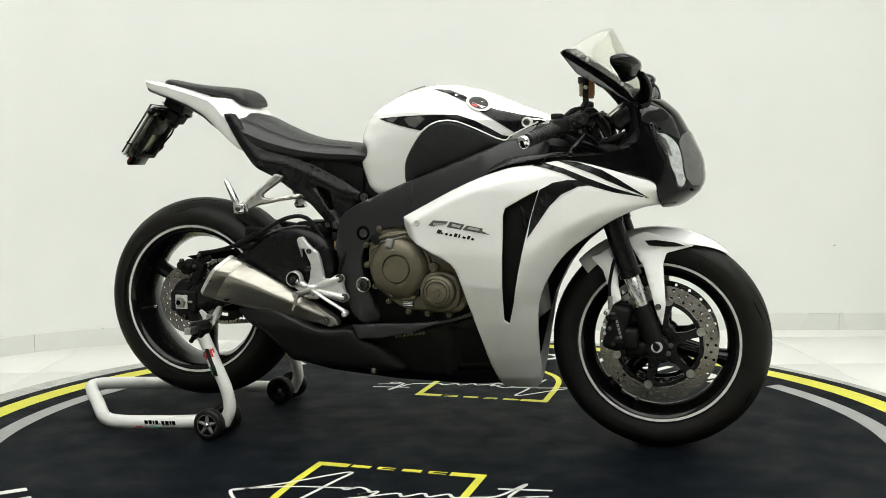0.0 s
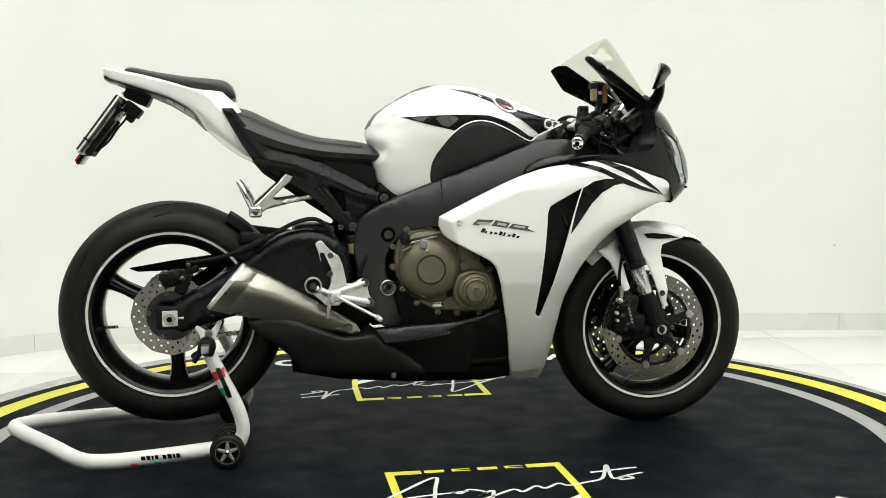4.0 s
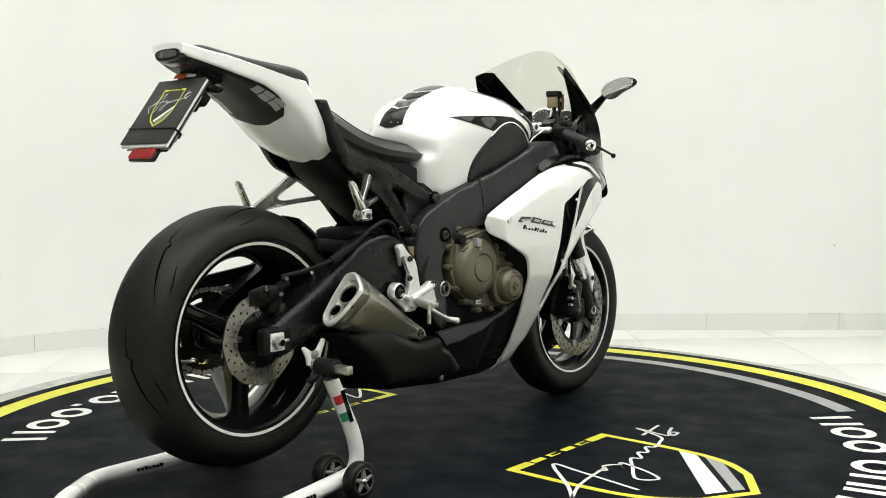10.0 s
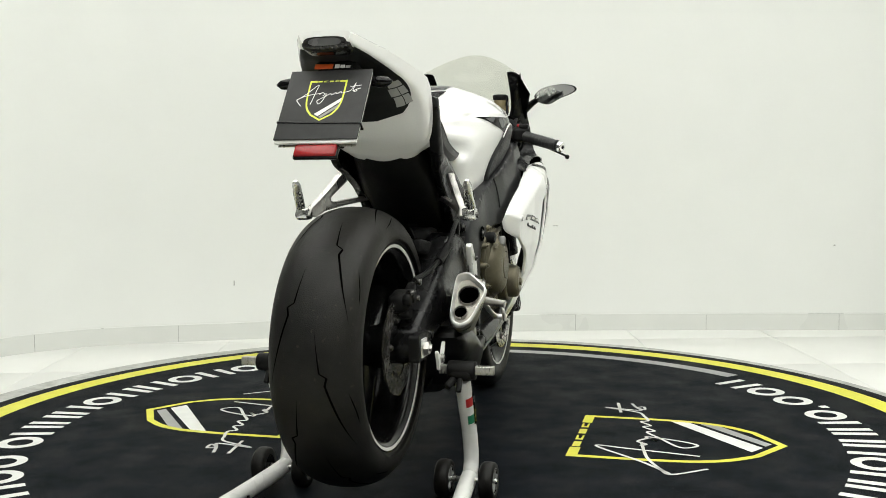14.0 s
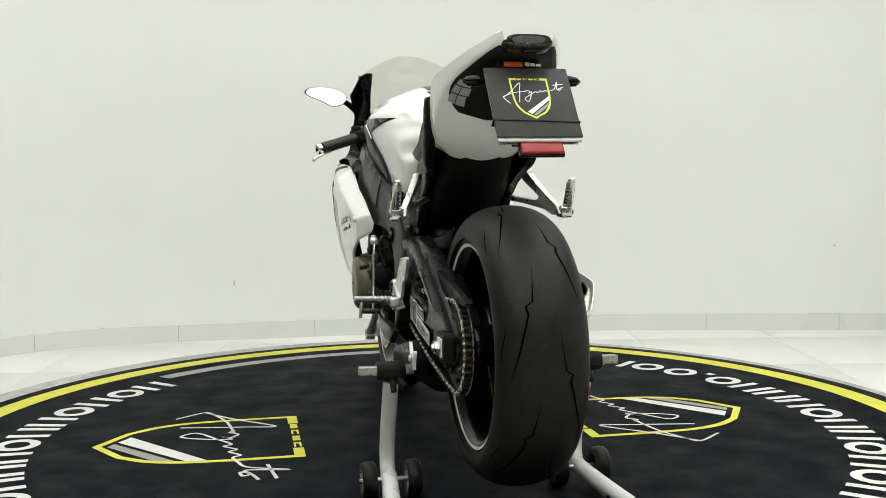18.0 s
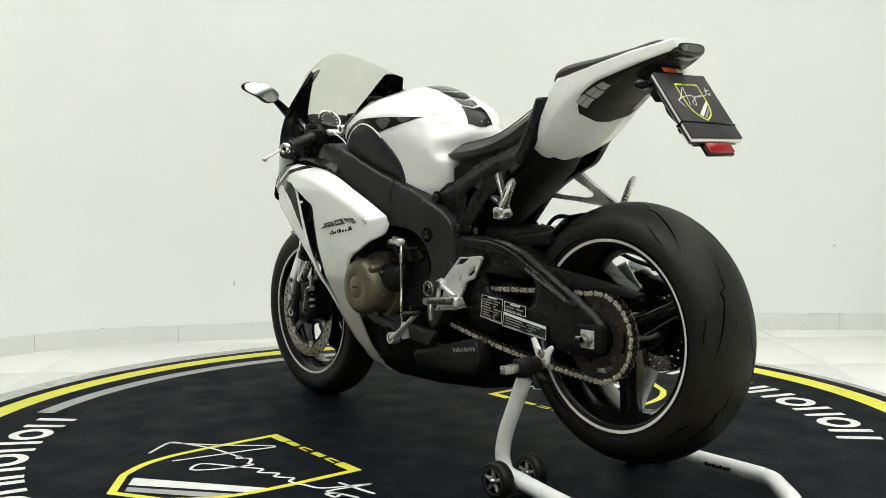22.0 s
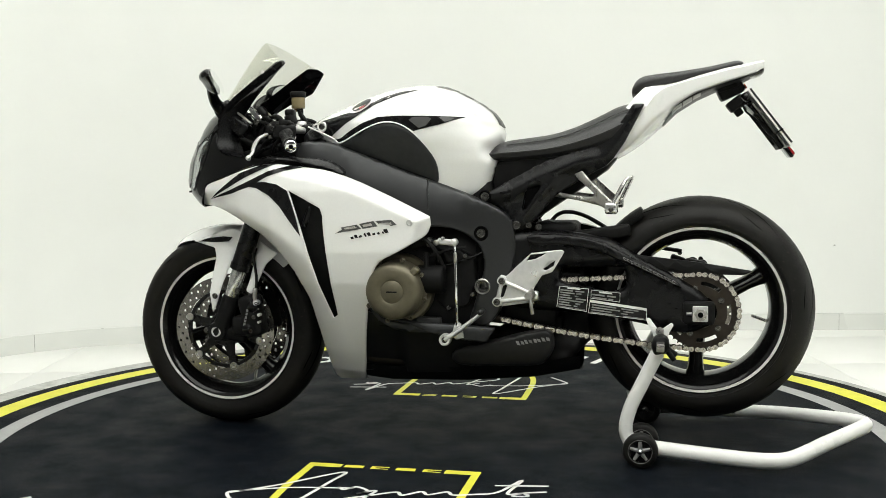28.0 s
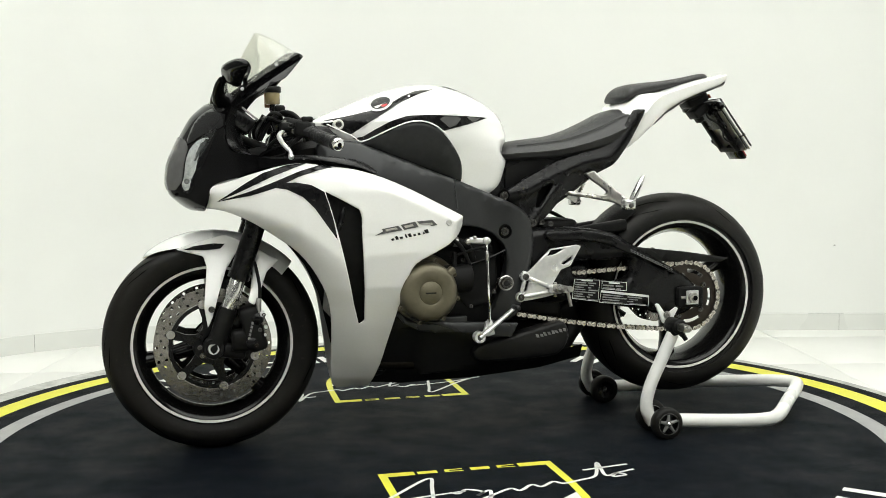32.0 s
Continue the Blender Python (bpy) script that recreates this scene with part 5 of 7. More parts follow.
tl = part("tail_light", loft([lens_ring(*q) for q in ((-0.870, 0.060, 1.031, 0.0185), (-0.902, 0.0545, 1.036, 0.0170), (-0.913, 0.0525, 1.0385, 0.0155), (-0.919, 0.046, 1.0395, 0.0115))]), SMOKED, bike, "smoked tail light")
part("reflector_bowl", loft([lens_ring(*q) for q in ((-0.916, 0.036, 1.0405, 0.0085), (-0.9198, 0.035, 1.0405, 0.0080))]), GREYF, tl, "grey lamp bowl behind the lens")
part("plate_bracket", join(box(-0.835, 0, 0.985, 0.07, 0.075, 0.035, 0.008, pose(0, 0, 0, 0, 25, 0)), box(-0.850, 0, 0.950, 0.05, 0.06, 0.03, 0.006, pose(0, 0, 0, 0, 38, 0)), box(-0.825, 0, 1.0, 0.06, 0.09, 0.03, 0.008, pose(0, 0, 0, 0, 20, 0))), MATTE, bike, "black plate bracket")
for s in (1, -1):
    part("turn_signal", join(rod((-0.868, s * 0.05, 0.965), (-0.868, s * 0.085, 0.962), 0.007), tube([(-0.868, s * 0.08, 0.962), (-0.868, s * 0.098, 0.961), (-0.868, s * 0.118, 0.960), (-0.868, s * 0.128, 0.960)], [0.008, 0.0125, 0.010, 0.003], 12)), GLOSS, bike, "small smoked turn signal")
PLATE = pose(-0.932, -0.002, 0.910, 0, 0, 0) @ Matrix.Rotation(radians(36.8), 4, "Y")
pb = part("plate_board", moved(join(box(-0.004, 0, 0, 0.004, 0.178, 0.181, 0.001)), PLATE), BOARD, bike, "black display board over the number plate")
part("board_edge", moved(box(0.002, 0, -0.003, 0.006, 0.174, 0.186, 0.001), PLATE), DECALW, pb, "white core of the board")
part("back_board", moved(box(0.010, 0, 0.0, 0.003, 0.170, 0.180, 0.001), PLATE), BOARD, pb)
part("plate_holder", moved(box(0.018, 0, 0.030, 0.012, 0.120, 0.070, 0.003), PLATE), SATIN, pb, "black plastic plate holder")
part("plate_back", moved(box(0.0135, 0, -0.020, 0.002, 0.166, 0.150, 0.0006), PLATE), STEEL, pb, "bare metal back of the number plate")
for y, z in ((-0.055, 0.055), (0.055, 0.055), (-0.06, -0.06), (0.06, -0.06), (0.0, -0.075)):
    part("plate_screw", moved(rod((0.012, y, z), (0.026, y, z), 0.006, 10), PLATE), MATTE, pb)
part("holder_rib", moved(join(box(0.022, -0.045, -0.030, 0.014, 0.016, 0.12, 0.003), box(0.022, 0.045, -0.030, 0.014, 0.016, 0.12, 0.003), box(0.022, 0, -0.082, 0.014, 0.105, 0.016, 0.003)), PLATE), MATTE, pb, "black rear frame of the plate holder")
part("lamp_wire", moved(tube([(0.020, 0.02, 0.085), (0.036, 0.030, 0.050), (0.030, 0.062, 0.010), (0.034, 0.040, -0.030), (0.026, 0.060, -0.060)], 0.003, 6, 5), PLATE), MATTE, pb)
part("plate_lamp", moved(join(box(0.030, 0, 0.072, 0.030, 0.040, 0.018, 0.004), box(0.050, 0, 0.062, 0.022, 0.028, 0.030, 0.005)), PLATE), MATTE, pb, "black number plate lamp")
for y in (-0.070, 0.070):
    part("strap_hook", moved(box(0.016, y, -0.050, 0.020, 0.008, 0.014, 0.002), PLATE), MATTE, pb)
part("strap", moved(join(box(0.003, 0, -0.050, 0.022, 0.1815, 0.004, 0.0005, pose(0, 0, 0, 2, 0, 0))), PLATE), GLOSS, pb, "black elastic strap")


def on_plate(u, v, k):
    q = PLATE @ Vector((-0.0065 - 0.0006 * k, -u * 0.176, 0.062 - v * 0.182))
    return tuple(q)


shield_parts(pb, on_plate, (LIMEP, DECALW, DECALG))
rf = part("reflector", moved(box(0.008, -0.002, -0.110, 0.012, 0.088, 0.026, 0.003), PLATE), RED, bike, "red rear reflector")
part("reflector_frame", moved(box(0.013, -0.002, -0.110, 0.010, 0.094, 0.032, 0.003), PLATE), GLOSS, rf)
part("sticker", moved(box(-0.003, 0.022, 0.104, 0.002, 0.040, 0.013, 0.0005), PLATE), ORANGE, bike, "orange sticker")
for i in range(3):
    part("sticker_mark", moved(box(-0.003, -0.008 - 0.012 * i, 0.104 - 0.001 * i, 0.002, 0.010, 0.010 - 0.002 * i, 0.0005), PLATE), DECALW, bike, "white block of a sticker")


# main fairing: half width by height, drawn in towards nose and tail
FZW = table_of([0.14, 0.15, 0.18, 0.25, 0.35, 0.46, 0.55, 0.64, 0.72, 0.78, 0.83], [0.018, 0.030, 0.073, 0.128, 0.186, 0.240, 0.262, 0.272, 0.276, 0.262, 0.225])
FXK = table_of([-0.08, 0.03, 0.15, 0.3, 0.42, 0.52, 0.6, 0.66, 0.70, 0.76], [0.89, 0.915, 0.965, 1.0, 0.975, 0.87, 0.73, 0.63, 0.54, 0.30])


FRONT = table_of([0.16, 0.214, 0.302, 0.407, 0.49, 0.557, 0.604, 0.644, 0.68], [0.312, 0.322, 0.331, 0.344, 0.38, 0.428, 0.486, 0.548, 0.62])
UPPER = table_of([-0.029, 0.023, 0.116, 0.192, 0.269, 0.345, 0.414], [0.65, 0.676, 0.721, 0.755, 0.779, 0.789, 0.797])
TUCK = table_of([0.14, 0.17, 0.22, 0.60, 0.66, 0.72], [0.018, 0.035, 0.050, 0.050, 0.022, 0.0])


FOLDX = table_of([0.54, 0.575, 0.640, 0.68], [0.030, 0.018, 0.002, -0.008])


def fair_y(x, z):
    k = max(0.0, x - FRONT(z) + 0.10) / 0.10
    d = max(0.0, z - UPPER(x) + 0.032)
    bevel = d * d / (d + 0.004) * (1.25 if x < 0.34 else max(0.0, 1.1 - (x - 0.34) * 14))
    c = max(0.0, FOLDX(z) - x) if z > 0.54 else 0.0
    fold = c * c / (c + 0.003) * 1.25 if c else 0.0
    return FZW(z) * FXK(x) - TUCK(z) * min(1.6, k * k) - max(bevel, fold)


fairing_line = spline([(-0.028, 0.648), (0.024, 0.675), (0.116, 0.721), (0.194, 0.755), (0.271, 0.779), (0.348, 0.789), (0.415, 0.797), (0.470, 0.791), (0.535, 0.773), (0.586, 0.757), (0.644, 0.739), (0.657, 0.716)], 3) + spline([(0.677, 0.680), (0.618, 0.673), (0.550, 0.644), (0.487, 0.604), (0.426, 0.558), (0.376, 0.492), (0.341, 0.410), (0.330, 0.304), (0.325, 0.209), (0.316, 0.155)], 3) + [(0.304, 0.143), (0.213, 0.149)] + spline([(0.192, 0.223), (0.174, 0.315), (0.150, 0.418), (0.133, 0.484), (0.111, 0.522), (0.061, 0.549), (0.015, 0.575), (-0.016, 0.597), (-0.029, 0.625)], 3)
vent = rounded([(0.270, 0.673), (0.318, 0.700), (0.360, 0.722), (0.351, 0.695), (0.336, 0.645), (0.318, 0.576), (0.299, 0.498), (0.280, 0.416), (0.263, 0.356), (0.249, 0.366), (0.252, 0.434), (0.258, 0.530), (0.263, 0.608), (0.264, 0.654)], 0.004)
for s_ in (-1, 1):
    part("side_fairing", shell([tuple(q) for q in fairing_line], fair_y, 0.004, 0.0075, 0.004, [vent], 0, s_), WHITE, bike, "pearl white side fairing with black graphics", 62)
both("vent_liner", shell([(0.256, 0.682), (0.380, 0.735), (0.368, 0.681), (0.326, 0.542), (0.271, 0.347), (0.232, 0.355), (0.256, 0.512)], lambda x, z: fair_y(x, z) - 0.028, 0.006, 0.03, 0.0), MATTE, None, "black liner behind the fairing vent")
both("fairing_liner", shell(rounded([(0.360, 0.679), (0.535, 0.637), (0.487, 0.606), (0.428, 0.563), (0.372, 0.494), (0.334, 0.411), (0.315, 0.314), (0.302, 0.214), (0.247, 0.198), (0.279, 0.360), (0.320, 0.504)], 0.006), lambda x, z: fair_y(x, z) - 0.024, 0.004, 0.025, 0.0), MATTE, None, "black liner inside the fairing")
both("vent_slat", rod((0.30, -0.235, 0.70), (0.325, -0.245, 0.62), 0.008), SATIN)
both("vent_slat", rod((0.31, -0.22, 0.56), (0.33, -0.22, 0.50), 0.006), STEEL)
both("fairing_stripe", shell([(0.363, 0.722), (0.396, 0.740), (0.435, 0.747), (0.476, 0.745), (0.513, 0.737), (0.459, 0.729), (0.418, 0.709), (0.388, 0.679), (0.357, 0.634), (0.329, 0.595), (0.339, 0.645), (0.352, 0.691)], fair_y, 0.0015, 0.014, 0.0, (), 0.0016), STRIPE, None, "black curved graphic beside the vent")
both("fairing_stripe", shell([(0.635, 0.697), (0.550, 0.713), (0.483, 0.734), (0.428, 0.761), (0.375, 0.778), (0.333, 0.786), (0.364, 0.793), (0.420, 0.778), (0.484, 0.751), (0.550, 0.725)], fair_y, 0.0015, 0.014, 0.0, (), 0.0016), STRIPE, None, "black pointed graphic on the fairing")
both("fairing_stripe", shell([(0.635, 0.697), (0.568, 0.727), (0.493, 0.763), (0.437, 0.785), (0.401, 0.798), (0.454, 0.793), (0.518, 0.772), (0.560, 0.747)], fair_y, 0.0015, 0.014, 0.0, (), 0.0016), STRIPE, None, "black pointed graphic on the fairing")
bolt_y = -fair_y(0.021, 0.633)
both("fairing_bolt", lathe([(0.0001, bolt_y - 0.001), (0.004, bolt_y - 0.001), (0.005, bolt_y - 0.003), (0.008, bolt_y - 0.003), (0.010, bolt_y + 0.001)], 0.021, 0.633, 14), ALU)
# model name on the fairing: plain slanted shapes of its size
for blk in ([(0.055, 0.627), (0.070, 0.641), (0.114, 0.638), (0.105, 0.630), (0.078, 0.629), (0.072, 0.624)], [(0.119, 0.638), (0.159, 0.630), (0.149, 0.616), (0.108, 0.623)], [(0.166, 0.628), (0.211, 0.620), (0.207, 0.614), (0.229, 0.603), (0.202, 0.608), (0.153, 0.616)]):
    both("name_block", shell(blk, fair_y, 0.001, 0.02, 0.0, (), 0.0015), GREYF, None, "dark grey slanted block of the model lettering")
for blk in ([(0.070, 0.634), (0.105, 0.632), (0.102, 0.629), (0.069, 0.627)], [(0.126, 0.632), (0.150, 0.627), (0.146, 0.621), (0.122, 0.626)], [(0.172, 0.624), (0.202, 0.619), (0.199, 0.614), (0.166, 0.619)]):
    both("name_block", shell(blk, fair_y, 0.001, 0.02, 0.0, (), 0.0024), STEEL)
for k, (h, wd) in enumerate(((0.011, 0.010), (0.006, 0.004), (0.006, 0.006), (0.006, 0.007), (0.010, 0.008), (0.010, 0.004), (0.006, 0.008), (0.010, 0.007), (0.006, 0.007))):
    x, z = 0.078, 0.606
    x, z = x + 0.0122 * k, z - 0.0021 * k
    both("name_bar", shell([(x, z), (x + wd, z - 0.0015), (x + wd + h * 0.5, z + h - 0.003), (x + h * 0.5, z + h)], fair_y, 0.001, 0.02, 0.0, (), 0.0015), STRIPE, None, "dark stroke of the script lettering")
# dark upper cover between fairing and frame
both("upper_cover", shell(spline([(0.214, 0.767), (0.223, 0.784), (0.266, 0.805), (0.346, 0.816), (0.415, 0.819), (0.461, 0.815), (0.438, 0.808), (0.392, 0.807), (0.331, 0.798), (0.262, 0.784)], 3, True), lambda x, z: 0.252 * FXK(x) - 0.012 - 1.3 * max(0.0, z - UPPER(x)), 0.012, 0.010, 0.006), SATIN, None, "satin black cover above the fairing")

# nose
NOSE = [(0.672, 0.670, 0.705, 0.335), (0.681, 0.666, 0.722, 0.327), (0.70, 0.660, 0.745, 0.300), (0.716, 0.656, 0.760, 0.280), (0.742, 0.644, 0.768, 0.263), (0.76, 0.587, 0.768, 0.2545), (0.778, 0.535, 0.766, 0.2495), (0.792, 0.485, 0.764, 0.247), (0.800, 0.435, 0.762, 0.2465), (0.806, 0.412, 0.760, 0.2465), (0.811, 0.440, 0.758, 0.247), (0.815, 0.498, 0.757, 0.2475), (0.821, 0.555, 0.754, 0.248), (0.829, 0.590, 0.750, 0.249), (0.846, 0.603, 0.742, 0.251), (0.865, 0.607, 0.733, 0.252), (0.90, 0.608, 0.714, 0.249), (0.93, 0.606, 0.694, 0.240), (0.960, 0.590, 0.660, 0.213)]


def wrap(rows, n=12, grow=0.0, u0=0.0, u1=1.0, sides=(-1, 1), power=0.9):
    """A skin wrapped round the front: rows of height, rear x, front x and half width."""
    rings_ = []
    for z, xr, xf, w in rows:
        r = []
        for k in range(-n, n + 1):
            u = u0 + (u1 - u0) * (1 - abs(k) / n)
            a = u * math.pi / 2
            r.append((xr + (xf - xr) * math.sin(a) + grow * math.sin(a), math.copysign((w + grow) * math.cos(a) ** power, k), z))
        rings_.append(r)
    V, F = loft(rings_, False, False)
    return V, [tuple(reversed(f)) for f in F]


def thick(vf, d):
    """The skin with an inner face, d metres further in towards the bike."""
    V, F = vf
    n = len(V)
    W = [(v[0] - d, v[1] * (1 - d / max(abs(v[1]), 0.05)), v[2]) for v in V]
    count = {}
    for f in F:
        for i in range(len(f)):
            e = (f[i], f[(i + 1) % len(f)])
            if (e[1], e[0]) in count:
                count.pop((e[1], e[0]))
            else:
                count[e] = 1
    return list(V) + W, list(F) + [tuple(i + n for i in reversed(f)) for f in F] + [(b, a, a + n, b + n) for a, b in count]


nose_rows = [tuple(q) for q in spline(NOSE, 3)]


def nose_ring(z, xr, xf, w, n=16):
    """One level of the nose from its rear edge on one side to the other."""
    t0 = (xr - 0.40) / (xf - 0.40)
    out = []
    for k in range(-n, n + 1):
        t = t0 + (1 - t0) * math.sin((1 - abs(k) / n) * math.pi / 2)
        out.append((0.40 + (xf - 0.40) * t, math.copysign(w * max(0.0, 1 - t ** 1.35) ** 0.45, k), z))
    return out


V, F = loft([nose_ring(*q) for q in nose_rows], False, False)
part("nose_fairing", thick((V, [tuple(reversed(f)) for f in F]), 0.004), GLOSS, bike, "gloss black nose fairing", 50)


def nose_y(x, z):
    zs = [r[0] for r in NOSE]
    xf, w = (float(np.interp(z, zs, [r[k] for r in NOSE])) for k in (2, 3))
    t = min(1, max(0, (x - 0.40) / max(xf - 0.40, 1e-6)))
    return w * (1 - t ** 1.35) ** 0.45


hl = spline([(0.647, 0.863), (0.664, 0.866), (0.683, 0.856), (0.703, 0.833), (0.713, 0.798), (0.717, 0.764), (0.723, 0.744), (0.717, 0.728), (0.705, 0.731), (0.699, 0.756), (0.687, 0.780), (0.681, 0.808), (0.667, 0.836)], 2, True)
lamp = both("headlight", shell(hl, nose_y, 0.003, 0.010, 0.0, (), 0.0015), SILVERL, None, "silver headlight behind a clear lens")
for k in range(9):
    z = 0.832 - 0.0085 * k
    xc = float(np.interp(z, [0.76, 0.80, 0.84], [0.7075, 0.7005, 0.688]))
    both("headlight_rib", shell([(xc - 0.010, z), (xc + 0.009, z - 0.002), (xc + 0.009, z - 0.0055), (xc - 0.010, z - 0.0035)], nose_y, 0.002, 0.010, 0.0, (), 0.0030), SILVERL, None, "ribbed reflector strip")
both("headlight_bulb", shell(circle(0.7105, 0.752, 0.0075, 14), nose_y, 0.002, 0.010, 0.0, (), 0.0030), CHROME, None, "round chromed bulb cap")
both("headlight_divider", shell([(0.655, 0.862), (0.672, 0.852), (0.684, 0.826), (0.690, 0.806), (0.685, 0.806), (0.672, 0.832), (0.658, 0.853)], nose_y, 0.002, 0.010, 0.0, (), 0.0030), GREYF, None, "grey reflector divider")
both("headlight_bezel", shell(spline([(0.633, 0.886), (0.655, 0.872), (0.675, 0.827), (0.685, 0.783), (0.673, 0.786), (0.656, 0.819), (0.642, 0.854)], 2, True), nose_y, 0.002, 0.010, 0.0, (), 0.0016), SATIN)
both("headlight_lens", shell(spline([(0.627, 0.895), (0.655, 0.881), (0.691, 0.851), (0.714, 0.807), (0.725, 0.744), (0.719, 0.722), (0.704, 0.725), (0.690, 0.771), (0.670, 0.819), (0.645, 0.860)], 2, True), nose_y, 0.002, 0.010, 0.0, (), 0.0055), CLEAR, None, "clear headlight lens")
both("nose_lens", shell(spline([(0.612, 0.898), (0.625, 0.944), (0.652, 0.940), (0.682, 0.915), (0.700, 0.880), (0.706, 0.850), (0.655, 0.881)], 3, True), nose_y, 0.002, 0.010, 0.0, (), 0.0035), LAMPGL, None, "smoked upper lens over the headlight")
front_lens = []
for z in np.linspace(0.728, 0.872, 19):
    q = [float(np.interp(z, [r[0] for r in NOSE], [r[k] for r in NOSE])) for k in (2, 3)]
    edge = float(np.interp(z, [0.728, 0.75, 0.80, 0.84, 0.86, 0.872], [0.738, 0.722, 0.714, 0.703, 0.708, 0.722]))
    front_lens.append([(p[0] + 0.003, p[1] * 1.004, p[2]) for p in nose_ring(z, min(edge, q[0] - 0.006), q[0], q[1], 10)])
V, F = loft(front_lens, False, False)
part("front_lens", thick((V, [tuple(reversed(f)) for f in F]), 0.002), LENSGREY, bike, "grey tinted headlight lens round the nose", 60)
# Vent shade is a small near-black block; no opening is cut.
both("chin_vent", box(0.737, -0.084, 0.717, 0.012, 0.024, 0.006, 0.002), RECESSBLACK)
part("fairing_stay", join(rod((0.50, -0.10, 0.84), (0.66, -0.06, 0.90), 0.012), rod((0.50, 0.10, 0.84), (0.66, 0.06, 0.90), 0.012), box(0.60, 0, 0.90, 0.05, 0.16, 0.08, 0.01)), MATTE, bike)
outer_edge = spline([(0.408, 0.176, 1.088), (0.50, 0.170, 1.030), (0.575, 0.168, 0.972), (0.604, 0.176, 0.91), (0.602, 0.186, 0.850), (0.562, 0.204, 0.823), (0.50, 0.217, 0.815)], 4)
inner_edge = spline([(0.425, 0.162, 1.060), (0.51, 0.128, 0.985), (0.555, 0.108, 0.93), (0.565, 0.112, 0.88), (0.545, 0.132, 0.83), (0.51, 0.155, 0.805), (0.46, 0.17, 0.80)], 4)
cowl = loft([[tuple(o + (q - o) * k / 4 - np.array((0.008, 0, 0)) * math.sin(math.pi * k / 4)) for k in range(5)] for o, q in zip(outer_edge, inner_edge)], False, False)
both("inner_cowl", (cowl[0] + [(v[0] + 0.004, v[1], v[2]) for v in cowl[0]], cowl[1] + [tuple(k + len(cowl[0]) for k in reversed(f)) for f in cowl[1]]), SATIN, None, "black inner cowl beside the screen")
both("cowl_duct", box(0.570, -0.130, 0.915, 0.085, 0.040, 0.048, 0.010, pose(0, 0, 0, 0, -38, 0)), SATIN)
both("duct_edge", box(0.552, -0.135, 0.940, 0.085, 0.012, 0.005, 0.002, pose(0, 0, 0, 0, -38, 0)), STEEL, None, "bright duct edge")

# windscreen
SCR = [(0.962, 0.600, 0.652, 0.128), (0.985, 0.575, 0.622, 0.142), (1.02, 0.522, 0.598, 0.156), (1.055, 0.468, 0.578, 0.164), (1.088, 0.425, 0.558, 0.162), (1.108, 0.440, 0.547, 0.136), (1.128, 0.466, 0.536, 0.104), (1.146, 0.492, 0.526, 0.068), (1.157, 0.508, 0.519, 0.036), (1.161, 0.515, 0.517, 0.010)]
ws = part("windscreen", thick(wrap([tuple(q) for q in spline(SCR, 3)], 12, power=0.75), 0.003), SCREEN, bike, "smoke tinted double-bubble windscreen", 60)
ws.visible_shadow = False
both("screen_trim", shell(rounded([(0.398, 1.082), (0.412, 1.094), (0.438, 1.094), (0.50, 1.052), (0.588, 0.988), (0.622, 0.955), (0.585, 0.945), (0.52, 0.985), (0.448, 1.022)], 0.006), lambda x, z: float(np.interp(x, [0.4, 0.45, 0.52, 0.6, 0.63], [0.170, 0.168, 0.160, 0.142, 0.128])) - 1.1 * (z - 1.053 + 0.637 * (x - 0.45)), 0.004, 0.02, 0.003), GLOSS, None, "gloss black screen trim")
for x, z in ((0.47, 1.06), (0.56, 0.995)):
    both("screen_bolt", bolt(x, -0.164 if x < 0.5 else -0.153, z, 0.004, 0.003), ALU)


# mirrors
def mirror_head(s):
    c = Vector((0.578, s * 0.266, 1.028))
    out = []
    shape = [(0.074, 0.010), (0.066, 0.024), (0.035, 0.031), (-0.005, 0.030), (-0.045, 0.020), (-0.070, 0.0), (-0.066, -0.016), (-0.045, -0.030), (-0.015, -0.033), (0.018, -0.016), (0.056, -0.002)]
    sm = spline(shape, 3, True)
    rr = []
    for x, k in ((-0.004, 1.0), (0.000, 1.03), (0.008, 1.0), (0.020, 0.84), (0.030, 0.58), (0.034, 0.25)):
        rr.append([c + Vector((x - 0.002 + q[1] * 0.22 - q[0] * k * 0.27, s * q[0] * k, q[1] * k)) for q in sm])
    V, F = loft(rr)
    if s > 0:
        F = [tuple(reversed(f)) for f in F]
    tip = 0.36 if s > 0 else 0.10
    glass = [c + Vector((-0.0090 - abs(tip - 0.15) * 0.03 + q[1] * tip - q[0] * 0.257, s * q[0] * 0.95, q[1] * 0.94)) for q in sm]
    return (V, F), (glass, [tuple(range(len(glass)))] if s < 0 else [tuple(range(len(glass) - 1, -1, -1))])


for s in (1, -1):
    hd, gl = mirror_head(s)
    mh = part("mirror", hd, GLOSS, bike, "gloss black mirror on a short stalk")
    part("mirror_glass", gl, MIRROR, mh, "mirror glass")
    part("mirror_stalk", tube([(0.612, s * 0.205, 1.015), (0.62, s * 0.18, 1.0), (0.622, s * 0.15, 0.975), (0.61, s * 0.13, 0.955)], [0.012, 0.014, 0.018, 0.024], 12, 4, True, 0.75), GLOSS, mh)
    part("stalk_foot", box(0.605, s * 0.128, 0.955, 0.06, 0.03, 0.045, 0.012, pose(0, 0, 0, 0, 35, 0)), SATIN, mh)

# forks, yokes, bars
FDX, FTOP = -0.35, 0.93


def on_fork(z, y):
    return (0.649 + FDX * (z - 0.2925), y, z)


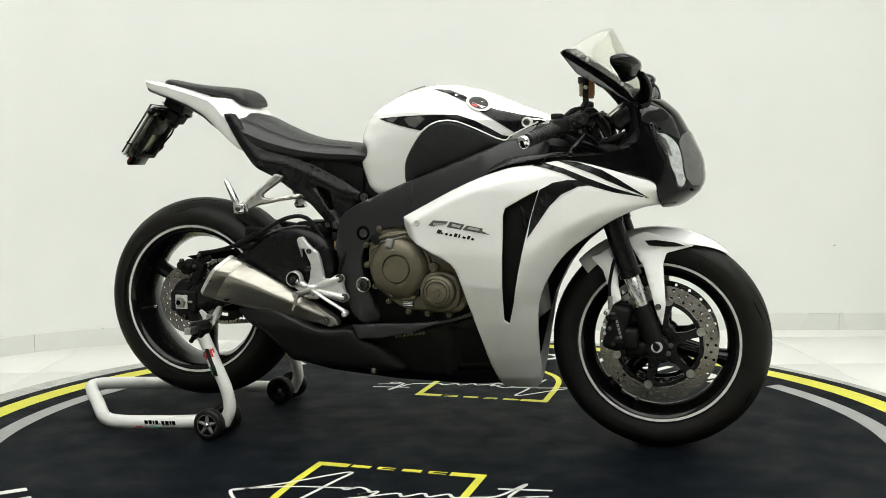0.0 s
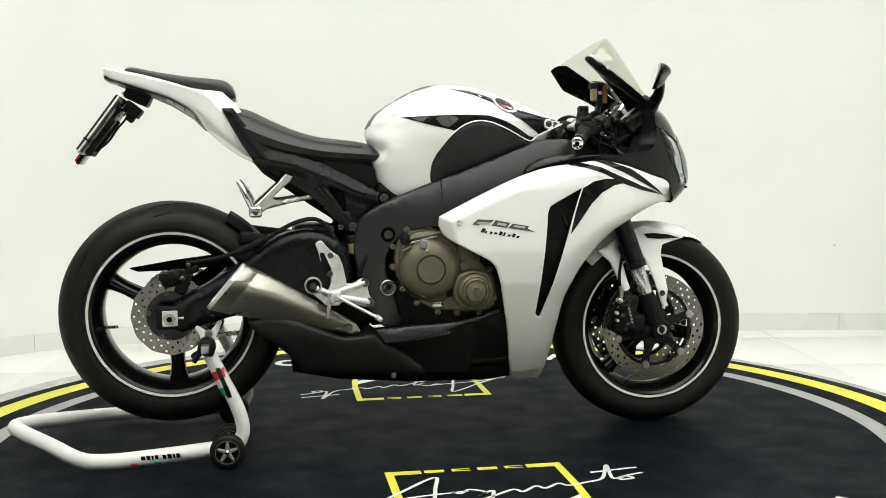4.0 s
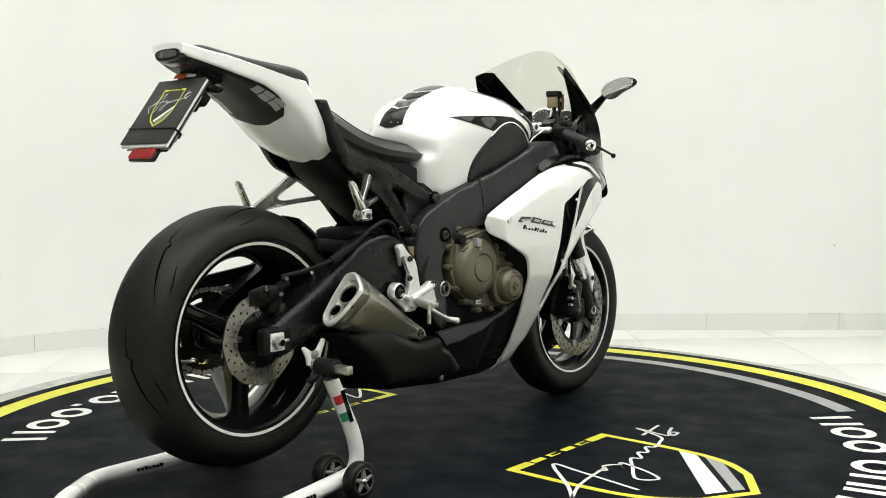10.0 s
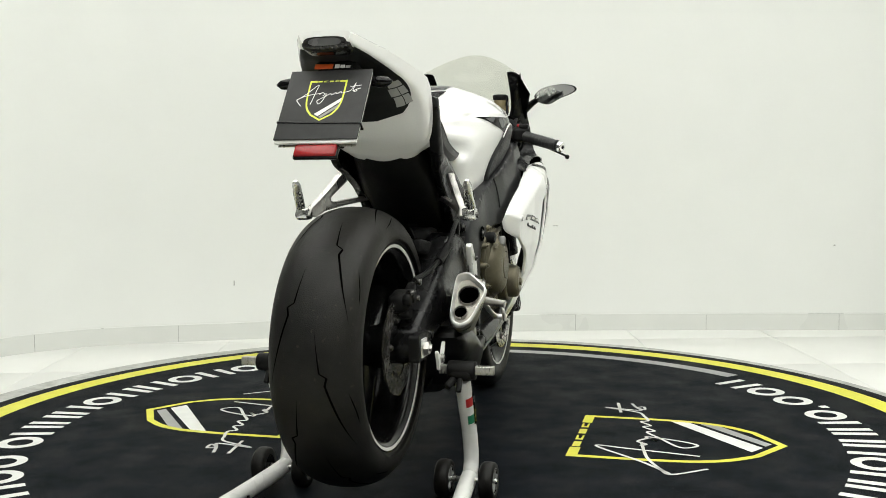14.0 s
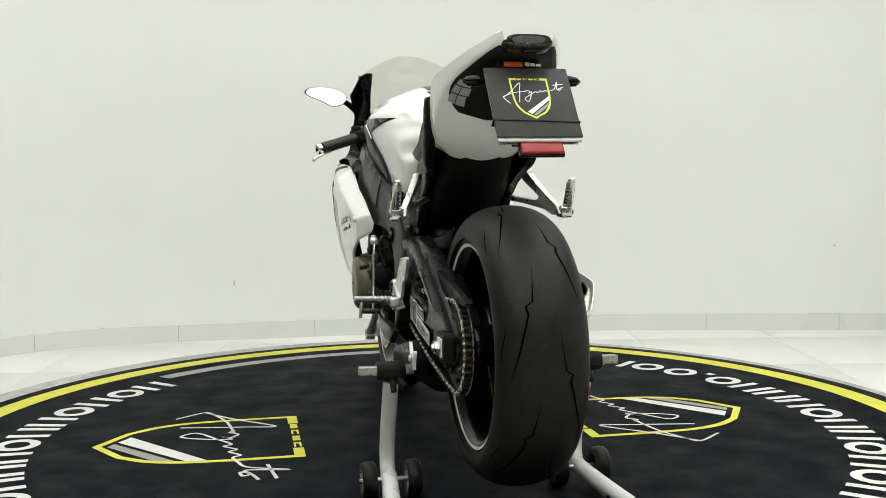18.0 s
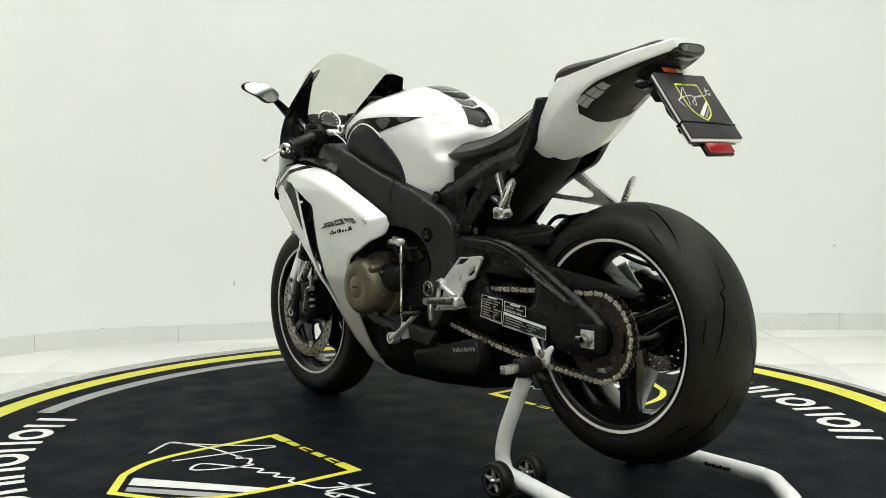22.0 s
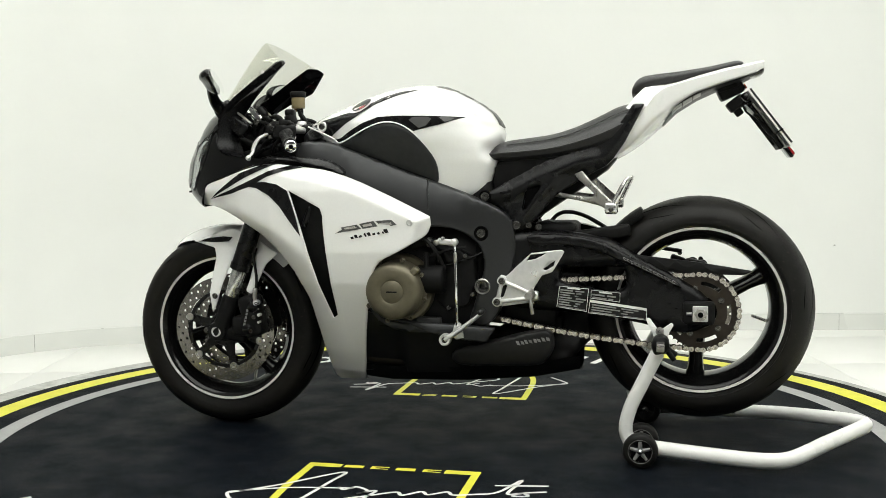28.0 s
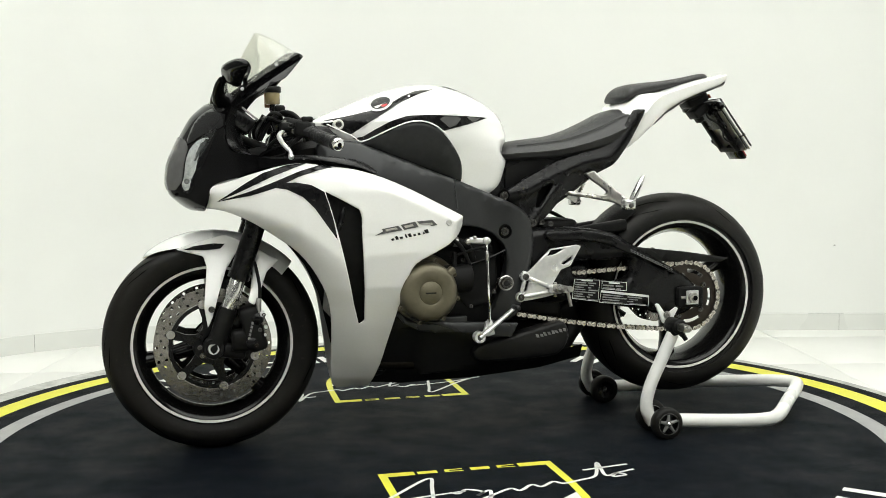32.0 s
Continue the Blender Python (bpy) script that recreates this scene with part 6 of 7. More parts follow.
for s in (1, -1):
    y = s * 0.105
    lg = part("fork_leg", tube([on_fork(0.925, y), on_fork(0.62, y), on_fork(0.50, y), on_fork(0.488, y)], [0.027, 0.027, 0.028, 0.026], 20), SATIN, bike, "black upper fork tube")
    part("fork_slider", rod(on_fork(0.49, y), on_fork(0.37, y), 0.0215, 20), POLISH, lg, "chromed fork slider")
    part("fork_foot", tube([on_fork(0.405, y), on_fork(0.39, y), on_fork(0.33, y), (0.650, y, 0.30), (0.655, y, 0.275)], [0.023, 0.026, 0.026, 0.028, 0.026], 16), MATTE, lg, "black fork foot")
    part("axle_clamp", lathe([(0.014, s * 0.128), (0.027, s * 0.127), (0.030, s * 0.118), (0.030, s * 0.085)][::s], FX, FZ, 24), MATTE, lg)
    part("axle_end", lathe([(0.0001, s * 0.118), (0.008, s * 0.118), (0.009, s * 0.131), (0.014, s * 0.132), (0.016, s * 0.128)][::s], FX, FZ, 16), ALU, lg, "bright axle end")
    # Black disc paints shade into the bottom of the axle recess.
    part("axle_hole", lathe([(0.0001, s * 0.1195), (0.0085, s * 0.1195)][::s], FX, FZ, 12), RECESSBLACK, lg)
    for dx, dz in ((0.030, -0.018), (0.036, 0.004), (-0.012, 0.034)):
        part("pinch_bolt", bolt(FX + dx, s * 0.118, FZ + dz, 0.006, 0.008), BOLT, lg)
    part("fork_ring", tube([on_fork(0.500, y), on_fork(0.484, y)], 0.0305, 20), SATIN, lg)
    part("fork_ring", tube([on_fork(0.640, y), on_fork(0.625, y)], 0.0300, 20), SATIN, lg)
    cp = part("front_caliper", join(box(0.545, s * 0.098, 0.345, 0.055, 0.075, 0.125, 0.014, pose(0, 0, 0, 0, 14, 0)), box(0.575, s * 0.104, 0.315, 0.06, 0.05, 0.06, 0.012), box(0.60, s * 0.10, 0.285, 0.07, 0.03, 0.04, 0.01, pose(0, 0, 0, 0, -10, 0))), MATTE, bike, "black four-piston front caliper")
    for dz in (-0.042, 0.0, 0.042):
        part("caliper_bolt", bolt(0.528 - dz * 0.25, s * 0.136, 0.345 + dz, 0.0050, 0.006), SPROCK if dz else BOLT, cp)
    for dz in (-0.036, 0.030):
        part("piston_cap", lathe([(0.0001, s * 0.1385), (0.011, s * 0.1385), (0.013, s * 0.1365), (0.016, s * 0.1355), (0.017, s * 0.130)][::s], 0.541 - dz * 0.25, 0.345 + dz, 20), SATIN, cp)
    part("hose_union", rod((0.520, s * 0.118, 0.388), (0.520, s * 0.140, 0.388), 0.008, 10), ALU, cp, "bright brake hose union")
    part("bleed_nipple", rod((0.512, s * 0.120, 0.352), (0.512, s * 0.138, 0.352), 0.005, 8), ALU, cp)
    part("pad_pin", rod((0.514, s * 0.120, 0.330), (0.514, s * 0.136, 0.330), 0.004, 8), ALU, cp)
    part("pad_pin", rod((0.515, s * 0.126, 0.368), (0.560, s * 0.126, 0.380), 0.003, 8), STEEL, cp)
    for k in range(5):
        part("print_bar", shell([(0.556 - 0.0026 * k, 0.318 + 0.0105 * k), (0.562 - 0.0026 * k, 0.3195 + 0.0105 * k), (0.560 - 0.0026 * k, 0.327 + 0.0105 * k), (0.554 - 0.0026 * k, 0.3255 + 0.0105 * k)], lambda x, z: 0.1362, 0.001, 0.1, 0, (), 0, s), DECALG, cp)
    part("front_hose", tube([(0.528, s * 0.12, 0.41), (0.525, s * 0.115, 0.46), (0.535, s * 0.11, 0.52), (0.55, s * 0.09, 0.57), (0.53, s * 0.06, 0.66)], 0.0045, 8, 5), MATTE, cp)
    part("hose_fitting", rod((0.530, s * 0.122, 0.385), (0.528, s * 0.12, 0.43), 0.007), STEEL, cp)
    rot = part("front_brake_disc", disc_plate(FX, FZ, 0.122, 0.160, s * 0.0665, s * 0.062, [(0.130, 24, 0, 0.0044), (0.141, 24, 0.13, 0.0044), (0.152, 24, 0, 0.0044)]), DISC, front, "drilled front brake disc")
    for i in range(6):
        a = 2 * math.pi * i / 6 + 0.3
        c, q = math.cos(a), math.sin(a)
        part("disc_button", lathe([(0.0001, s * 0.069), (0.005, s * 0.069), (0.006, s * 0.071), (0.011, s * 0.071), (0.012, s * 0.066)][::s], FX + 0.118 * c, FZ + 0.118 * q, 14), STEEL, front)
        part("disc_arm", loft([[(FX + c * r - q * w * e, s * (0.060 + 0.005 * h), FZ + q * r + c * w * e) for e, h in ((-1, -1), (1, -1), (1, 1), (-1, 1))] for r, w in ((0.045, 0.018), (0.08, 0.010), (0.116, 0.013))]), SATIN, front)
    part("disc_carrier", lathe([(0.109, s * 0.060), (0.110, s * 0.0655), (0.120, s * 0.0655), (0.121, s * 0.060)][::s], FX, FZ, 48), SATIN, front)
    part("disc_hub", lathe([(0.030, s * 0.066), (0.052, s * 0.066), (0.056, s * 0.058), (0.056, s * 0.05)][::s], FX, FZ, 28), SATIN, front)
part("front_axle", rod((FX, -0.12, FZ), (FX, 0.12, FZ), 0.013), STEEL, bike)
part("lower_yoke", box(on_fork(0.70, 0)[0], 0, 0.70, 0.07, 0.27, 0.04, 0.012, pose(0, 0, 0, 0, -19, 0)), SATIN, bike)
ty = part("top_yoke", box(on_fork(0.905, 0)[0] - 0.01, 0, 0.905, 0.075, 0.26, 0.02, 0.008, pose(0, 0, 0, 0, -19, 0)), ALU, bike, "silver top yoke")
part("steering_nut", lathe([(0.0001, 0), (0.012, 0), (0.016, -0.004), (0.016, -0.012)], 0, 0, 6), ALU, ty)
bpy.data.objects["steering_nut"].matrix_basis = Matrix.Translation((0.415, 0, 0.925)) @ Matrix.Rotation(radians(90), 4, "X")
part("ignition_switch", join(rod((0.445, 0, 0.915), (0.452, 0, 0.945), 0.018, 16), box(0.45, 0, 0.952, 0.03, 0.03, 0.02, 0.006)), MATTE, ty)
part("steering_damper", join(box(0.36, 0, 0.895, 0.10, 0.07, 0.04, 0.012), rod((0.31, 0, 0.90), (0.36, 0, 0.90), 0.025)), MATTE, bike)
for s in (1, -1):
    a, b = Vector((0.425, s * 0.125, 0.900)), Vector((0.328, s * 0.325, 0.842))
    at = lambda t: tuple(a + (b - a) * t)
    hb = part("clip_on_bar", rod(at(0), at(0.97), 0.011), SATIN, bike, "black clip-on handlebar")
    part("bar_clamp", lathe([(0.028, -0.016), (0.036, -0.016), (0.036, 0.016), (0.028, 0.016)], 0, 0, 24), SATIN, hb)
    bpy.data.objects[hb.children[-1].name].matrix_basis = pose(0.432, s * 0.105, 0.898, 90, 0, 0)
    part("grip", tube([at(0.34), at(0.36), at(0.40), at(0.86), at(0.90), at(0.905)], [0.015, 0.0205, 0.0175, 0.0175, 0.0185, 0.012], 18), VINYL, hb, "black ribbed rubber grip")
    for k in range(7):
        t = 0.44 + 0.06 * k
        part("grip_rib", tube([at(t), at(t + 0.012)], 0.0186, 16), VINYL, hb)
    part("bar_end", tube([at(0.91), at(0.92), at(0.99), at(1.0)], [0.013, 0.0165, 0.0165, 0.013], 18), CHROME, hb, "chrome bar end")
    part("bar_end_screw", rod(at(0.995), at(1.004), 0.007, 6), RECESSBLACK, hb)
    part("switch_box", join(box(0.400, s * 0.180, 0.888, 0.045, 0.055, 0.045, 0.01, pose(0, 0, 0, 0, -10, s * -25)), box(0.395, s * 0.19, 0.913, 0.03, 0.03, 0.015, 0.004)), MATTE, hb, "black switch housing")
    part("switch_button", box(0.402, s * 0.175, 0.916, 0.014, 0.018, 0.008, 0.002), REDP, hb, "red switch")
    lv = [(0.455, s * 0.165, 0.885), (0.47, s * 0.20, 0.870), (0.465, s * 0.25, 0.848), (0.452, s * 0.295, 0.828), (0.452, s * 0.322, 0.815)]
    part("lever", tube(lv, [0.006, 0.007, 0.0065, 0.0055, 0.005], 10, 4, True, 0.7), GLOSS if s < 0 else ALU, hb, "black lever with a ball end" if s < 0 else "silver lever with a ball end")
    part("lever_ball", lathe([(0.0001, -0.008), (0.006, -0.0055), (0.008, 0), (0.006, 0.0055), (0.0001, 0.008)], 0.452, 0.813, 12, cy=s * 0.324), GLOSS if s < 0 else ALU, hb)
    part("lever_perch", join(box(0.445, s * 0.155, 0.893, 0.04, 0.04, 0.028, 0.008), rod((0.41, s * 0.15, 0.892), (0.45, s * 0.155, 0.892), 0.012)), MATTE, hb)
    part("cable", tube([(0.44, s * 0.14, 0.90), (0.50, s * 0.13, 0.92), (0.53, s * 0.09, 0.88), (0.50, s * 0.07, 0.80)], 0.005, 8, 5), MATTE, hb)
    part("cable", tube([(0.42, s * 0.16, 0.88), (0.48, s * 0.14, 0.855), (0.50, s * 0.10, 0.80), (0.42, s * 0.08, 0.76)], 0.0055, 8, 5), MATTE, hb)
    part("brake_hose_top", tube([(0.455, s * 0.120, 0.915), (0.465, s * 0.145, 0.928), (0.485, s * 0.13, 0.930), (0.51, s * 0.10, 0.89), (0.53, s * 0.08, 0.82)], 0.0055, 8, 5), MATTE, hb)
    part("wire_loom", tube([(0.405, s * 0.165, 0.905), (0.43, s * 0.145, 0.930), (0.46, s * 0.125, 0.932), (0.49, s * 0.115, 0.905), (0.515, s * 0.105, 0.86)], 0.007, 8, 5), MATTE, hb)
    part("throttle_cable" if s < 0 else "clutch_cable", tube([(0.40, s * 0.175, 0.875), (0.44, s * 0.165, 0.852), (0.485, s * 0.15, 0.835), (0.53, s * 0.11, 0.81)], 0.006, 8, 5), SATIN, hb)
    part("switch_wire", tube([(0.415, s * 0.185, 0.870), (0.435, s * 0.175, 0.845), (0.445, s * 0.15, 0.82), (0.40, s * 0.12, 0.80)], 0.0045, 8, 5), MATTE, hb)
    part("bar_mount", box(0.428, s * 0.148, 0.893, 0.058, 0.048, 0.050, 0.012, pose(0, 0, 0, 0, -12, s * -25)), MATTE, hb)
    part("connector", box(0.470, s * 0.118, 0.905, 0.030, 0.024, 0.040, 0.006, pose(0, 0, 0, 0, 20, 0)), SATIN, hb)
    part("lever_pivot", rod((0.452, s * 0.158, 0.868), (0.452, s * 0.158, 0.912), 0.009), BOLT, hb)
    part("perch_bolt", bolt(0.438, s * 0.178, 0.898, 0.005, 0.005), BOLT, hb)
    part("perch_bolt", bolt(0.430, s * 0.178, 0.882, 0.005, 0.005), BOLT, hb)
    part("tie", rod((0.50, s * 0.128, 0.925), (0.508, s * 0.128, 0.912), 0.010), BOLT, hb)
    part("inner_duct", box(0.50, s * 0.105, 0.815, 0.13, 0.05, 0.06, 0.015, pose(0, 0, 0, 0, 10, s * -12)), MATTE, bike, "black air duct beside the fork")
part("master_cylinder", tube([(0.432, -0.128, 0.905), (0.455, -0.165, 0.908), (0.462, -0.182, 0.905)], [0.019, 0.021, 0.015], 14), SATIN, bike, "black brake master cylinder")
part("cylinder_cap", bolt(0.452, -0.181, 0.908, 0.010, 0.006), BOLT, bike)
part("clock_bezel", tube([(0.545, -0.085, 0.945), (0.56, -0.10, 0.915), (0.575, -0.085, 0.885)], 0.006, 8, 4), ALU, bike)
cup = part("brake_cup", rod((0.461, -0.099, 0.970), (0.461, -0.099, 1.005), 0.021, 20), BROWN, bike, "amber brake fluid cup with a black lid")
part("lid", tube([(0.461, -0.099, 1.004), (0.461, -0.099, 1.006), (0.461, -0.099, 1.020), (0.461, -0.099, 1.022)], [0.022, 0.025, 0.025, 0.022], 20), MATTE, cup, "black ribbed lid")
part("cup_bracket", join(box(0.461, -0.122, 0.985, 0.016, 0.006, 0.065, 0.002), rod((0.461, -0.115, 0.955), (0.44, -0.13, 0.915), 0.008)), SATIN, cup)
part("cup_clamp", box(0.470, -0.122, 0.987, 0.026, 0.004, 0.05, 0.002), BROWNC, cup)
part("cup_screw", rod((0.461, -0.120, 0.992), (0.461, -0.128, 0.992), 0.006), STEEL, cup)
part("hose", tube([(0.461, -0.099, 0.968), (0.455, -0.11, 0.945), (0.445, -0.14, 0.92)], 0.006, 8, 5), MATTE, cup)
dash = part("instrument_panel", box(0.592, 0, 0.925, 0.05, 0.17, 0.085, 0.02, pose(0, 0, 0, 0, 38, 0)), MATTE, bike, "black instrument panel")
part("tachometer", moved(upright(lathe([(0.0001, 0.032), (0.034, 0.032), (0.037, 0.036), (0.040, 0.032), (0.040, 0.0)], 0, 0, 28)), pose(0.582, 0.02, 0.925, 0, -50, 0)), SATIN, dash, "round dial with a silver rim")
part("dial_rim", moved(upright(lathe([(0.0335, 0.0325), (0.035, 0.0365), (0.038, 0.0370), (0.0405, 0.0335), (0.0405, 0.028)], 0, 0, 32)), pose(0.582, 0.02, 0.925, 0, -50, 0)), CHROME, dash, "bright dial rim")
part("dial_face", moved(upright(lathe([(0.0001, 0.0328), (0.033, 0.0328)], 0, 0, 28)), pose(0.582, 0.02, 0.925, 0, -50, 0)), KNEE, dash, "dark dial face")
for k in range(9):
    g = radians(-120 + 30 * k)
    part("dial_tick", moved(box(0.027 * math.cos(g), 0.027 * math.sin(g), 0.0335, 0.007, 0.0015, 0.0008, 0, pose(0, 0, 0, 0, 0, -120 + 30 * k)), pose(0.582, 0.02, 0.925, 0, -50, 0)), DECALW, dash)

# front fender
fender_rings = []
for a, w, rr, dp in spline([(53, 0.004, 0.311, 0.003), (56, 0.024, 0.316, 0.009), (62, 0.045, 0.320, 0.018), (72, 0.062, 0.322, 0.032), (90, 0.070, 0.322, 0.045), (110, 0.070, 0.320, 0.045), (126, 0.066, 0.317, 0.045), (134, 0.062, 0.315, 0.045)], 3):
    c_, s_ = math.cos(radians(a)), math.sin(radians(a))
    fender_rings.append([(FX - 0.004 + (rr - dp * (abs(k) / 8) ** 2.6) * c_, w * k / 8, FZ - 0.004 + (rr - dp * (abs(k) / 8) ** 2.6) * s_) for k in range(-8, 9)])
V, F = loft(fender_rings, False, False)
part("front_fender", thick((V, F), 0.003), WHITE, bike, "pearl white front fender", 60)
both("fender_stay", shell(rounded([(0.562, 0.585), (0.615, 0.605), (0.680, 0.588), (0.746, 0.566), (0.673, 0.546), (0.665, 0.518), (0.670, 0.460), (0.675, 0.411), (0.666, 0.353), (0.653, 0.381), (0.636, 0.441), (0.614, 0.507), (0.582, 0.557)], 0.006), lambda x, z: 0.074 + 0.046 * max(0, min(1, (0.56 - z) / 0.14)), 0.004, 0.02, 0.004), WHITE, None, "white fender side panel")
both("fender_stay", shell(rounded([(0.468, 0.532), (0.508, 0.553), (0.531, 0.569), (0.540, 0.519), (0.550, 0.449), (0.558, 0.422), (0.540, 0.411), (0.525, 0.443), (0.504, 0.499)], 0.006), lambda x, z: 0.072 + 0.05 * max(0, min(1, (0.56 - z) / 0.14)), 0.004, 0.02, 0.004), WHITE, None, "white fender side panel")
# Slot is not cut: a flat black patch paints its dark inside.
both("fender_slot", shell([(0.614, 0.579), (0.646, 0.581), (0.696, 0.575), (0.725, 0.565), (0.663, 0.563), (0.627, 0.566)], lambda x, z: 0.0765, 0.001, 0.02, 0, (), 0), STRIPE, None, "flat black patch painting the shade of the fender slot")
both("fender_bolt", bolt(0.585, -0.122, 0.420, 0.007, 0.004), BOLT)
both("fender_bolt", bolt(0.655, -0.124, 0.405, 0.007, 0.004), BOLT)

# belly pan and exhaust
BELLY = table_of([-0.50, -0.40, -0.2, 0.0, 0.2, 0.32], [0.10, 0.12, 0.145, 0.155, 0.150, 0.12])
BZ = table_of([0.14, 0.18, 0.24, 0.32, 0.40], [0.40, 0.54, 0.74, 0.95, 1.05])


def belly_y(x, z):
    w = BELLY(x) * BZ(z)
    return min(w, fair_y(x, z) - 0.022) if x > 0.08 else w


both("belly_pan", shell(rounded([(-0.204, 0.293), (-0.121, 0.298), (-0.025, 0.316), (0.087, 0.347), (0.155, 0.368), (0.207, 0.380), (0.218, 0.296), (0.223, 0.179), (0.038, 0.186), (-0.058, 0.190), (-0.122, 0.199), (-0.218, 0.214)], 0.006), belly_y, 0.006, 0.02, 0.004), BELLYM, None, "gloss black belly pan")
both("belly_trim", shell(rounded([(-0.202, 0.335), (-0.120, 0.341), (-0.017, 0.346), (0.039, 0.352), (0.086, 0.362), (0.153, 0.382), (0.156, 0.371), (0.089, 0.351), (0.039, 0.341), (-0.025, 0.319), (-0.120, 0.301), (-0.177, 0.296)], 0.005), lambda x, z: belly_y(x, z) + 0.012 + 0.5 * max(0.0, 0.372 - z), 0.014, 0.015, 0.003), FRAME, None, "satin grey belly pan trim")
both("belly_fin", shell(rounded([(0.096, 0.214), (0.185, 0.218), (0.190, 0.197), (0.153, 0.202)], 0.003), lambda x, z: belly_y(x, z) + 0.004, 0.006, 0.02, 0.002), SATIN)
both("belly_clip", box(0.118, -0.128, 0.335, 0.006, 0.006, 0.014, 0.001), DECALW, None, "small white clip")
both("belly_bolt", bolt(-0.168, -0.168, 0.326, 0.008, 0.006), BOLT)
for s in (1, -1):
    for i in range(8):
        x = (-0.082 + 0.0118 * i) if s < 0 else (-0.270 - 0.0118 * i)
        z = 0.297 + 0.0019 * i if s < 0 else 0.287 + 0.0020 * i
        h, sl = (0.010, 0.008, 0.010, 0.009)[i % 4], (0.004, 0.002, 0.005)[i % 3]
        part("print_bar", shell([(x, z), (x + 0.0085, z + 0.0012), (x + 0.0085 + sl, z + h + 0.0012), (x + sl, z + h)], (lambda x, z: BELLY(x) * BZ(z) + 0.004) if s < 0 else (lambda x, z: 0.1575), 0.001, 0.1, 0, (), 0, s), BROWN if i < 4 and s < 0 else DECALG, bike)
part("belly_floor", loft([[(x, y * w, z + k) for y, k in ((-1, 0.05), (-0.75, 0.008), (0, 0), (0.75, 0.008), (1, 0.05))] for x, w, z in ((-0.43, 0.09, 0.20), (-0.30, 0.10, 0.175), (-0.1, 0.10, 0.158), (0.12, 0.08, 0.150), (0.24, 0.04, 0.155))], False, False), MATTE, bike)
part("exhaust_chamber", shell(spline([(-0.550, 0.373), (-0.511, 0.387), (-0.479, 0.388), (-0.433, 0.381), (-0.371, 0.355), (-0.309, 0.325), (-0.254, 0.321), (-0.206, 0.324), (-0.171, 0.294), (-0.121, 0.266), (-0.058, 0.197), (-0.248, 0.209), (-0.374, 0.218), (-0.402, 0.228), (-0.435, 0.266), (-0.474, 0.302), (-0.520, 0.336)], 3, True), lambda x, z: 0.200 - 0.32 * max(0, 0.33 - z) - 0.10 * max(0, x + 0.30), 0.20, 0.025, 0.022, (), 0, -1), BELLYM, bike, "matt black exhaust chamber and heat shield")
part("chamber_tab", box(-0.150, -0.135, 0.205, 0.014, 0.012, 0.03, 0.004), STEEL, bike)
part("chamber_cover", shell(spline([(-0.085, 0.268), (-0.200, 0.298), (-0.320, 0.328), (-0.352, 0.322), (-0.362, 0.284), (-0.340, 0.242), (-0.300, 0.228), (-0.160, 0.222), (-0.085, 0.228)], 3, True), lambda x, z: 0.156 - 0.25 * max(0.0, 0.262 - z), 0.04, 0.015, 0.010, (), 0, 1), BELLYM, bike, "satin black lower cover")
part("engine_side_plate", shell(rounded([(0.168, 0.392), (0.133, 0.371), (0.099, 0.350), (0.062, 0.344), (0.035, 0.354), (0.015, 0.363), (-0.049, 0.362), (-0.048, 0.317), (0.047, 0.319), (0.090, 0.326), (0.134, 0.349)], 0.003), lambda x, z: 0.172, 0.008, 0.03, 0.003, (), 0, 1), FRAME, bike, "grey engine side plate")


CAP = [(-0.034, 0.056), (-0.027, 0.067), (-0.007, 0.071), (0.013, 0.057), (0.040, 0.031), (0.0425, 0.012), (0.034, -0.018), (0.020, -0.056), (0.009, -0.073), (-0.007, -0.081), (-0.022, -0.076), (-0.033, -0.060), (-0.036, -0.033), (-0.036, 0.020)]
E0, E1 = Vector((-0.596, -0.222, 0.475)), Vector((-0.262, -0.150, 0.338))
ax = (E1 - E0).normalized()
sd = Vector((0.0, -1.0, 0.0))
upv = Vector((0.646, 0.0, 0.763))
nrm = Vector((0.763, 0.0, -0.646))
long_ = (E1 - E0).length


def tri_ring(c, sc, squash=1.0):
    """The muffler's rounded triangle, wide at the top."""
    return [c + sd * (q[0] * sc * squash) + upv * (q[1] * sc) for q in spline(CAP, 3, True)]


rings = [tri_ring(E0 + ax * (long_ * t), sc) for t, sc in ((0.0, 0.98), (0.012, 1.0), (0.10, 0.955), (0.103, 0.94), (0.106, 0.952), (0.3, 0.815), (0.5, 0.66), (0.7, 0.50), (0.85, 0.37), (0.95, 0.28), (1.0, 0.18))]
mf = part("muffler", loft(rings, False), TITAN, bike, "brushed titanium side muffler", 60)
part("muffler_cap", loft([tri_ring(E0, 1.0), tri_ring(E0 - nrm * 0.007, 0.99), tri_ring(E0 - nrm * 0.010, 0.95), tri_ring(E0 - nrm * 0.010, 0.90), tri_ring(E0 - nrm * 0.004, 0.85), tri_ring(E0 + nrm * 0.012, 0.80)], False), ALU, mf, "bright rim round two outlets")
face = [(q[0] * 0.81, q[1] * 0.81) for q in spline(CAP, 3, True)]
bores = [(0.001, 0.012, 0.0235), (-0.012, -0.036, 0.0145)]
v, f, _ = fill(face, [circle(u, w, r, 24) for u, w, r in bores], 0.012, 0)
part("cap_plate", ([E0 + nrm * 0.007 + sd * p[0] + upv * p[1] for p in v], f), TITAN, mf, "dull steel end plate")
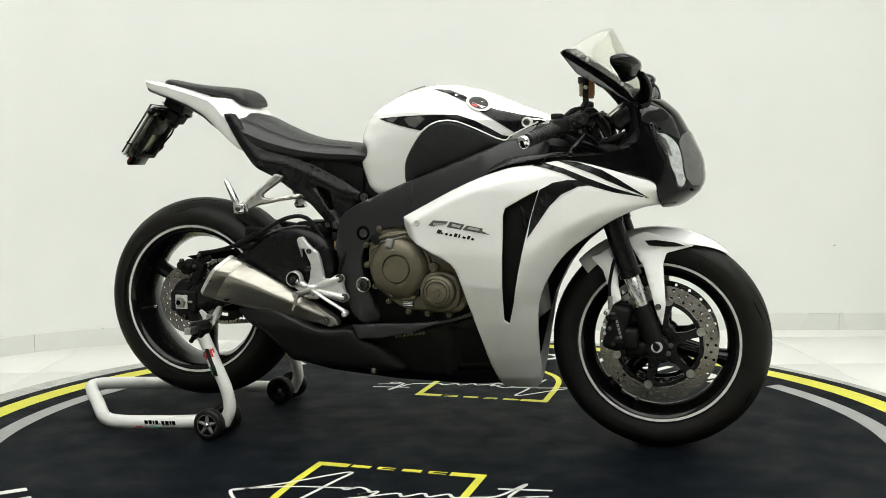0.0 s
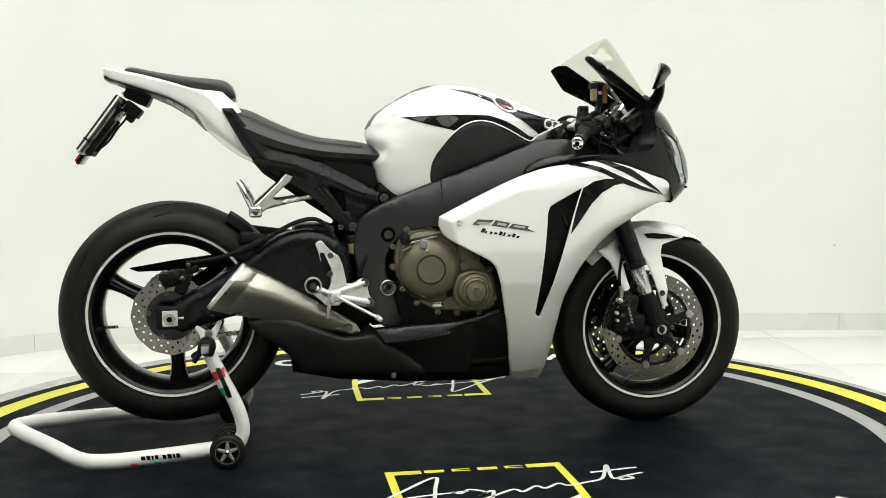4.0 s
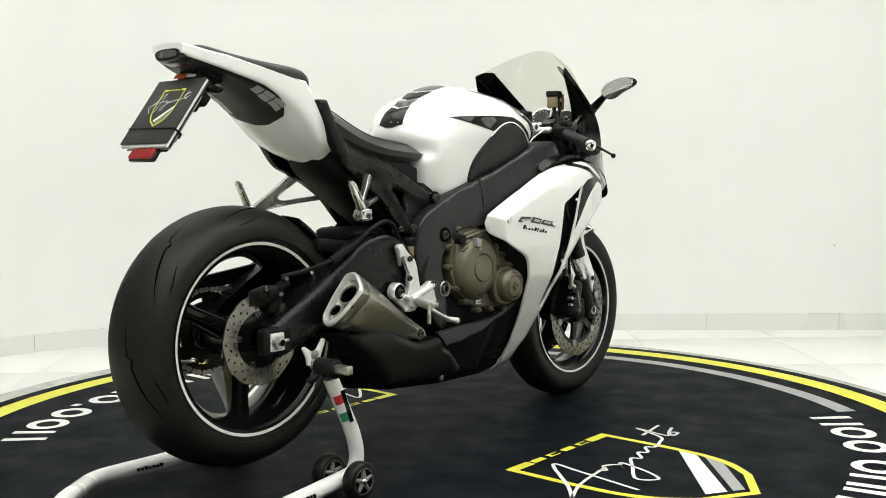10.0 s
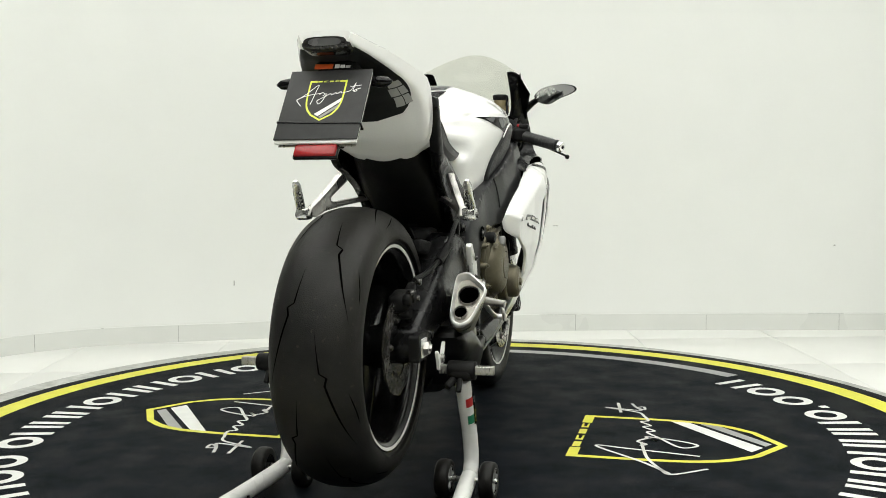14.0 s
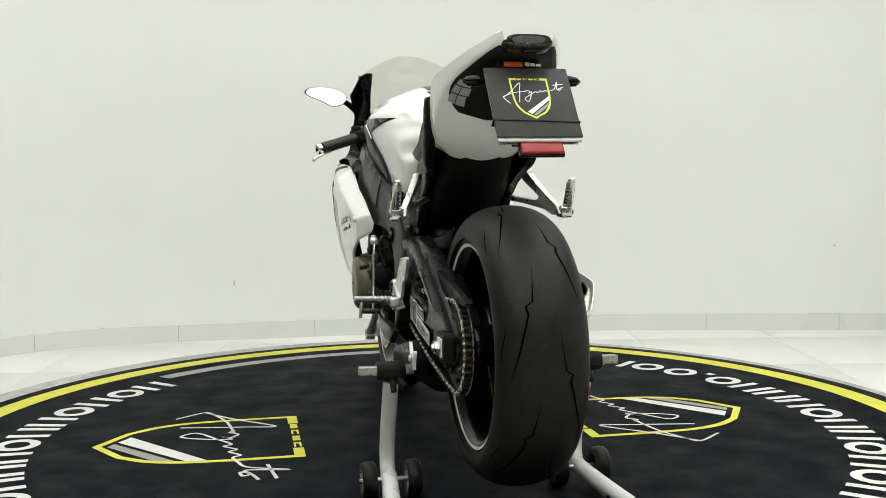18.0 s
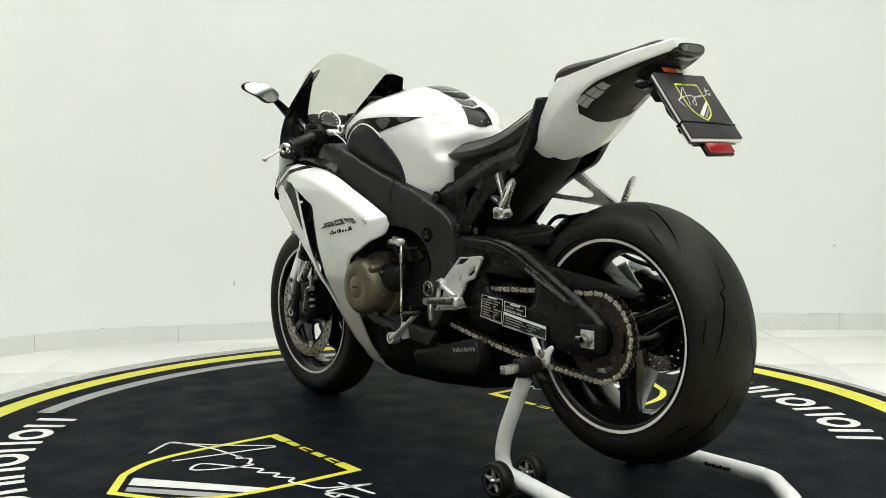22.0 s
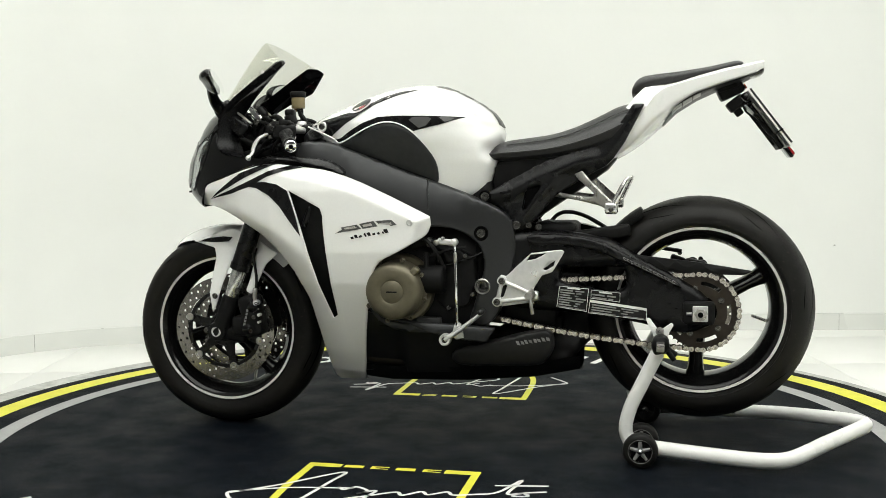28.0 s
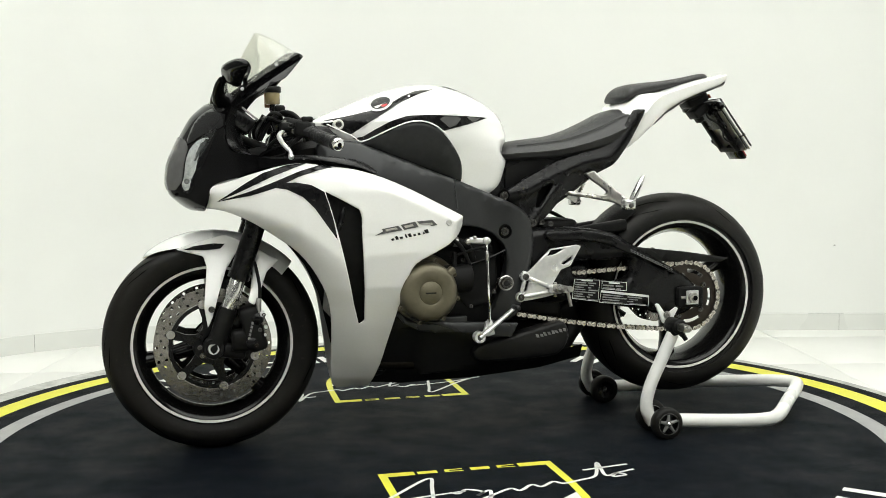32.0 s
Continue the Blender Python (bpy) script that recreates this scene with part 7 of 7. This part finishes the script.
for u, w, r in bores:
    c0 = E0 + nrm * 0.004 + sd * u + upv * w
    rims = [[c0 + nrm * d + (sd * math.cos(g) + upv * math.sin(g)) * (r * k) for g in np.linspace(0, 2 * math.pi, 25)[:-1]] for d, k in ((0.006, 1.12), (-0.003, 1.12), (-0.005, 1.06), (-0.002, 1.0), (0.004, 0.97))]
    part("outlet", loft(rims, False), STEEL, mf)
    # Outlet tube coloured near black to deepen the shade inside.
    part("bore", tube([c0, c0 + nrm * 0.05, c0 + nrm * 0.051], [r * 0.97, r * 0.95, 0.0005], 24, 0, False), RECESSBLACK, mf, "outlet bore with its inner shade painted near black")
part("muffler_bolt", bolt(-0.279, -0.176, 0.345, 0.009, 0.006), BOLT, mf)
part("muffler_tab", shell(rounded([(-0.363, 0.412), (-0.308, 0.387), (-0.254, 0.351), (-0.243, 0.332), (-0.270, 0.324), (-0.325, 0.343)], 0.006), lambda x, z: 0.168, 0.03, 0.03, 0.004, (), 0, -1), TITAN, mf)

# rider footrests and controls
HO = [(-0.365, 0.578), (-0.357, 0.586), (-0.347, 0.587), (-0.332, 0.568), (-0.317, 0.554), (-0.301, 0.543), (-0.292, 0.521), (-0.287, 0.496), (-0.281, 0.467), (-0.265, 0.467), (-0.240, 0.481), (-0.226, 0.479), (-0.220, 0.468), (-0.225, 0.455), (-0.219, 0.432), (-0.208, 0.417), (-0.210, 0.405), (-0.224, 0.400), (-0.252, 0.407), (-0.291, 0.420), (-0.304, 0.407), (-0.338, 0.408), (-0.357, 0.427), (-0.381, 0.446), (-0.392, 0.461), (-0.390, 0.473), (-0.377, 0.484), (-0.362, 0.481), (-0.353, 0.463), (-0.334, 0.447), (-0.325, 0.468), (-0.324, 0.496), (-0.336, 0.509), (-0.350, 0.526), (-0.356, 0.550)]
hangR = part("footrest_hanger", shell(rounded(HO, 0.004), lambda x, z: 0.180, 0.012, 0.03, 0.003, [rounded([(-0.353, 0.553), (-0.342, 0.553), (-0.322, 0.509), (-0.324, 0.493), (-0.350, 0.522)], 0.0005)], 0, -1), ALU, bike, "cast aluminium footrest hanger")
part("hanger_rib", rod(*[(q[0], -0.181, q[1]) for q in [(-0.319, 0.439), (-0.232, 0.470)]], 0.009), ALU, hangR)
part("hanger_rib", rod(*[(q[0], -0.181, q[1]) for q in [(-0.319, 0.436), (-0.219, 0.414)]], 0.009), ALU, hangR)
part("hanger_rib", rod(*[(q[0], -0.181, q[1]) for q in [(-0.322, 0.436), (-0.365, 0.459)]], 0.009), ALU, hangR)
part("heel_boss", lathe([(0.0001, -0.190), (0.008, -0.190), (0.010, -0.186), (0.014, -0.186), (0.019, -0.190), (0.021, -0.186), (0.021, -0.168)], -0.373, 0.465, 20), MATTE, hangR)
part("boss_ring", lathe([(0.0185, -0.188), (0.0205, -0.192), (0.0235, -0.188), (0.0235, -0.168)], -0.373, 0.465, 24), ALU, hangR)
part("boss_bolt", bolt(*[(q[0], -0.190, q[1]) for q in [(-0.373, 0.465)]][0], 0.007, 0.006), BOLT, hangR)
part("peg", tube([(-0.318, -0.182, 0.438), (-0.325, -0.215, 0.434), (-0.335, -0.262, 0.428)], [0.013, 0.010, 0.010], 12), STEEL, hangR, "knurled steel footpeg")
part("peg_joint", box(-0.316, -0.190, 0.436, 0.034, 0.026, 0.030, 0.006), ALU, hangR)
part("peg_feeler", rod((-0.333, -0.255, 0.426), (-0.342, -0.262, 0.385), 0.005), STEEL, hangR)
part("brake_pedal", tube([(-0.31, -0.195, 0.436), (-0.27, -0.200, 0.412), (-0.225, -0.205, 0.388), (-0.200, -0.212, 0.374)], [0.009, 0.008, 0.008, 0.010], 10, 4, True, 0.6), ALU, hangR, "aluminium brake pedal")
part("pedal_tip", rod((-0.203, -0.205, 0.376), (-0.198, -0.240, 0.374), 0.008), ALU, hangR)
for x, z in [(-0.325, 0.546), (-0.327, 0.496), (-0.232, 0.470), (-0.219, 0.414)]:
    part("hanger_bolt", bolt(x, -0.182, z, 0.0065 if x < -0.25 else 0.010, 0.006), BOLT, hangR)
HL = [(-0.302, 0.545), (-0.384, 0.555), (-0.394, 0.550), (-0.361, 0.494), (-0.332, 0.484), (-0.317, 0.460), (-0.306, 0.442), (-0.285, 0.432), (-0.327, 0.416), (-0.285, 0.406), (-0.222, 0.397), (-0.203, 0.401), (-0.204, 0.414), (-0.226, 0.424), (-0.238, 0.462), (-0.217, 0.459), (-0.211, 0.474), (-0.218, 0.485), (-0.233, 0.480), (-0.262, 0.508)]
hangL = part("footrest_hanger", shell(rounded(HL, 0.004), lambda x, z: 0.168, 0.007, 0.03, 0.002, [rounded([(-0.301, 0.541), (-0.344, 0.545), (-0.317, 0.530), (-0.290, 0.524)], 0.001), rounded([(-0.369, 0.526), (-0.364, 0.510), (-0.343, 0.498), (-0.334, 0.501)], 0.001)], 0, 1), ALU, bike, "cast aluminium footrest hanger with heel plate")
for q0, q1 in zip([(-0.222, 0.468), (-0.208, 0.409), (-0.222, 0.468)], [(-0.322, 0.424), (-0.322, 0.424), (-0.208, 0.409)]):
    part("hanger_rib", rod((q0[0], 0.1695, q0[1]), (q1[0], 0.1695, q1[1]), 0.0060), ALU, hangL)
for q0 in [(-0.222, 0.468), (-0.208, 0.409)]:
    part("boss", lathe([(0.0001, 0.1765), (0.009, 0.1765), (0.013, 0.175), (0.014, 0.168), (0.014, 0.15)][::-1], q0[0], q0[1], 18), ALU, hangL)
    part("boss_bolt", bolt(q0[0], 0.1765, q0[1], 0.0075, 0.005), BOLT, hangL)
part("peg_joint", box(-0.308, 0.184, 0.430, 0.034, 0.030, 0.026, 0.006), ALU, hangL)
part("peg_pin", rod((-0.308, 0.186, 0.408), (-0.308, 0.186, 0.450), 0.005), STEEL, hangL)
part("peg", tube([(-0.306, 0.192, 0.434), (-0.310, 0.24, 0.438), (-0.314, 0.292, 0.442)], [0.012, 0.0095, 0.0085], 12), STEEL, hangL, "knurled steel footpeg")
for k in range(9):
    y = 0.208 + 0.009 * k
    part("peg_knurl", tube([(-0.308 - 0.00006 * k, y, 0.436 + 0.0005 * k), (-0.308 - 0.00006 * k, y + 0.004, 0.436 + 0.0005 * k)], 0.0122 - 0.0003 * k, 10), STEEL, hangL)
part("peg_feeler", rod((-0.312, 0.272, 0.436), (-0.320, 0.278, 0.392), 0.005), STEEL, hangL)
sh = part("shift_lever", tube([(-0.178, 0.215, 0.388), (-0.140, 0.217, 0.358), (-0.100, 0.219, 0.328), (-0.070, 0.220, 0.308)], [0.008, 0.010, 0.012, 0.014], 10, 3, True, 0.6), ALU, bike, "aluminium gear lever and shift rod")
part("shift_peg", rod((-0.174, 0.205, 0.388), (-0.174, 0.255, 0.390), 0.0075), VINYL, sh)
part("lever_boss", lathe([(0.008, 0.2295), (0.0105, 0.2315), (0.0155, 0.2300), (0.0165, 0.222), (0.0165, 0.205)][::-1], -0.070, 0.308, 20), ALU, sh)
part("shift_pivot", bolt(-0.070, 0.226, 0.308, 0.007, 0.005), BOLT, sh)
part("lever_bracket", shell(rounded([(-0.112, 0.352), (-0.094, 0.350), (-0.086, 0.320), (-0.098, 0.306), (-0.120, 0.312)], 0.003), lambda x, z: 0.208, 0.008, 0.05, 0.002, (), 0, 1), ALU, sh)
part("shift_rod", rod((-0.103, 0.212, 0.345), (-0.097, 0.206, 0.572), 0.0040), CHROME, sh, "chrome shift rod")
part("rod_nut", rod((-0.0985, 0.207, 0.520), (-0.0975, 0.206, 0.548), 0.0058, 6), STEEL, sh)
part("rod_end", rod((-0.096, 0.198, 0.577), (-0.096, 0.217, 0.577), 0.0105), ALU, sh)
part("rod_end", box(-0.103, 0.207, 0.342, 0.013, 0.013, 0.026, 0.003), ALU, sh)
part("shift_arm", box(-0.070, 0.199, 0.577, 0.046, 0.012, 0.017, 0.004, pose(0, 0, 0, 0, -6, 0)), ALU, sh)
part("arm_bolt", rod((-0.046, 0.190, 0.576), (-0.044, 0.208, 0.575), 0.008), STEEL, sh)
part("arm_bolt", rod((-0.063, 0.196, 0.586), (-0.063, 0.210, 0.587), 0.005), STEEL, sh)
# pillion footrests
for s in (1, -1):
    by = lambda x, z: float(np.interp(x, [-0.53, -0.35], [0.208, 0.104]))
    br = part("pillion_bracket", shell(rounded([(-0.440, 0.769), (-0.419, 0.761), (-0.428, 0.748), (-0.465, 0.717), (-0.475, 0.707), (-0.472, 0.699), (-0.458, 0.697), (-0.374, 0.710), (-0.365, 0.716), (-0.352, 0.707), (-0.359, 0.699), (-0.430, 0.689), (-0.493, 0.675), (-0.513, 0.661), (-0.540, 0.665), (-0.524, 0.687), (-0.504, 0.704), (-0.468, 0.738)], 0.004), by, 0.014, 0.02, 0.004, (), 0, s), STEEL, bike, "polished aluminium pillion footrest bracket")
    part("peg_joint", box(-0.522, s * 0.212, 0.670, 0.034, 0.034, 0.030, 0.006), POLISH, br)
    part("joint_pin", rod((-0.522, s * 0.19, 0.668), (-0.522, s * 0.234, 0.668), 0.007), BOLT, br)
    pg = part("pillion_peg", tube([(-0.525, s * 0.216, 0.668), (-0.534, s * 0.217, 0.69), (-0.560, s * 0.216, 0.742), (-0.567, s * 0.216, 0.752)], [0.009, 0.013, 0.011, 0.006], 12, 0, True, 0.7), POLISH, br, "folded up pillion footpeg with ribs")
    # Dark bar on the peg's face paints the slot's shade.
    part("peg_slot", tube([(-0.543, s * 0.2255, 0.705), (-0.5535, s * 0.2248, 0.727)], 0.0038, 8, 0, True, 0.5), RECESSBLACK, pg)
    for k in range(7):
        x, z = -0.532 - 0.0044 * k, 0.688 + 0.0090 * k
        part("peg_rib", box(x - 0.002, s * 0.2085, z - 0.001, 0.015, 0.004, 0.0035, 0.001), STEEL, pg)
for x, z, y in ((-0.29, 0.620, 0.12), (-0.318, 0.615, 0.12)):
    both("tray_bolt", bolt(x, -y, z, 0.007, 0.006), BOLT)
# clutter behind the frame on the left side
part("side_wiring", join(tube([(0.02, 0.17, 0.60), (-0.03, 0.18, 0.56), (-0.06, 0.17, 0.50)], 0.006, 8, 4), tube([(0.0, 0.175, 0.53), (-0.06, 0.18, 0.55), (-0.12, 0.165, 0.56)], 0.004, 8, 4), tube([(-0.01, 0.18, 0.545), (-0.01, 0.185, 0.48)], 0.007, 8)), MATTE, bike)
part("starter_motor", rod((-0.06, 0.17, 0.47), (0.02, 0.17, 0.47), 0.04, 18), ENGINE_DARK, bike)
part("coolant_hose", tube([(0.035, 0.150, 0.56), (-0.01, 0.165, 0.575), (-0.05, 0.160, 0.56), (-0.07, 0.15, 0.52)], 0.013, 10, 5), MATTE, bike, "black coolant hose")
part("hose_clip", tube([(-0.012, 0.164, 0.574), (-0.024, 0.165, 0.573)], 0.0145, 12), STEEL, bike)
part("sprocket_cover", shell(rounded([(-0.027, 0.531), (-0.091, 0.554), (-0.142, 0.530), (-0.148, 0.458), (-0.122, 0.394), (-0.061, 0.375), (-0.029, 0.411)], 0.010), lambda x, z: 0.150, 0.03, 0.03, 0.008, (), 0, 1), ENGINE_DARK, bike, "dark sprocket cover")
for x, z in [(-0.043, 0.520), (-0.115, 0.535), (-0.135, 0.426), (-0.066, 0.387)]:
    part("case_bolt", bolt(x, 0.150, z, 0.005, 0.006), BOLT, bike)
part("neutral_wire", tube([(x, 0.160, z) for x, z in [(-0.030, 0.499), (-0.074, 0.511), (-0.122, 0.526), (-0.166, 0.545)]], 0.0035, 6, 4), SATIN, bike)
part("drain_hose", tube([(-0.21, -0.15, 0.56), (-0.24, -0.15, 0.50), (-0.25, -0.14, 0.44)], 0.007, 8, 4), MATTE, bike)

# ---- paddock stand ----
stand = thing("paddock_stand", "white tubular rear paddock stand with small black wheels", "paddock stand")
base = [(-0.575, 0.234, 0.046), (-0.66, 0.242, 0.040), (-0.80, 0.258, 0.033), (-0.915, 0.268, 0.030), (-0.985, 0.248, 0.034), (-1.08, 0.150, 0.052), (-1.165, 0.060, 0.066), (-1.20, 0.0, 0.070)]
tubep = base + [(x, -y, z) for x, y, z in base[-2::-1]]
tb = part("base_tube", tube(tubep, 0.0200, 14, 5), STANDWHITE, stand, "white bent base tube")
for s in (1, -1):
    up_ = part("upright", tube([(-0.585, s * 0.236, 0.040), (-0.566, s * 0.236, 0.085), (-0.578, s * 0.236, 0.145), (-0.610, s * 0.236, 0.215), (-0.648, s * 0.236, 0.295)], 0.0185, 14, 5), STANDWHITE, stand, "white bent upright")
    if s < 0:
        for k, m in enumerate((REDP, DECALW, GREENP)):
            top_, low_ = Vector((-0.629 + 0.0095 * k, -0.236, 0.254 - 0.022 * k)), Vector((-0.6195 + 0.0095 * k, -0.236, 0.232 - 0.022 * k))
            side = (low_ - top_).normalized().cross(Vector((0, 1, 0)))
            arc = [Vector((0, -1, 0)) * math.cos(g) * 0.0191 + side * math.sin(g) * 0.0191 for g in np.linspace(-1.25, 1.25, 11)]
            part("stripe", ([tuple(e + o) for e in (top_, low_) for o in arc], [(n_, n_ + 1, n_ + 12, n_ + 11) for n_ in range(10)]), m, up_)
        part("mark_bar", shell([(-0.603, 0.180), (-0.592, 0.182), (-0.622, 0.262), (-0.633, 0.260)], lambda x, z: 0.2565, 0.003, 0.1, 0, (), 0, -1), GLOSS, up_)
    for yy in (0.2865, 0.180):
        wh = part("wheel", lathe([(r, s * (yy + d)) for r, d in ((0.028, -0.016), (0.040, -0.017), (0.0445, -0.012), (0.046, 0), (0.0445, 0.012), (0.040, 0.017), (0.028, 0.016))][::s], -0.606, 0.046, 32), RUBBER, stand, "small black rubber wheel with star spokes")
        part("rim", lathe([(0.010, s * (yy + 0.008)), (0.026, s * (yy + 0.008)), (0.029, s * (yy + 0.014)), (0.027, s * (yy + 0.0155)), (0.0285, s * (yy - 0.0155)), (0.01, s * (yy - 0.01))][::s], -0.606, 0.046, 28), SATIN, wh)
        part("rim_ring", lathe([(0.0285, s * (yy + 0.0145)), (0.0305, s * (yy + 0.0165)), (0.0325, s * (yy + 0.0160))][::s], -0.606, 0.046, 28), DECALG, wh)
        for i in range(5):
            a = 2 * math.pi * i / 5 + 0.3
            part("star_spoke", tube([(-0.606 + 0.008 * math.cos(a), s * (yy + 0.012), 0.046 + 0.008 * math.sin(a)), (-0.606 + 0.027 * math.cos(a), s * (yy + 0.0135), 0.046 + 0.027 * math.sin(a))], [0.0062, 0.0040], 8), DECALG, wh)
        part("hub_nut", lathe([(0.0001, s * (yy + 0.022)), (0.005, s * (yy + 0.021)), (0.008, s * (yy + 0.016)), (0.009, s * (yy + 0.008))][::s], -0.606, 0.046, 12), CHROME, wh)
    part("axle", rod((-0.606, s * 0.17, 0.046), (-0.606, s * 0.29, 0.046), 0.007), STEEL, stand)
    hold = part("clamp", join(box(-0.655, s * 0.236, 0.312, 0.045, 0.055, 0.035, 0.010, pose(0, 0, 0, 0, 20, 0)), rod((-0.655, s * 0.205, 0.318), (-0.655, s * 0.270, 0.318), 0.022, 16), rod((-0.672, s * 0.236, 0.30), (-0.690, s * 0.236, 0.275), 0.007), rod((-0.672, s * 0.222, 0.30), (-0.693, s * 0.21, 0.285), 0.009)), MATTE, stand, "black plastic clamp with knob")
    part("cross_rod", box(-0.655, s * 0.248, 0.319, 0.020, 0.128, 0.020, 0.002), STEEL, stand, "bare square steel rod")
    fk = part("fork_plate", slab(rounded([(-0.672, 0.318), (-0.640, 0.318), (-0.625, 0.352), (-0.615, 0.375), (-0.625, 0.378), (-0.645, 0.350), (-0.660, 0.350), (-0.682, 0.366), (-0.688, 0.360), (-0.675, 0.338)], 0.004), s * 0.182, s * 0.188, 0.001), STANDWHITE, stand, "white V-shaped lift fork")
    part("fork_bolt", bolt(-0.652, s * 0.188, 0.343, 0.009, 0.006), STEEL, fk)
    for i in range(7):
        x = -0.800 - 0.0105 * i
        h = (0.008, 0.006, 0.007, 0.005)[i % 4]
        part("mark_bar", shell([(x, 0.028), (x - 0.0075, 0.0285), (x - 0.0075, 0.0285 + h), (x, 0.028 + h)], lambda x, z: -0.2325 + (x + 0.80) * 0.09, 0.003, 0.1, 0, (), 0, -s), GLOSS, tb, "small black stroke of the tube's lettering")
marks = ((0.009, 0.013), (0.005, 0.013), (0.010, 0.013), (0.009, 0.012), (0.004, 0.004), (0.008, 0.013), (0.005, 0.012), (0.009, 0.013), (0.010, 0.012))
x = -0.728
for wd, h in marks:
    h *= 0.85
    part("mark_bar", shell([(x, 0.031), (x - wd, 0.0315), (x - wd - 0.002, 0.0315 + h), (x - 0.002, 0.031 + h)], lambda x, z: 0.2535 - (x + 0.755) * 0.100 + 0.0205, 0.005, 0.1, 0, (), 0, -1), GLOSS, tb, "black stroke of the tube's lettering")
    x -= wd + 0.0035
for x0, m in ((-0.775, GREENP), (-0.835, REDP)):
    part("mark_bar", shell([(x0, 0.021), (x0 - 0.02, 0.021), (x0 - 0.02, 0.0245), (x0, 0.0245)], lambda x, z: 0.2535 - (x + 0.755) * 0.100 + 0.0200, 0.005, 0.1, 0, (), 0, -1), m, tb)


# ---- turning ----
def motions():
    times = [float(i) for i in range(33)]
    walk(table, [(t, turn(t)) for t in times])
    walk(stand, [(t, turn(t)) for t in times])
    walk(bike, [(t, turn(t) @ BIKE_ON_TABLE) for t in times])


motions()
